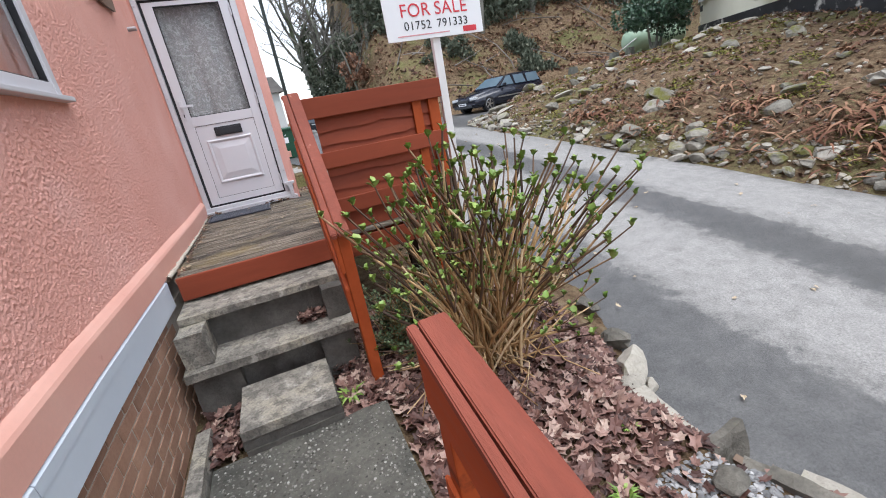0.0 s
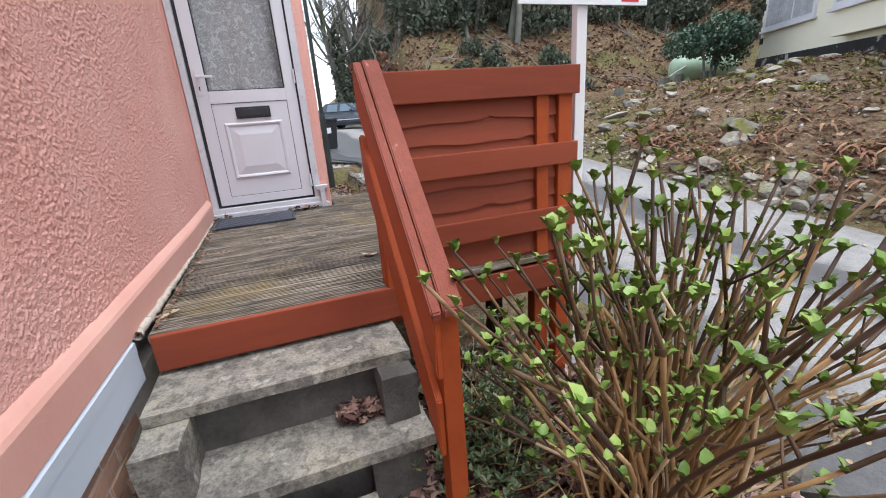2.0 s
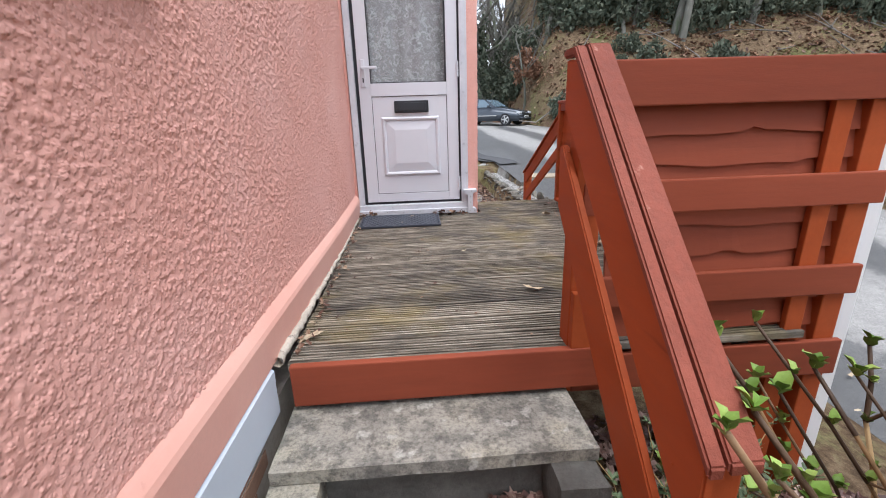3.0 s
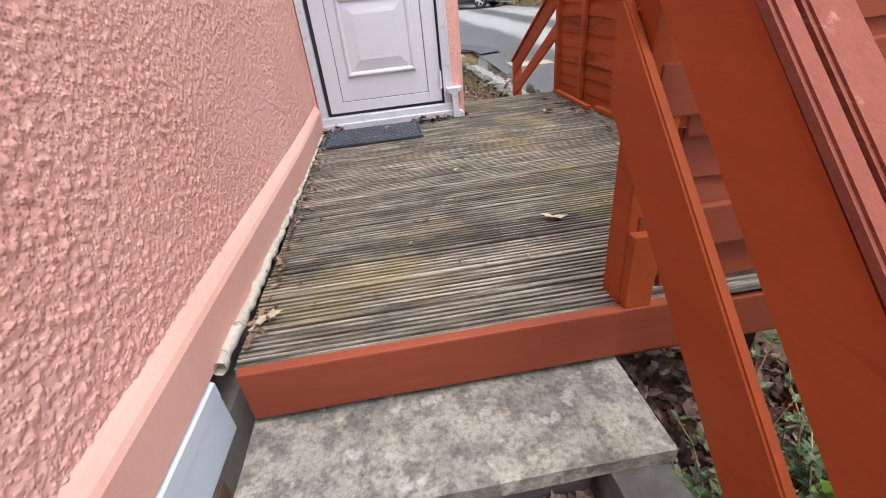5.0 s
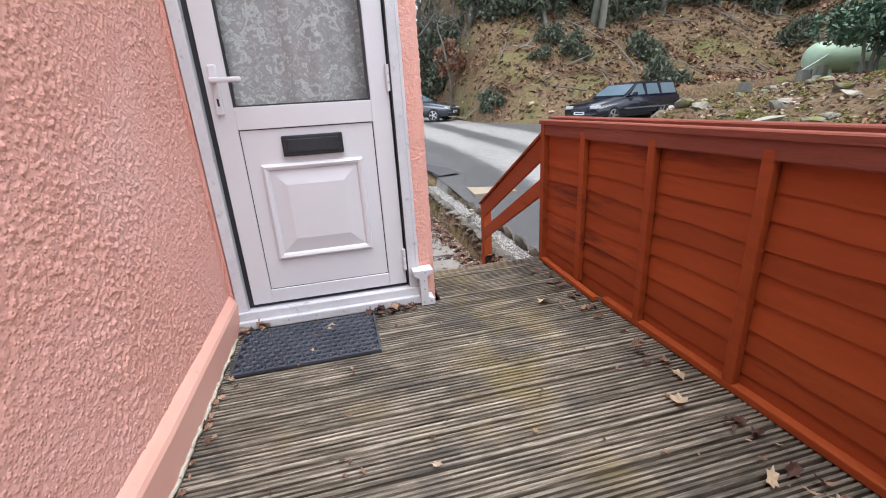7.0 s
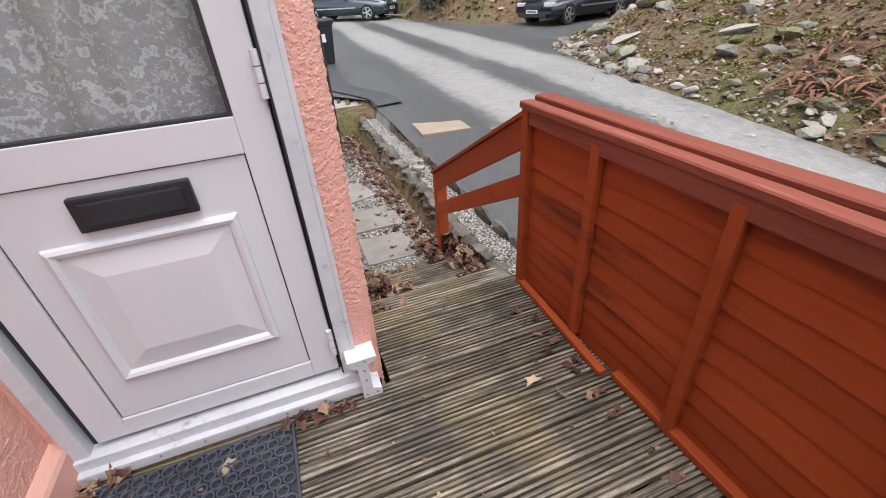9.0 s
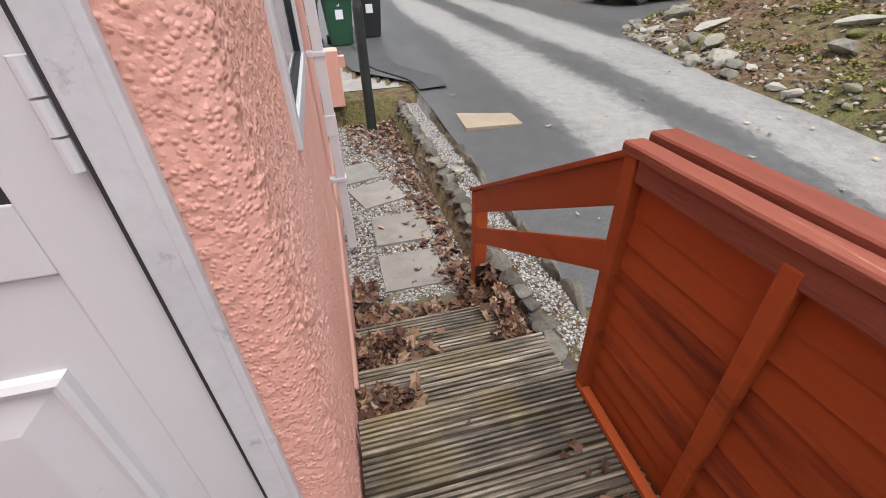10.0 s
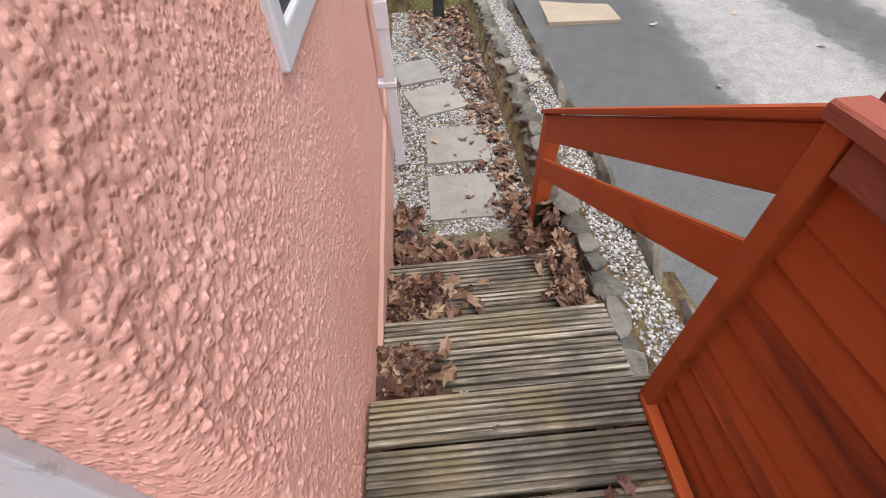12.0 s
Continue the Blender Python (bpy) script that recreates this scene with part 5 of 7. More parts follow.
def strip_area(r):
    y = r.uniform(6.4, 11.5)
    return r.uniform(1.80, 2.01), y


def path_area(r):
    y = 7.5 + 4.0 * r.random() ** 1.25
    return r.uniform(0.70, 1.62), y


chips("gravel", "pale gravel strip on the low wall", 6500, strip_area, 0.019, GRAVEL, 61)
chips("gravel", "pale angular gravel on the garden path", 17000, path_area, 0.021, GRAVEL, 62)
chips("slate_chips", "grey slate chippings beside the lane", 2600, lambda r: (r.uniform(1.50, 2.22), r.uniform(0.2, 1.36)), 0.036, SLATE, 63, flat=0.35)


chips("pebbles", "small pebbles set in the path concrete", 4000, lambda r: (r.uniform(-0.27, 0.67), r.uniform(1.0, 2.45)), 0.016, PEBBLE, 64, z=-0.404, flat=0.6)
for gx0, gx1, gy0, gy1 in ((0.70, 1.62, 7.4, 11.6), (1.78, 2.02, 6.3, 11.5)):
    obj("gravel_bed", grid_mesh("gravel_bed", steps_to(gx0, gx1, 0.05), steps_to(gy0, gy1, 0.06), lambda u, v: (u, v, terrain(u, v) - 0.004), GRAVEL_BED), label="packed grey gravel bed", category="gravel", kind="structure")


# ---- dead leaves ----
def leaf_litter(name, label, n, area, size, mat, seed, z=None, heap=0.0, tilt=0.55):
    r = random.Random(seed)
    s = Soup()
    for _ in range(n):
        x, y = area(r)
        zz = ground_at(x, y) if z is None else z(x, y)
        leaf_piece(s, r, np.array([x, y, zz + r.uniform(0.006, 0.014 + heap)]), size * r.uniform(0.6, 1.35), tilt)
    return obj(name, s.mesh(name, mat), label=label, category="leaves", kind="stuff")


def bed_area(r):
    while True:
        x, y = r.uniform(0.45, 2.3), r.uniform(0.9, 3.4)
        if x < near_edge(y) - 0.12 and not (x < 0.72 and y < 2.45) and not (x > 1.6 and y < 1.38 and r.random() < 0.9):
            return x, y


leaf_litter("dead_leaves", "damp purple-brown leaf litter over the flower bed", 4200, bed_area, 0.085, LEAF_DAMP, 71, heap=0.03)
leaf_litter("dead_leaves", "brown leaves gathered at the foot of the stone steps", 420, lambda r: (r.choice((r.uniform(-0.36, -0.13), r.uniform(0.45, 0.75), r.uniform(-0.3, 0.7))), r.uniform(2.5, 3.0)), 0.08, LEAF_DAMP, 72, z=lambda x, y: -0.43 if y < 2.9 else -0.40, heap=0.04)
leaf_litter("dead_leaves", "brown leaves caught in the corner of the stone tread", 70, lambda r: (r.uniform(0.33, 0.53), r.uniform(3.08, 3.19)), 0.065, LEAF_DAMP, 73, z=lambda x, y: -0.043, heap=0.04)


def steps_z(x, y):
    return 0.137 if y < 6.63 else (-0.010 if y < 7.065 else PATH_Z + 0.0)


def corner_area(r):
    k = r.random()
    if k < 0.24:
        return 0.71 + abs(r.gauss(0, 0.11)), r.uniform(6.22, 6.46)
    if k < 0.5:
        return 0.72 + abs(r.gauss(0, 0.14)), r.uniform(6.66, 6.92)
    if k < 0.66:
        return 1.60 - abs(r.gauss(0, 0.06)), r.uniform(6.70, 7.04)
    if k < 0.82:
        return r.choice((0.72 + abs(r.gauss(0, 0.10)), 1.58 - abs(r.gauss(0, 0.10)))), r.uniform(7.09, 7.75)
    return r.uniform(0.72, 1.6), r.uniform(7.09, 7.42)


leaf_litter("dead_leaves", "brown oak leaves heaped on the garden steps", 1000, corner_area, 0.078, LEAF_DEAD, 74, z=steps_z, heap=0.05, tilt=0.8)
leaf_litter("dead_leaves", "brown oak leaves in the gap beside the steps", 260, lambda r: (r.uniform(1.60, 1.66), r.uniform(6.3, 7.5)), 0.075, LEAF_DEAD, 75, z=lambda x, y: -0.20, heap=0.16, tilt=0.9)
leaf_litter("dead_leaves", "reddish leaves along the foot of the low wall", 800, lambda r: (1.60 - abs(r.gauss(0, 0.16)), r.uniform(7.6, 11.5)), 0.062, LEAF_DEAD, 76, heap=0.02)
leaf_litter("dead_leaves", "reddish leaves by the cross wall", 420, lambda r: (r.uniform(0.9, 1.6), 11.5 - abs(r.gauss(0, 0.7))), 0.062, LEAF_DEAD, 77, heap=0.02)
leaf_litter("dead_leaves", "crumbs of leaf along the joint of deck and wall", 90, lambda r: (-0.335 + abs(r.gauss(0, 0.025)), r.uniform(3.5, 5.3)), 0.028, LEAF_DEAD, 78, z=lambda x, y: DECK_Z + 0.002, heap=0.004)
leaf_litter("dead_leaves", "dry leaves under the door sill", 26, lambda r: (r.choice((r.uniform(-0.34, -0.2), r.uniform(0.28, 0.55))), r.uniform(5.66, 5.715)), 0.06, LEAF_DEAD, 79, z=lambda x, y: DECK_Z + 0.002, heap=0.02)
leaf_litter("dead_leaves", "small bits of leaf over the deck boards", 130, lambda r: (r.uniform(-0.3, 1.42), r.uniform(3.5, 6.1)), 0.020, LEAF_DEAD, 80, z=lambda x, y: DECK_Z + 0.001, heap=0.002, tilt=0.3)
leaf_litter("dead_leaves", "dry leaves along the foot of the fence", 40, lambda r: (1.44 - abs(r.gauss(0, 0.06)), r.uniform(3.7, 5.9)), 0.05, LEAF_DEAD, 81, z=lambda x, y: DECK_Z + 0.001, heap=0.01)
rl = random.Random(90)
for x, y, s_ in ((0.683, 3.962, 0.085), (1.22, 5.50, 0.075), (1.30, 4.62, 0.07), (0.10, 5.60, 0.085), (1.26, 3.98, 0.07), (1.34, 4.05, 0.06), (-0.30, 3.62, 0.08), (0.42, 4.6, 0.035), (1.05, 3.75, 0.03), (1.36, 3.84, 0.075), (1.40, 4.16, 0.07), (1.30, 4.28, 0.06), (1.38, 3.72, 0.08), (1.41, 4.75, 0.05)):
    s = Soup()
    leaf_piece(s, rl, np.array([0, 0, 0.012]), s_, 0.35)
    obj("leaf", s.mesh("leaf", LEAF_TAN), None, pose(x, y, DECK_Z + 0.002), "dry tan oak leaf lying on the deck", "leaf", "single leaves on the deck")
leaf_litter("dead_leaves", "leaves scattered along the lane", 60, lambda r: (r.uniform(2.3, 6.3), r.uniform(0.5, 12)), 0.06, LEAF_TAN, 82, z=lambda x, y: float(road_z(y)) + 0.03, heap=0.004, tilt=0.3)


# ---- hydrangea ----
def hydrangea():
    r = random.Random(31)
    bush = thing("hydrangea_bush", "budding hydrangea bush with tan stems and fresh green leaves", "bush", (1.42, 2.50, -0.46))
    stems, tips, leaves = Soup(), Soup(), Soup()
    def leaf(at, dirn, size):
        d = np.array(dirn) / (np.linalg.norm(dirn) + 1e-9)
        side = np.cross(d, (0.2, 0.1, 1.0))
        side /= np.linalg.norm(side) + 1e-9
        up = np.cross(side, d)
        w = size * r.uniform(0.34, 0.48)
        at = np.array(at)
        P = [at, at + d * size * 0.35 + side * w * 0.8 + up * w * 0.35, at + d * size * 0.75 + side * w * 0.7 + up * w * 0.3, at + d * size - up * size * 0.12,
             at + d * size * 0.75 - side * w * 0.7 + up * w * 0.3, at + d * size * 0.35 - side * w * 0.8 + up * w * 0.35, at + d * size * 0.5]
        leaves.add(P, [(0, 1, 6), (1, 2, 6), (2, 3, 6), (3, 4, 6), (4, 5, 6), (5, 0, 6)])
    for k in range(175):
        az = r.uniform(0, 2 * math.pi)
        out = 0.9 * r.random() ** 0.8
        reach = min(out, 1.0) * (1.36 if math.cos(az) > 0 else 1.12)
        high = (1.47 - 0.45 * min(out, 1.0) ** 2) * r.uniform(0.66, 1.03)
        if r.random() < 0.10:
            high, reach = r.uniform(0.2, 0.6), r.uniform(0.6, 1.0)
        b0 = np.array([r.gauss(0, 0.10), r.gauss(0, 0.10), 0.0])
        dx, dy = math.cos(az) * reach, math.sin(az) * reach * 0.66
        dx = max(dx, -0.62)
        kink = np.array([r.gauss(0, 0.05), r.gauss(0, 0.05), 0])
        pts = [b0 + np.array([dx * f ** 1.25, dy * f ** 1.25, high * (f ** 0.92)]) + kink * math.sin(f * 3.1) + np.array([r.gauss(0, 0.006), r.gauss(0, 0.006), 0]) for f in np.linspace(0, 1, 9)]
        r0 = r.uniform(0.006, 0.0105)
        cut = r.choice((7, 7, 6, 6, 5, 4))
        stems.tube(pts[:cut + 1], np.linspace(r0, r0 * 0.72, cut + 1), 6)
        tips.tube(pts[cut:], np.linspace(r0 * 0.85, r0 * 0.62, 9 - cut), 6)
        axis = pts[-1] - pts[-2]
        for node in range(4, 9):
            if node < 8 and r.random() < (0.6 if node == 4 else 0.15):
                continue
            spin = r.uniform(0, 6.28)
            for q in range(5 if node < 8 else r.randint(5, 7)):
                ang = spin + q * (2.09 if node < 8 else 1.25)
                big = r.uniform(0.022, 0.044) if node < 8 else r.uniform(0.032, 0.056)
                dirn = np.array([math.cos(ang), math.sin(ang), r.uniform(0.8, 2.6)])
                leaf(pts[node] + np.array([0, 0, r.uniform(-0.01, 0.01)]), dirn, big)
        # side shoot
        if r.random() < 0.45:
            i = r.randint(4, 7)
            e = pts[i] + np.array([r.gauss(0, 0.09), r.gauss(0, 0.09), r.uniform(0.06, 0.2)])
            e[0] = max(e[0], -0.64)
            tips.tube([pts[i], (pts[i] + e) / 2 + np.array([0, 0, -0.012]), e], [r0 * 0.6, r0 * 0.5, r0 * 0.4], 5)
            for q in range(4):
                a = q * 1.57 + r.random()
                leaf(e, (math.cos(a), math.sin(a), r.uniform(0.6, 1.4)), r.uniform(0.03, 0.055))
    # low tangled old wood
    for k in range(40):
        az = r.uniform(0, 6.28)
        L = r.uniform(0.35, 0.75)
        pts = [np.array([math.cos(az) * L * f + r.gauss(0, 0.03), math.sin(az) * L * f + r.gauss(0, 0.03), 0.04 + 0.25 * math.sin(f * 2.6) * r.uniform(0.3, 1)]) for f in np.linspace(0, 1, 6)]
        stems.tube(pts, np.linspace(0.007, 0.003, 6), 5)
    obj("woody_growth", stems.mesh("woody_growth", STEM, True), bush, label="tan woody stems", kind="stuff")
    obj("young_growth", tips.mesh("young_growth", STEM_DARK, True), bush, label="dark young stem ends", kind="stuff")
    obj("leaves", leaves.mesh("leaves", LEAF_GREEN, True), bush, label="small fresh green leaves", kind="stuff")
    s = Soup()
    for fx, fy, fz in ((0.34, -0.35, 0.72), (0.30, -0.40, 0.66), (0.40, -0.33, 0.63)):
        for q in range(26):
            leaf_piece(s, r, np.array([fx + r.gauss(0, 0.025), fy + r.gauss(0, 0.025), fz + r.gauss(0, 0.02)]), 0.03, 1.4, lobes=False)
    obj("dry_flower", s.mesh("dry_flower", CARCASS), bush, label="dry papery brown flower head", kind="stuff")


hydrangea()


def low_plant(x, y, z, seed, h=0.25, n=44, label="small green weed sprouting through leaf litter"):
    r = random.Random(seed)
    s = Soup()
    for _ in range(n):
        a, L = r.uniform(0, 6.28), h * r.uniform(0.5, 1.1)
        d = np.array([math.cos(a), math.sin(a)])
        w = L * 0.07
        p0, p1, p2 = np.array([0, 0, 0]), np.array([*(d * L * 0.35), L * 0.55]), np.array([*(d * L * 0.8), L * r.uniform(0.4, 0.8)])
        sd = np.array([-d[1], d[0], 0]) * w
        s.add([p0 - sd * 0.4, p0 + sd * 0.4, p1 + sd, p2, p1 - sd], [(0, 1, 2, 4), (2, 3, 4)])
    obj("weed", s.mesh("weed", LEAF_GREEN if h < 0.2 else EVERGREEN), None, pose(x, y, z), label, "weed", "weeds", "stuff")


for k, (x, y, h) in enumerate(((0.50, 2.62, 0.14), (1.42, 1.35, 0.10), (1.30, 1.15, 0.12), (1.62, 0.95, 0.09), (1.7, 1.6, 0.07))):
    low_plant(x, y, ground_at(x, y), 100 + k, h)

def trailing_shrub(x, y, z, seed, h):
    """Thin tan twigs carrying whorls of small oval leaves."""
    r = random.Random(seed)
    twigs, s = Soup(), Soup()
    bush = thing("shrub", "low straggling shrub with tan twigs and small grey-green leaves", "shrub", (x, y, z))
    for _ in range(26):
        a, L = r.uniform(0, 6.28), r.uniform(0.08, 0.34)
        top = np.array([math.cos(a) * L, math.sin(a) * L, h * r.uniform(0.4, 1.0)])
        pts = [top * np.array([f ** 1.3, f ** 1.3, f]) + np.array([r.gauss(0, 0.012), r.gauss(0, 0.012), 0]) for f in np.linspace(0, 1, 6)]
        twigs.tube(pts, np.linspace(0.004, 0.0018, 6), 5)
        for node in (2, 3, 4, 5):
            for q in range(6):
                b = q * 1.05 + r.random()
                d = np.array([math.cos(b), math.sin(b), r.uniform(0.1, 1.1)])
                d /= np.linalg.norm(d)
                side = np.cross(d, (0.1, 0.2, 1.0))
                side /= np.linalg.norm(side)
                n, o = r.uniform(0.022, 0.042), pts[node] + np.array([0, 0, r.uniform(-0.015, 0.015)])
                w = side * n * 0.24
                s.add([o, o + d * n * 0.35 + w, o + d * n * 0.75 + w * 0.8, o + d * n, o + d * n * 0.75 - w * 0.8, o + d * n * 0.35 - w, o + d * n * 0.5 - np.array([0, 0, 0.003])],
                      [(0, 1, 6), (1, 2, 6), (2, 3, 6), (3, 4, 6), (4, 5, 6), (5, 0, 6)])
    obj("twig_growth", twigs.mesh("twig_growth", STEM), bush, kind="stuff")
    obj("leaves", s.mesh("leaves", SHRUB_LEAF), bush, kind="stuff")


for k, (x, y, h) in enumerate(((0.98, 3.22, 0.62), (1.12, 3.05, 0.45), (0.90, 3.02, 0.34), (1.28, 3.25, 0.55), (1.02, 2.88, 0.28))):
    trailing_shrub(x, y, ground_at(x, y), 300 + k, h)
leaf_litter("dead_leaves", "damp dark leaves under the edge of the deck", 900, lambda r: (r.uniform(0.58, 1.75), r.uniform(2.75, 4.0)), 0.08, LEAF_DAMP, 88, heap=0.05, tilt=0.8)

# stones edging the bed towards the lane
r = random.Random(44)
for x, y, sx, sy, sz, turn, mat in ((2.24, 2.12, 0.36, 0.24, 0.22, 40, PALE_STONE), (2.10, 2.00, 0.24, 0.18, 0.12, 20, PALE_STONE), (2.32, 2.02, 0.14, 0.10, 0.1, 20, PALE_STONE), (1.86, 1.18, 0.2, 0.14, 0.08, 10, STONE),
                                    (2.45, 2.5, 0.3, 0.22, 0.14, 60, STONE), (2.55, 2.9, 0.3, 0.2, 0.14, 70, STONE), (2.40, 0.62, 0.4, 0.16, 0.16, -40, STONE)):
    obj("edging_stone", rock_mesh("edging_stone", r, mat, 1.25, 1.25, 1.2, 6, 2), None, pose(x, y, ground_at(x, y) + sz * 0.3, r.uniform(-8, 8), r.uniform(-8, 8), turn) @ Matrix.Diagonal((sx, sy, sz, 1)), "lichened rough stone edging the bed beside the lane", "stone", "edging stones")
# longer flat slabs among them: place, size, lean, turn
for k, (x, y, sx, sy, sz, up, rx, ry, turn, mat, lab) in enumerate((
        (2.02, 1.68, 0.46, 0.13, 0.10, 0.00, 0, 2, 80, PALE_STONE, "long pale mossy kerb stone beside the leaf bed"),
        (2.04, 1.37, 0.34, 0.045, 0.20, 0.06, -12, -6, 2, STONE, "thin dark slab set on edge beside the lane"),
        (2.17, 1.21, 0.32, 0.04, 0.17, 0.05, 14, 10, -76, NAMEPLATE, "weathered plank-like slab leaning beside the lane"),
        (2.10, 1.18, 0.20, 0.10, 0.025, 0.05, 24, 4, -62, STONE, "dark slate slab lying askew on the chippings"),
        (2.07, 1.03, 0.24, 0.07, 0.035, 0.02, 6, 4, -70, STONE, "grey slate slab lying on the chippings"),
        (2.24, 0.96, 0.30, 0.06, 0.12, 0.03, 8, 6, -72, PALE_STONE, "pale rough stone on edge beside the lane"))):
    bm = slab_bm((-sx / 2, -sy / 2, -sz / 2), (sx / 2, sy / 2, sz / 2), 50 + k, 0.016)
    me = bpy.data.meshes.new("edging_slab")
    bm.to_mesh(me)
    bm.free()
    me.materials.append(mat)
    obj("edging_slab", me, None, pose(x, y, ground_at(x, y) + up, rx, ry, turn), lab, "stone", "edging stones")


# ---- fittings on the house ----
def downpipe():
    p = thing("downpipe", "square white plastic downpipe held by clips", "downpipe", (0.765, 8.21, 0))
    part("pipe", box_bm((-0.033, -0.033, -0.20), (0.033, 0.033, 3.0), 0.006), UPVC, p)
    for z in (0.38, 1.22, 2.1):
        part("clip", box_bm((-0.075, -0.040, z), (0.040, 0.040, z + 0.03), 0.004), UPVC, p)
    part("socket", box_bm((-0.038, -0.038, 0.72), (0.038, 0.038, 0.86), 0.004), UPVC, p)


downpipe()
bm = box_bm((0.70, 11.45, 0.02), (0.96, 11.75, 0.74), 0.012)
box = part("meter_box", bm, TRIM_PINK, None)
tagged(box, "salmon pink painted box pillar by the garden wall", "box")
part("spout", box_bm((0.955, 11.5, 0.52), (1.04, 11.62, 0.66), 0.008), TRIM_PINK, box)


def street_pole():
    p = thing("street_pole", "black-green painted steel pole with a wider base", "pole", (1.27, 11.25, -0.30), -1)
    bm = bmesh.new()
    add_tube(bm, (0, 0, 0), (0, 0, 1.55), 0.068, 0.062, 20)
    part("base", bm, POLE_PAINT, p)
    bm = bmesh.new()
    add_tube(bm, (0, 0, 1.55), (0.0, 0, 7.5), 0.042, 0.034, 16)
    part("shaft", bm, POLE_PAINT, p)
    bm = bmesh.new()
    add_tube(bm, (0, 0, 1.53), (0, 0, 1.62), 0.066, 0.045, 20)
    part("collar", bm, POLE_PAINT, p)


street_pole()
bm = bmesh.new()
prism(bm, [(4.22, 2.44), (4.55, 2.46), (4.93, 2.42), (4.90, 2.33), (4.6, 2.31), (4.25, 2.34)], "x", WALL_X + 0.012, WALL_X + 0.03)
tagged(part("nameplate", bm, NAMEPLATE, None), "slice of bark-edged wood fixed to the pink wall", "nameplate")
bm = bmesh.new()
add_tube(bm, (WALL_X, 5.3, 2.28), (WALL_X + 0.07, 5.3, 2.28), 0.02)
part("bracket", bm, METAL_GREY, bpy.data.objects["nameplate"])


def wheelie_bin(name, x, y, turn, mat, label):
    b = thing(name, label, "bin", (x, y, ground_at(x, y)), turn, "bins on the drive")
    bm = bmesh.new()
    lo, hi = [(-0.22, -0.22), (0.22, -0.22), (0.22, 0.24), (-0.22, 0.24)], [(-0.28, -0.28), (0.28, -0.28), (0.28, 0.30), (-0.28, 0.30)]
    a = [bm.verts.new((u, v, 0.06)) for u, v in lo]
    c = [bm.verts.new((u, v, 0.92)) for u, v in hi]
    for i in range(4):
        bm.faces.new((a[i], a[(i + 1) % 4], c[(i + 1) % 4], c[i]))
    bm.faces.new(a[::-1])
    bm.faces.new(c)
    bmesh.ops.bevel(bm, geom=list(bm.edges), offset=0.025, segments=2, affect="EDGES")
    part("body", bm, mat, b)
    part("rim", box_bm((-0.30, -0.30, 0.90), (0.30, 0.31, 0.95), 0.012), mat, b)
    bm = bmesh.new()
    prism(bm, [(-0.32, 0.95), (0.34, 0.95), (0.34, 0.99), (0.1, 1.03), (-0.25, 1.02), (-0.32, 0.99)], "x", -0.31, 0.31)
    part("lid", bm, mat, b)
    for s_ in (-1, 1):
        bm = bmesh.new()
        add_tube(bm, (0.20 * s_, 0.24, 0.11), (0.27 * s_, 0.24, 0.11), 0.11)
        part("wheel", bm, TYRE, b)
    bm = bmesh.new()
    add_tube(bm, (-0.24, 0.36, 0.96), (0.24, 0.36, 0.96), 0.016)
    part("handle", bm, mat, b)
    tag = part("label_sticker", box_bm((-0.075, -0.268, 0.55), (0.075, -0.262, 0.72), 0), SIGN_WHITE, b, "white address sticker")
    return b


def lettering(text, size, depth, mat, parent, m, name="lettering", spread=1.0):
    cu = bpy.data.curves.new(name, "FONT")
    cu.body, cu.size, cu.extrude, cu.align_x, cu.space_character = text, size, depth, "CENTER", spread
    tmp = bpy.data.objects.new(name, cu)
    scene.collection.objects.link(tmp)
    bpy.context.view_layer.update()
    me = bpy.data.meshes.new_from_object(tmp.evaluated_get(bpy.context.evaluated_depsgraph_get()))
    bpy.data.objects.remove(tmp)
    bpy.data.curves.remove(cu)
    me.name = name
    me.materials.clear()
    me.materials.append(mat)
    return obj(name, me, parent, m)


for nm, x, y, t_, mt, lb in (("wheelie_bin", 1.18, 15.4, 4, BIN_GREEN, "dark green wheelie bin with a house number sticker"), ("wheelie_bin", 0.52, 15.5, -3, BIN_BROWN, "brown wheelie bin with a house number sticker"), ("wheelie_bin", 1.85, 16.1, 6, BIN_BLACK, "black wheelie bin behind the green one")):
    wb = wheelie_bin(nm, x, y, t_, mt, lb)
    if mt is not BIN_BLACK:
        lettering("3", 0.15, 0.002, SIGN_WHITE, wb, pose(0, -0.274, 0.78, 86, 0, 0), "number")
b = obj("driveway", grid_mesh("driveway", steps_to(-1.0, 2.0, 0.15), steps_to(12.1, 17.0, 0.2), lambda u, v: (u, v, terrain(u, v) + 0.012), PAVING), label="pale concrete drive where the bins stand", category="driveway", kind="structure")
bm = bmesh.new()
mz = float(road_z(10.2))
prism(bm, [(2.225, 9.85), (2.90, 9.79), (2.94, 10.57), (2.285, 10.62)], "z", mz - 0.03, mz + 0.024)
mc = part("manhole_cover", bm, MANHOLE, None)
tagged(mc, "buff rectangular manhole cover set in the lane", "manhole cover")
NEW_TARMAC = surface("dark_new_tarmac", (0.05, 0.05, 0.053), (0.075, 0.075, 0.078), 2, 60, 0.7, 0.4, 0.006)
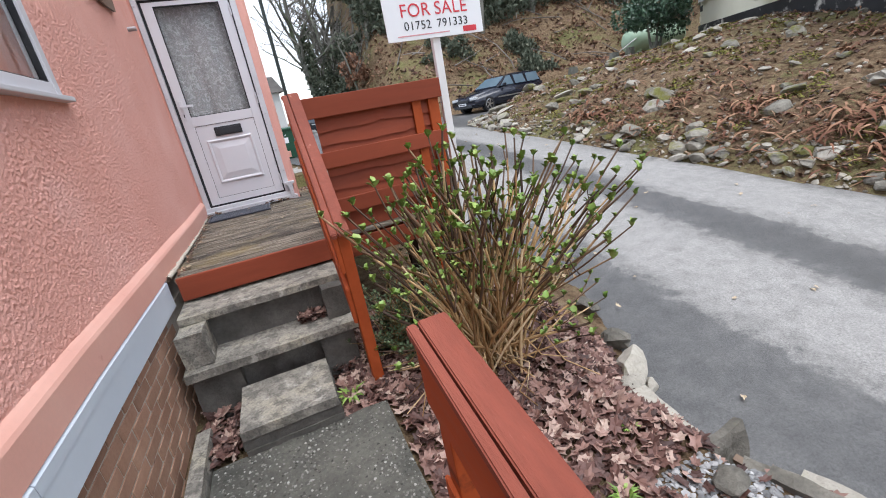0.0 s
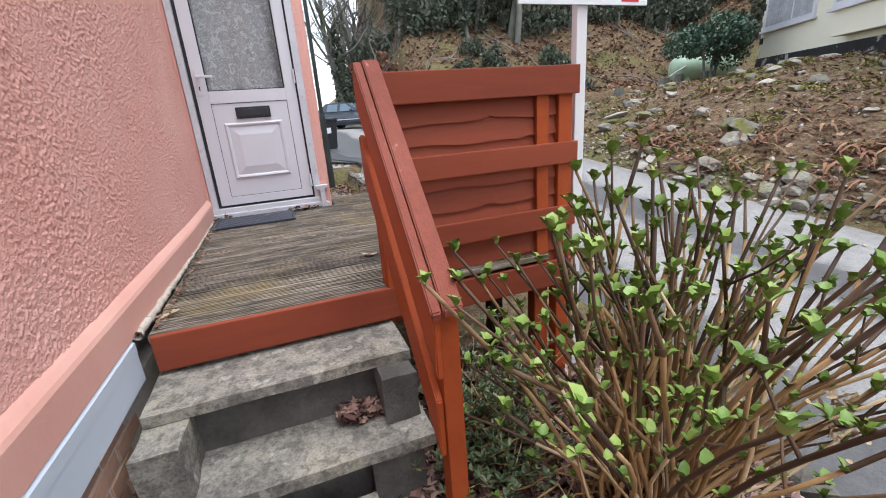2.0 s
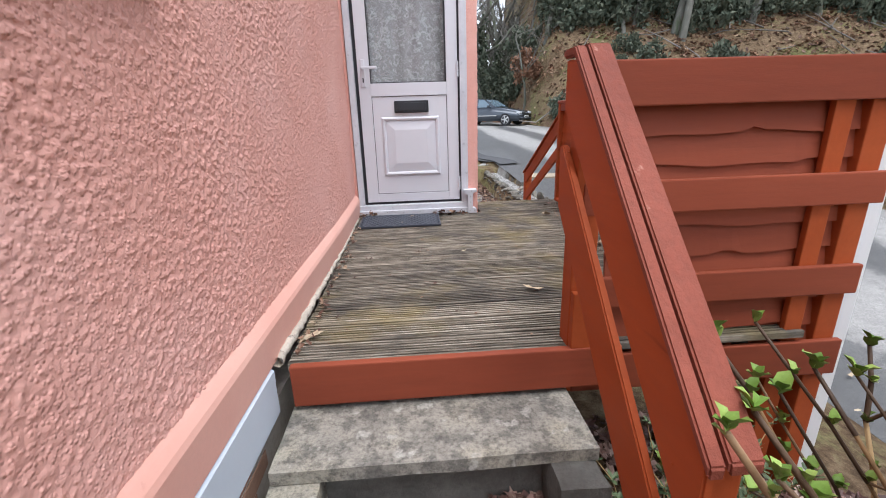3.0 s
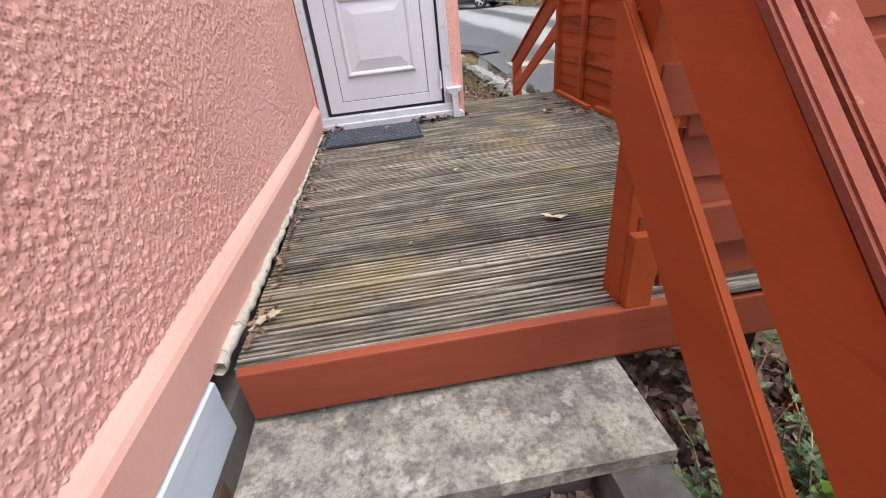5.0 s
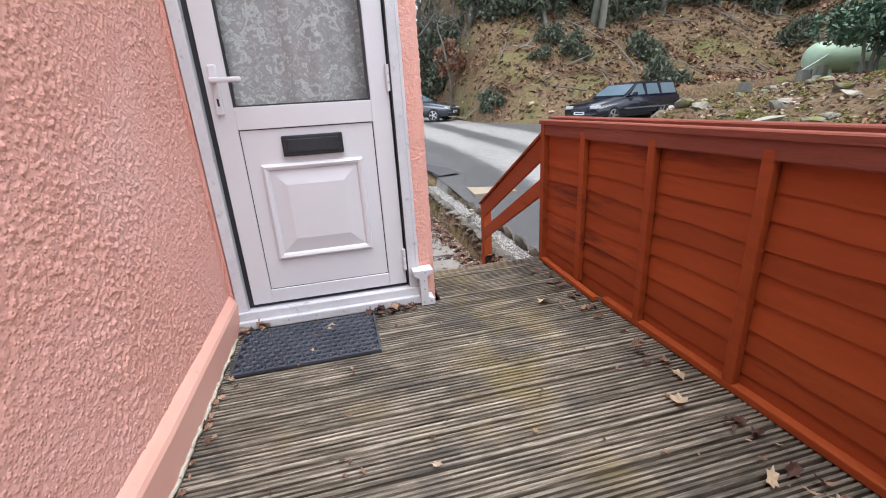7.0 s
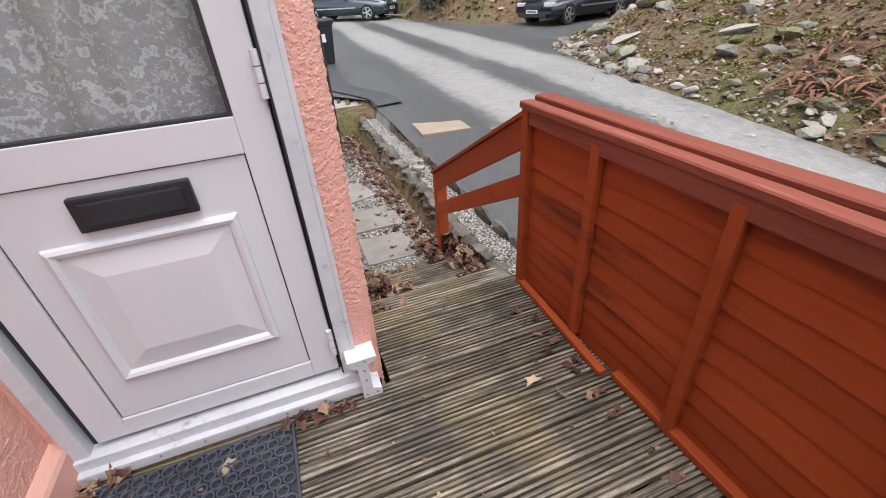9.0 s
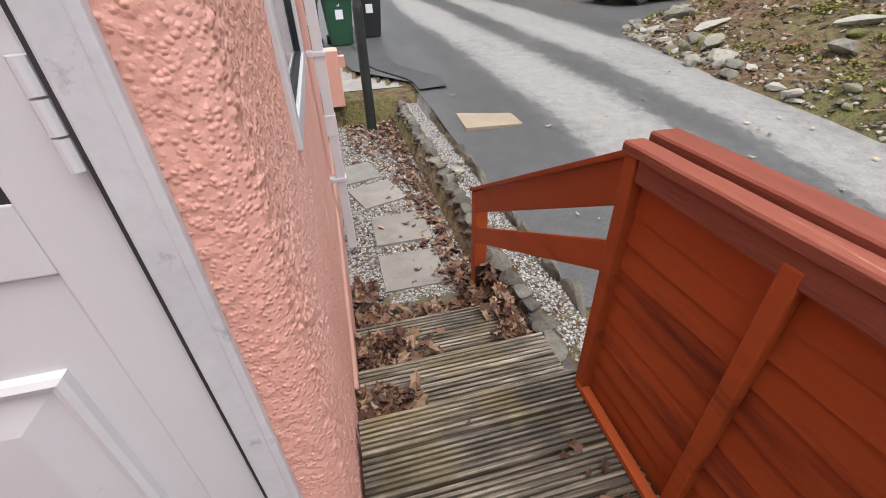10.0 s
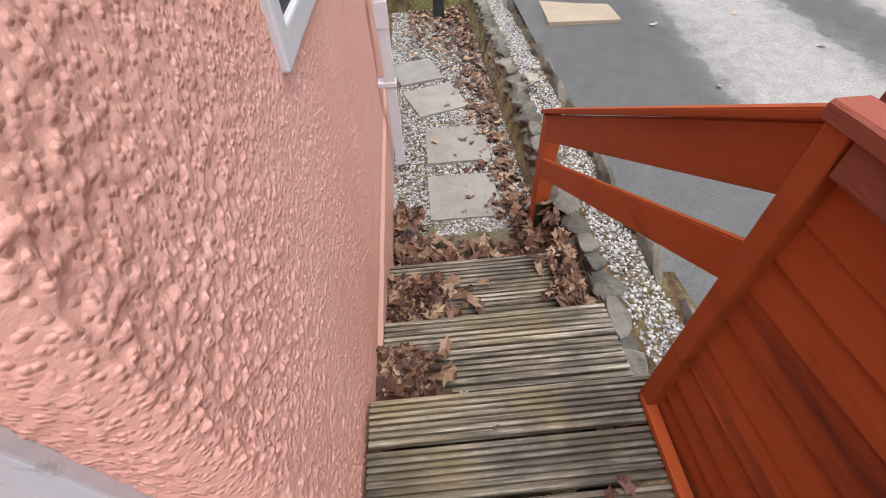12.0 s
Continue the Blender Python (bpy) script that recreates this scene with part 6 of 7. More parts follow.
obj("tarmac_patch", grid_mesh("tarmac_patch", np.linspace(0, 1, 5), steps_to(11.5, 17.5, 0.2), lambda u, v: (near_edge(v) + 0.02 + 0.42 * u + np.interp(v, [11.5, 12, 13, 17.5], [0, 0, 0.3, 0.7]), v, road_z(v) + 0.03 + 0.02 * u), NEW_TARMAC),
    label="dark strip of newer tarmac along the lane edge", category="road", kind="structure")


# ---- for-sale sign ----
def sale_sign():
    s = thing("sale_sign", "white for-sale board with red and black print on a post", "sign", (0, 3.50, 0), 0)
    part("post", box_bm((1.80, 0.015, -0.75), (1.862, 0.06, 2.30), 0.004), POST_WHITE, s, "white painted timber post")
    bd = part("board", box_bm((1.452, -0.004, 1.648), (2.225, 0.006, 2.45), 0.002), SIGN_WHITE, s)
    for word, x in (("FOR", 1.690), ("SALE", 1.975)):
        lettering(word, 0.122, 0.001, SIGN_RED, bd, pose(x, -0.006, 1.80, 90, 0, 0), "word", 1.05)
    for word, x in (("01752", 1.695), ("791333", 1.975)):
        lettering(word, 0.080, 0.001, SIGN_BLACK, bd, pose(x, -0.006, 1.715, 90, 0, 0), "digits", 1.08)
    def oval(a, b_, y, mat, nm):
        bm = bmesh.new()
        prism(bm, [(1.84 + a * math.cos(t), 2.135 + b_ * math.sin(t)) for t in np.linspace(0, 2 * np.pi, 48, endpoint=False)], "y", y, y + 0.003)
        part(nm, bm, mat, bd)
    oval(0.455, 0.225, -0.008, SIGN_RED, "logo_rim")
    oval(0.440, 0.212, -0.011, SIGN_WHITE, "logo_ring")
    oval(0.425, 0.199, -0.014, SIGN_RED, "logo_field")
    part("print_line", box_bm((1.53, -0.006, 1.674), (1.94, -0.003, 1.682), 0), SIGN_PALE, bd)
    part("print_mark", box_bm((2.055, -0.006, 1.664), (2.165, -0.003, 1.703), 0), SIGN_RED, bd)
    part("print_bar", box_bm((1.66, -0.0175, 2.05), (2.02, -0.013, 2.066), 0), SIGN_WHITE, bd)


sale_sign()


# ---- bricks of the plinth ----
brick = bmesh.new()
add_box(brick, (-0.006, 0, 0), (0.008, 0.213, 0.064), 0.003)
bme = bpy.data.meshes.new("brick")
brick.to_mesh(bme)
brick.free()
bme.materials.append(BRICK)
for row in range(10):
    z = 0.165 - row * 0.075
    y = 0.3 - (0.112 if row % 2 else 0)
    while y < 3.2:
        obj("brick", bme, plinth, Matrix.Translation((WALL_X - 0.006 + float(wall_dx(y + 0.1)), y, z)))
        y += 0.224


# ---- far bank: rocks, bracken, moss ----
r = random.Random(55)
bank_meshes = [rock_mesh("bank_rock", r, BANK_STONE, r.uniform(1.1, 1.5), r.uniform(0.9, 1.2), r.uniform(0.4, 0.7), 6, 2) for _ in range(8)]
pale_meshes = [rock_mesh("bank_rock", r, PALE_STONE, r.uniform(1.1, 1.5), r.uniform(0.9, 1.2), r.uniform(0.35, 0.6), 6, 2) for _ in range(5)]
bank_rocks = thing("bank_rocks", "mossy and pale rocks strewn over the roadside bank", "rocks", (0, 0, 0))


def on_bank(d, y):
    x = float(far_edge(y)) + d
    return x, y, ground_at(x, y)


for k in range(300):
    y = r.uniform(-2.5, 15.2)
    d = abs(r.gauss(0, 0.3)) + 0.02 if k < 110 else r.uniform(0.3, 7.5) ** 1.0
    x, y, z = on_bank(d, y)
    s_ = r.uniform(0.14, 0.36) if k < 110 else r.uniform(0.14, 0.62) * (0.7 if d > 3 else 1)
    obj("rock", r.choice(pale_meshes if r.random() < 0.25 else bank_meshes), bank_rocks, pose(x, y, z + s_ * 0.08, r.uniform(-15, 15), r.uniform(-15, 15) - 12, r.uniform(0, 360)) @ Matrix.Diagonal((s_, s_, s_, 1)))
rs = Soup()
cf = [tuple(p.vertices) for p in rock_mesh("chip", random.Random(1), STONE, 1, 1, 0.6, 4, 1).polygons]
cv = [np.array([v.co for v in rock_mesh("chip", r, STONE, 1, 1, 0.6, 4, 1).vertices]) for _ in range(6)]
for k in range(3200):
    y = r.uniform(-3, 15.4)
    x, y, z = on_bank(abs(r.gauss(0, 0.5)) if k < 1300 else r.uniform(0.1, 8), y)
    rs.add(r.choice(cv) @ rotation(r, 0.6).T * r.uniform(0.03, 0.13) + (x, y, z + 0.01), cf)
obj("rubble", rs.mesh("rubble", island_surface("bank_rubble", [(0.0, (0.10, 0.085, 0.065)), (0.5, (0.26, 0.23, 0.185)), (1.0, (0.50, 0.46, 0.38))], 0.9)), label="small stones and rubble on the bank", category="rubble", kind="stuff")
leaf_litter("dead_leaves", "brown leaf litter over the roadside bank", 5500, lambda r: (lambda y: (float(far_edge(y)) + r.uniform(0.05, 8), y))(r.uniform(-3, 15.3)), 0.10, LEAF_DEAD, 83, heap=0.03, tilt=0.8)


def bracken(name, label, n, area, seed, size=0.5):
    r = random.Random(seed)
    s = Soup()
    for _ in range(n):
        cx, cy = area(r)
        for _ in range(r.randint(12, 26)):
            a, L = r.uniform(0, 6.28), size * r.uniform(0.4, 1.1)
            x, y = cx + r.gauss(0, 0.18), cy + r.gauss(0, 0.18)
            z = ground_at(x, y)
            d = np.array([math.cos(a), math.sin(a)])
            sd = np.array([-d[1], d[0], 0]) * L * r.uniform(0.02, 0.07)
            p = [np.array([x + d[0] * L * f, y + d[1] * L * f, z + L * (0.75 * f - 0.85 * f * f) + 0.02]) for f in (0, 0.35, 0.7, 1.0)]
            s.add([p[0], p[1] + sd, p[2] + sd * 0.8, p[3], p[2] - sd * 0.8, p[1] - sd], [(0, 1, 5), (1, 2, 4, 5), (2, 3, 4)])
    return obj(name, s.mesh(name, BRACKEN), label=label, category="bracken", kind="stuff")


bracken("dead_bracken", "rust-brown collapsed bracken on the bank", 100, lambda r: (lambda y: (float(far_edge(y)) + 0.35 + abs(r.gauss(0, 1.0)), y))(r.uniform(-2.5, 9.0)), 91)
bracken("dead_bracken", "brown bracken scattered up the bank", 70, lambda r: (lambda y: (float(far_edge(y)) + r.uniform(1, 7), y))(r.uniform(-2.5, 15)), 92, 0.35)
bracken("dead_bracken", "brown undergrowth on the wooded slope", 420, lambda r: (lambda x: (x, float(hill_foot(x)) + r.uniform(0.5, 14)))(r.uniform(4, 34)), 93, 0.7)
ms = Soup()
for k in range(300):
    cx, cy, cz = on_bank(r.uniform(0.3, 8.5), r.uniform(-3, 15.3))
    R = r.uniform(0.08, 0.3)
    for _ in range(int(60 * R / 0.2)):
        a, q = r.uniform(0, 6.28), R * math.sqrt(r.random())
        x, y = cx + q * math.cos(a), cy + q * math.sin(a)
        leaf_piece(ms, r, np.array([x, y, ground_at(x, y) + 0.02 + 0.04 * (1 - q / R)]), 0.055, 0.6, lobes=False)
obj("moss", ms.mesh("moss", MOSS), label="yellow-green moss cushions on the bank", category="moss", kind="stuff")


# ---- shrubs ----
def leaf_cloud(n, radii, size, seed, hollow=0.45, bumps=7, mat=EVERGREEN, name="crown"):
    """An uneven crown of small leaves gathered in clumps, with gaps."""
    r = random.Random(seed)
    s = Soup()
    cl = []
    for _ in range(bumps):
        v = np.array([r.gauss(0, 1), r.gauss(0, 1), r.gauss(0, 0.8)])
        v /= np.linalg.norm(v)
        cl.append((v * r.uniform(0.35, 0.75), r.uniform(0.3, 0.55)))
    for _ in range(n):
        c, q = r.choice(cl)
        v = np.array([r.gauss(0, 1), r.gauss(0, 1), r.gauss(0, 1)])
        v = c + v / np.linalg.norm(v) * q * (hollow + (1 - hollow) * r.random() ** 0.4)
        a = size * r.uniform(0.6, 1.4)
        P = np.array([(0, 0, 0), (0.4, 0.28, 0.06), (1, 0, -0.05), (0.4, -0.28, 0.06)]) * a
        s.add(P @ rotation(r, 1.3).T + v * np.array(radii), [(0, 1, 2), (0, 2, 3)])
    return s.mesh(name, mat)


def evergreen(x, y, z):
    b = thing("evergreen_shrub", "rounded glossy dark evergreen shrub on short trunks", "shrub", (x, y, z))
    obj("crown", leaf_cloud(5200, (1.45, 1.35, 1.05), 0.13, 5, 0.6, 14), b, pose(0, 0, 1.35))
    s = Soup()
    for dx in (-0.35, 0.05, 0.3):
        s.tube([(dx * 0.5, 0, -0.1), (dx * 0.8, 0.05, 0.4), (dx * 1.4, 0, 1.2)], [0.06, 0.05, 0.03], 7)
    obj("trunk", s.mesh("trunk", BARK), b)


evergreen(14.9, 13.2, ground_at(14.9, 13.2) - 0.1)


# ---- gas tank ----
def tank():
    t = thing("gas_tank", "pale green horizontal gas tank on feet", "tank", (15.75, 15.7, 1.58), -14)
    bm = bmesh.new()
    prof = [(0.0, 0.0), (0.06, 0.24), (0.16, 0.40), (0.32, 0.49), (0.5, 0.5), (2.3, 0.5), (2.5, 0.49), (2.66, 0.40), (2.76, 0.24), (2.82, 0.0)]
    rings = []
    for x, q in prof:
        rings.append([bm.verts.new((x, q * math.cos(a), 0.55 + q * math.sin(a))) for a in np.linspace(0, 2 * np.pi, 28, endpoint=False)] if q else [bm.verts.new((x, 0, 0.55))])
    for a, b in zip(rings[:-1], rings[1:]):
        for i in range(28):
            if len(a) == 1:
                bm.faces.new((a[0], b[(i + 1) % 28], b[i]))
            elif len(b) == 1:
                bm.faces.new((a[i], a[(i + 1) % 28], b[0]))
            else:
                bm.faces.new((a[i], a[(i + 1) % 28], b[(i + 1) % 28], b[i]))
    bmesh.ops.recalc_face_normals(bm, faces=bm.faces)
    part("shell", bm, TANK_GREEN, t, smooth=True)
    for x in (0.5, 2.2):
        part("foot", box_bm((x, -0.35, -0.35), (x + 0.16, 0.35, 0.2), 0.02), TANK_GREEN, t)
    part("valve_cover", box_bm((1.0, -0.12, 1.04), (1.25, 0.12, 1.13), 0.02), SIGN_WHITE, t)
    bm = bmesh.new()
    add_tube(bm, (-0.9, -0.9, 0.1), (0.3, -0.5, 0.62), 0.02)
    part("prop_pole", bm, METAL_GREY, t)


tank()
r = random.Random(77)
for x, y, h, q in ((13.6, 14.0, 0.42, 0.17), (15.0, 14.6, 0.4, 0.16), (15.6, 13.9, 0.35, 0.2), (11.8, 14.2, 0.3, 0.16)):
    st = thing("tree_stump", "sawn tree stump on the bank top", "stump", (x, y, ground_at(x, y) - 0.05), 0, "stumps")
    bm = bmesh.new()
    add_tube(bm, (0, 0, 0), (0.02, 0, h), q * 1.25, q, 12)
    part("stump", bm, BARK, st)
    bm = bmesh.new()
    add_tube(bm, (0.02, 0, h - 0.01), (0.02, 0, h + 0.006), q * 0.9, q * 0.88, 12)
    part("cut_face", bm, LEAF_TAN, st)


# ---- bungalow across the lane ----
def bungalow():
    ang = math.degrees(math.atan2(-(13.0 - 5.0), -(16.9 - 11.98)))
    h = thing("bungalow", "cream rendered bungalow on a black stone plinth", "house", (16.9, 13.0, 0), ang)
    # x runs along the front from the far corner, y goes back into the plot (negative: towards the lane)
    L, D, z0, z1 = 11.0, 7.0, 2.15, 5.3
    bm = bmesh.new()
    add_box(bm, (0, 0, z0), (L, D, z1))
    part("wall", bm, CREAM, h)
    bm = bmesh.new()
    prism(bm, [(0.0, 0.0), (L, 0.0), (L, 0.12), (0.0, 0.12)], "z", 0.8, 1.0)
    add_box(bm, (-0.03, -0.05, 0.6), (L, 0.2, z0))
    part("plinth", bm, BLACK_PAINT, h, "black plinth with flaking pale patches")
    bm = bmesh.new()
    prism(bm, [(-0.5, z1 - 0.05), (-0.5, z1 + 0.1), (D / 2, z1 + 2.2), (D + 0.5, z1 + 0.1), (D + 0.5, z1 - 0.05)], "x", -0.35, L + 0.3)
    part("roof", bm, ROOF_TILE, h)
    part("gutter", box_bm((-0.35, -0.56, z1 - 0.06), (L + 0.3, -0.46, z1 + 0.06), 0.02), BLACK_PLASTIC, h)
    def window(x0, x1, za, zb, splits, bay):
        w = part("window", box_bm((x0, -bay - 0.06, za), (x1, 0.05, zb), 0.01), UPVC, h)
        cuts = [x0 + 0.09, *splits, x1 - 0.09]
        for a, b in zip(cuts[:-1], cuts[1:]):
            part("pane", box_bm((a + 0.05, -bay - 0.068, za + 0.12), (b - 0.05, -bay - 0.055, zb - 0.1), 0), PALE_CURTAIN, w, "pane with pale net curtain")
        part("sill", box_bm((x0 - 0.08, -bay - 0.14, za - 0.08), (x1 + 0.08, 0.02, za), 0.01), UPVC, w)
    window(0.22, 3.05, 3.02, 4.55, [1.9], 0.0)
    window(4.45, 7.2, 2.98, 4.55, [5.35, 6.3], 0.35)
    part("bay_base", box_bm((4.5, -0.36, 2.3), (7.15, 0.02, 2.9), 0.02), CREAM, h)
    for k in range(8):
        part("corner_stone", box_bm((-0.02, -0.02, z0 + 0.1 + 0.36 * k), (0.12 + 0.08 * (k % 2), 0.1, z0 + 0.3 + 0.36 * k), 0.01), BLACK_PAINT if k % 3 == 1 else CREAM, h)
    part("corner_post", box_bm((L - 1.9, -0.2, 1.4), (L - 1.75, 0, 3.2), 0.02), NAMEPLATE, h, "wooden gate post")


bungalow()
for x, y, s_ in ((13.4, 9.6, 0.8), (13.9, 10.6, 0.7), (12.9, 8.6, 0.6)):
    obj("terrace_rock", r.choice(pale_meshes), None, pose(x, y, ground_at(x, y) + 0.05, 0, 0, 40 * x) @ Matrix.Diagonal((s_, s_ * 0.5, s_ * 0.5, 1)), "pale rock edging the bungalow terrace", "rock", "terrace rocks")


# ---- cars ----
def car(name, label, at, turn, paint, estate):
    """x runs back from the nose, y across; the origin is under the front axle."""
    c = thing(name, label, "car", at, turn)
    L0, L1 = -0.85, 3.75 if estate else 3.45
    W = 0.87
    side = [(L0 + 0.04, 0.30), (L0, 0.45), (L0 + 0.03, 0.62), (L0 + 0.22, 0.74), (0.55, 0.93), (1.0, 0.97), (L1 - 0.05, 0.98), (L1, 0.72), (L1 - 0.02, 0.36), (L1 - 0.2, 0.24), (L0 + 0.25, 0.22)]
    bm = bmesh.new()
    prism(bm, side, "y", -W, W)
    bmesh.ops.bevel(bm, geom=[e for e in bm.edges if abs(abs(e.verts[0].co.y) - W) < 1e-4 and abs(abs(e.verts[1].co.y) - W) < 1e-4], offset=0.09, segments=3, affect="EDGES")
    part("body", bm, paint, c, smooth=True)
    roof_back = L1 - 0.35 if estate else L1 - 0.75
    cab = [(0.55, 0.92), (1.35, 1.38), (1.9, 1.46), (roof_back, 1.43), (L1 - 0.08, 0.96)]
    bm = bmesh.new()
    lo = []
    for s_ in (-1, 1):
        lo.append([bm.verts.new((x, s_ * (W - 0.06 - 0.36 * (z - 0.92)), z)) for x, z in cab])
    for i in range(len(cab) - 1):
        bm.faces.new((lo[0][i], lo[0][i + 1], lo[1][i + 1], lo[1][i]))
    bm.faces.new(lo[0])
    bm.faces.new(lo[1][::-1])
    bm.faces.new((lo[0][0], lo[1][0], lo[1][-1], lo[0][-1]))
    bmesh.ops.recalc_face_normals(bm, faces=bm.faces)
    bmesh.ops.bevel(bm, geom=list(bm.edges), offset=0.03, segments=2, affect="EDGES")
    part("cabin", bm, paint, c)
    def pane(nm, pts, push):
        bm = bmesh.new()
        bm.faces.new([bm.verts.new(p) for p in pts])
        ext = bmesh.ops.extrude_face_region(bm, geom=list(bm.faces))
        bmesh.ops.translate(bm, verts=[g for g in ext["geom"] if isinstance(g, bmesh.types.BMVert)], vec=push)
        bmesh.ops.recalc_face_normals(bm, faces=bm.faces)
        part(nm, bm, CAR_GLASS, c, "tinted glass")
    def wy(z, s_):
        return s_ * (W - 0.06 - 0.36 * (z - 0.92) + 0.004)
    cuts = [(0.82, 1.36, 1.72), (1.80, 1.80, 2.55), (2.63, 2.63, roof_back + 0.12)] if estate else [(0.82, 1.36, 1.78), (1.86, 1.86, 2.6)]
    for s_ in (-1, 1):
        for a, b, e in cuts:
            top = 1.37
            pts = [(a + 0.05, wy(0.98, s_), 0.98), (e, wy(0.98, s_), 0.98), (e - 0.06, wy(top, s_), top), (b + 0.05, wy(top, s_), top)]
            pane("side_window", pts, (0, 0.008 * s_, 0))
        bm = bmesh.new()
        add_box(bm, (0.92, min(s_ * 0.86, s_ * 1.0), 0.96), (1.06, max(s_ * 0.86, s_ * 1.0), 1.08), 0.03)
        part("mirror", bm, paint, c)
        bm = bmesh.new()
        add_box(bm, (0.55, min(s_ * 0.86, s_ * 0.885), 0.50), (L1 - 0.75, max(s_ * 0.86, s_ * 0.885), 0.55), 0.006)
        part("side_strip", bm, ALLOY, c)
        bm = bmesh.new()
        add_box(bm, (L0 + 0.05, min(s_ * 0.45, s_ * 0.80), 0.58), (L0 + 0.26, max(s_ * 0.45, s_ * 0.80), 0.70), 0.03)
        part("headlight", bm, LAMP_CLEAR, c)
        for x in (0.0, 2.72):
            bm = bmesh.new()
            add_tube(bm, (x, s_ * 0.68, 0.31), (x, s_ * 0.885, 0.31), 0.315, seg=28)
            wh = part("wheel", bm, TYRE, c)
            bm = bmesh.new()
            add_tube(bm, (x, s_ * 0.87, 0.31), (x, s_ * 0.892, 0.31), 0.06, seg=14)
            for q in range(5):
                a = q * 2 * math.pi / 5 + 0.3
                add_box(bm, (-0.028, -0.006, 0.03), (0.028, 0.006, 0.215), 0.004, Matrix.Translation((x, s_ * 0.888, 0.31)) @ Matrix.Rotation(a, 4, "Y"))
            bmesh.ops.create_cone(bm, cap_ends=False, segments=28, radius1=0.228, radius2=0.205, depth=0.012, matrix=Matrix.Translation((x, s_ * 0.888, 0.31)) @ Matrix.Rotation(radians(90 * -s_), 4, "X"))
            part("rim", bm, ALLOY, wh, "silver alloy rim")
    pane("windscreen", [(0.66, -0.72, 0.995), (0.66, 0.72, 0.995), (1.31, 0.60, 1.365), (1.31, -0.60, 1.365)], (-0.01, 0, 0.012))
    pane("rear_window", [(L1 - 0.13, -0.70, 1.02), (L1 - 0.13, 0.70, 1.02), (roof_back + 0.06, 0.58, 1.38), (roof_back + 0.06, -0.58, 1.38)], (0.012, 0, 0.01))
    part("grille", box_bm((L0 - 0.012, -0.40, 0.50), (L0 + 0.08, 0.40, 0.62), 0.01), BLACK_PLASTIC, c)
    part("lower_grille", box_bm((L0 + 0.0, -0.62, 0.27), (L0 + 0.1, 0.62, 0.37), 0.01), BLACK_PLASTIC, c)
    pl = part("number_plate", box_bm((L0 - 0.022, -0.26, 0.385), (L0 - 0.005, 0.26, 0.49), 0.004), SIGN_WHITE, c)
    part("plate_bar", box_bm((L0 - 0.026, -0.20, 0.42), (L0 - 0.02, 0.20, 0.46), 0), SIGN_BLACK, pl)
    return c


car("car", "dark navy estate car parked behind the bank", (10.05, 18.9, float(road_z(18.6)) + 0.02), 14, CAR_NAVY, True)
car("car", "slate grey hatchback parked below the wooded slope", (5.75, 26.6, float(road_z(26.6)) + 0.035), 142, CAR_GREY, False)


# ---- woods ----
def tree(name, label, seed, height, ivy, leaves, at, scale=1.0, turn=0.0):
    r = random.Random(seed)
    t = thing(name, label, "tree", at, turn)
    trunk, twigs = Soup(), Soup()
    def limb(p, d, length, rad, depth, soup):
        n = 5 if depth < 2 else 4
        pts = [np.array(p)]
        d = np.array(d) / np.linalg.norm(d)
        for i in range(n):
            d = d + np.array([r.gauss(0, 0.16), r.gauss(0, 0.16), r.gauss(0.03, 0.10)])
            d /= np.linalg.norm(d)
            pts.append(pts[-1] + d * length / n)
        soup.tube(pts, np.linspace(rad, rad * 0.45, n + 1), 7 if depth == 0 else (5 if depth == 1 else 3))
        if depth < 3:
            for q in range((8, 6, 5)[depth]):
                f = r.uniform(0.3 if depth == 0 else 0.15, 1.0)
                i = min(int(f * n), n - 1)
                base = pts[i] + (pts[i + 1] - pts[i]) * (f * n - i)
                a = r.uniform(0, 6.28)
                nd = d * 0.45 + np.array([math.cos(a), math.sin(a), r.uniform(-0.1, 0.7)]) * 0.8
                limb(base, nd, length * r.uniform(0.32, 0.6), rad * (1 - 0.5 * f) * 0.5, depth + 1, trunk if depth == 0 else twigs)
    lean = np.array([r.gauss(0, 0.16), r.gauss(-0.08, 0.12), 1.0])
    limb((0, 0, -0.3), lean, height, height * 0.020, 0, trunk)
    obj("trunk", trunk.mesh("trunk", BARK, True), t)
    obj("twig_crown", twigs.mesh("twig_crown", TWIG), t, label="bare grey twigs", kind="stuff")
    if ivy:
        obj("ivy", leaf_cloud(900, (0.5, 0.5, height * 0.36), 0.30, seed + 5, 0.5, 9, WOOD_SHRUB, "ivy"), t, pose(lean[0] * height * 0.3, lean[1] * height * 0.3, height * 0.33), "dark ivy on the trunk", kind="stuff")
    if leaves:
        obj("leaves", leaf_cloud(1300, (height * 0.22, height * 0.22, height * 0.22), 0.2, seed + 9, 0.3, 9, OAK_BROWN, "leaves"), t, pose(0, 0, height * 0.55), "clinging brown leaves", kind="stuff")
    return t


r = random.Random(123)
kinds = [tree("tree", "bare grey woodland tree on the slope", 200 + k, (9, 11, 8, 12, 7)[k], k in (0, 1, 3, 4), False, (9.0 + 2.2 * k, float(hill_foot(9.0 + 2.2 * k)) + 9 + k % 2 * 2, 0)) for k in range(5)]
for o in kinds:
    o.location.z = ground_at(o.location.x, o.location.y)
    tagged(o, group="woodland trees")
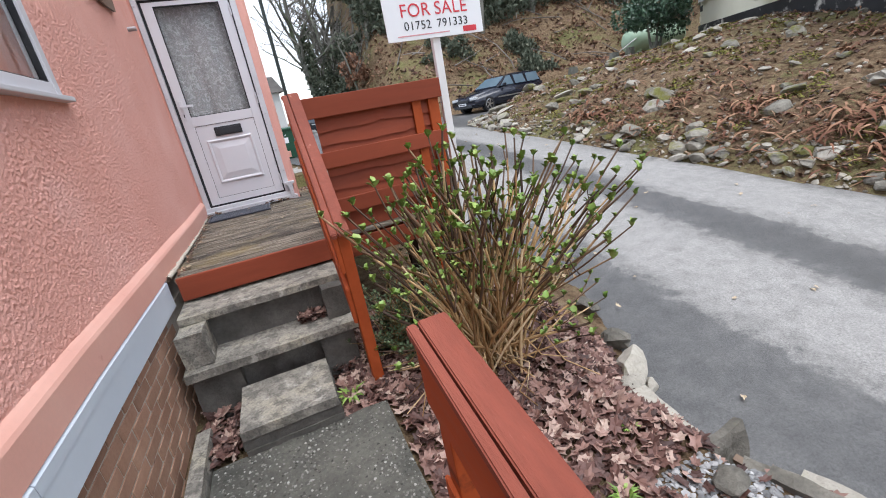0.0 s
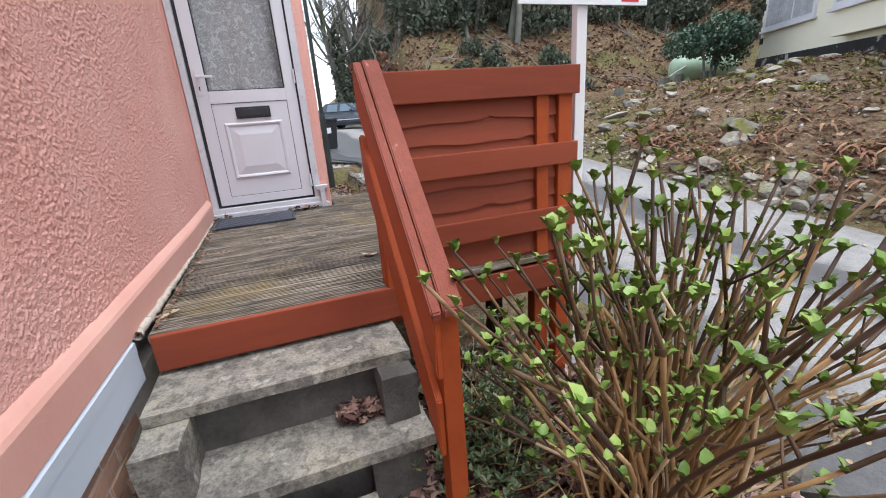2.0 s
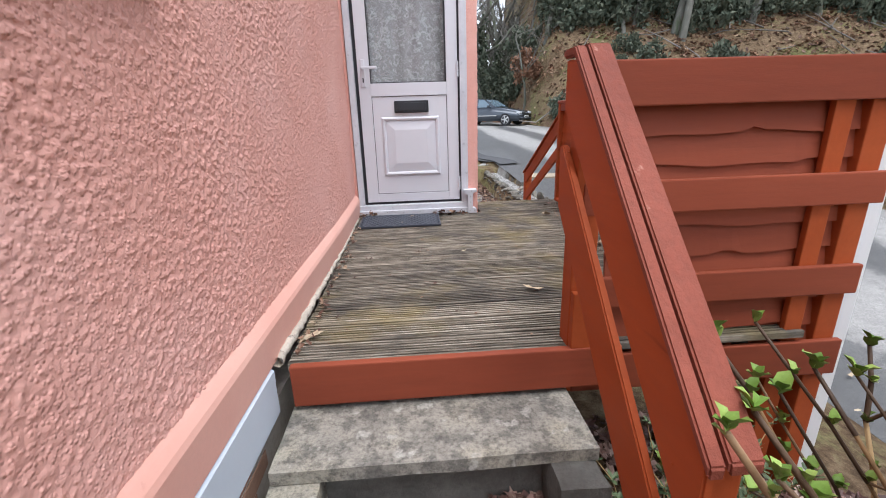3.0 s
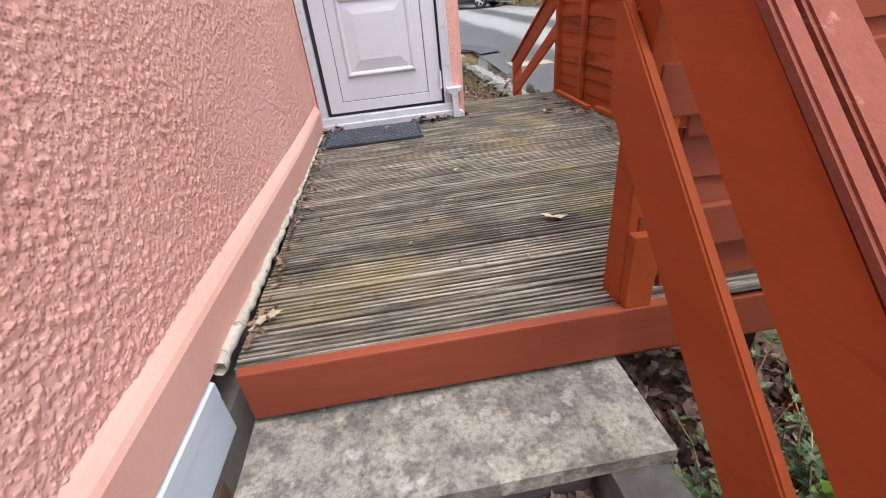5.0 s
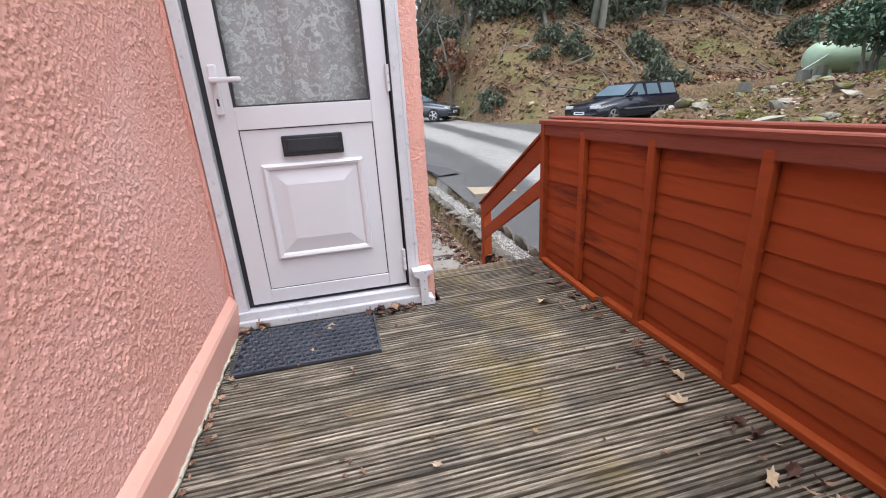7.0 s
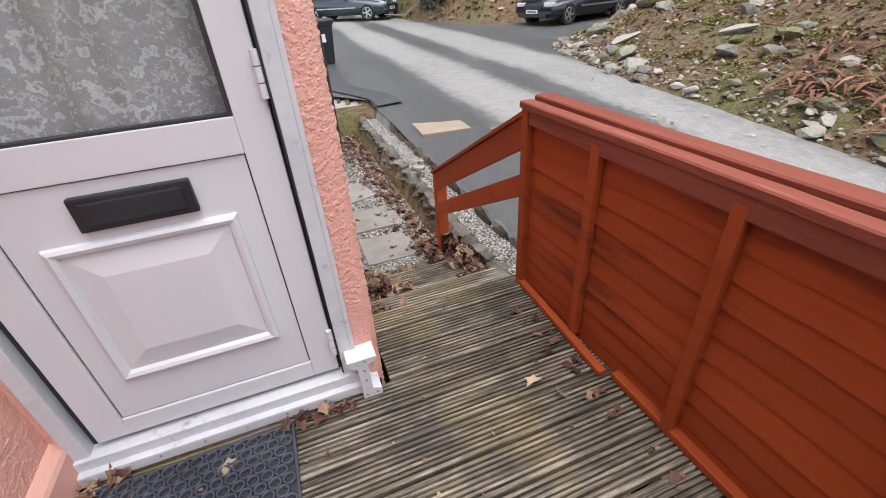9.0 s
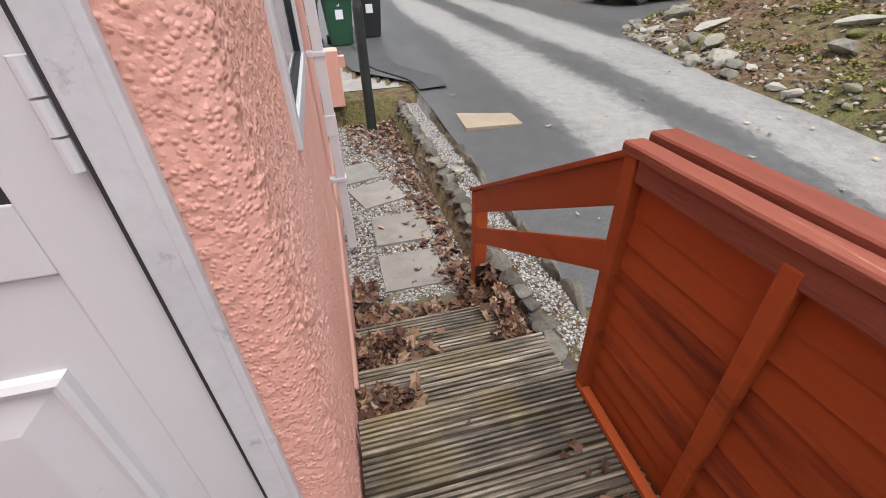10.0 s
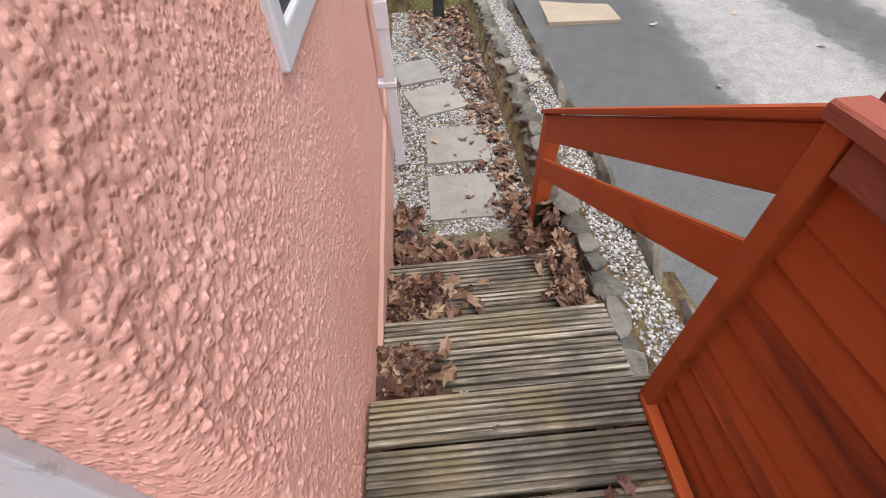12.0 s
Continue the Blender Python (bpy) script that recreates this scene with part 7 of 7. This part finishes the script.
for k in range(74):
    x = r.uniform(6.5, 42)
    back = r.uniform(6.5, 24) if x > 7 else r.uniform(1.0, 18)
    y = float(hill_foot(x)) + back
    s_ = r.uniform(0.7, 1.15)
    q = copy_thing(kinds[k % 5], pose(x, y, ground_at(x, y), 0, 0, r.uniform(0, 360)))
    q.scale = (s_, s_, s_)
for k in range(10):
    x, y = r.uniform(22, 34), r.uniform(2, 20)
    q = copy_thing(kinds[k % 5], pose(x, y, ground_at(x, y), 0, 0, r.uniform(0, 360)))
tree("tree", "small oak holding its brown winter leaves", 300, 4.2, False, True, (6.9, 28.5, ground_at(6.9, 28.5)))
tree("tree", "tall bare tree leaning over the lane", 301, 11.5, True, False, (5.7, 32.5, ground_at(5.7, 32.5)))
tree("tree", "slender bare tree by the lane bend", 303, 9.5, False, False, (4.2, 37.5, ground_at(4.2, 37.5)))
shrubs = [obj("undergrowth", leaf_cloud(1500, (1.5, 1.4, 1.1), 0.24, 400 + k, 0.25, 8, WOOD_SHRUB, "undergrowth"), None, None, "dull green winter undergrowth on the slope", "undergrowth", "undergrowth", "stuff") for k in range(3)]
spots = []
for k in range(190):
    x = r.uniform(7, 44)
    back = r.uniform(7.5, 26) if r.random() < 0.93 else r.uniform(1.0, 7)
    spots.append((x, float(hill_foot(x)) + back, r.uniform(0.6, 1.5) * (0.55 if back < 7 else 1.0)))
for k, (x, y, s_) in enumerate(spots):
    o = shrubs[k] if k < 3 else copy_thing(shrubs[k % 3], Matrix.Identity(4))
    o.matrix_basis = pose(x, y, ground_at(x, y) + 0.4 * s_, 0, 0, r.uniform(0, 360)) @ Matrix.Diagonal((s_, s_, s_ * r.uniform(0.8, 1.5), 1))
leaf_litter("dead_leaves", "brown leaf litter on the wooded slope", 6000, lambda r: (lambda x: (x, float(hill_foot(x)) + r.uniform(0, 13)))(r.uniform(4, 34)), 0.24, LEAF_DEAD, 84, heap=0.04, tilt=0.9)
fallen = Soup()
for k in range(60):
    x = r.uniform(6, 30)
    y = float(hill_foot(x)) + r.uniform(1, 13)
    a, L = r.uniform(0, 3.14), r.uniform(0.8, 3.0)
    p = [np.array([x + math.cos(a) * L * f, y + math.sin(a) * L * f, 0]) for f in (0, 0.5, 1)]
    for q in p:
        q[2] = ground_at(q[0], q[1]) + 0.12 + r.uniform(0, 0.25)
    fallen.tube(p, [0.035, 0.03, 0.015], 5)
obj("fallen_branches", fallen.mesh("fallen_branches", TWIG), label="fallen grey branches on the slope", category="branches", kind="stuff")


# ---- far houses beyond the bend ----
def far_house(x, y, z, w, d, h, turn, label):
    b = thing("house", label, "house", (x, y, z), turn, "far houses")
    part("wall", box_bm((-w / 2, -d / 2, -1.5), (w / 2, d / 2, h), 0), LIME_RENDER, b)
    bm = bmesh.new()
    prism(bm, [(-d / 2 - 0.4, h), (0, h + 1.5), (d / 2 + 0.4, h)], "x", -w / 2 - 0.4, w / 2 + 0.4)
    part("roof", bm, ROOF_TILE, b)
    for k in range(int(w // 2.4)):
        wx = -w / 2 + 1.2 + 2.4 * k
        wd = part("window", box_bm((wx - 0.6, -d / 2 - 0.05, 1.0), (wx + 0.6, -d / 2 + 0.02, 2.1), 0.02), UPVC, b)
        part("pane", box_bm((wx - 0.5, -d / 2 - 0.06, 1.1), (wx + 0.5, -d / 2 - 0.045, 2.0), 0), CAR_GLASS, wd)


far_house(-1.5, 41, 0.9, 8, 6, 3.0, 8, "white bungalow beyond the bend of the lane")
far_house(-9, 56, 1.5, 11, 7, 4.0, -5, "pale house further down the lane")
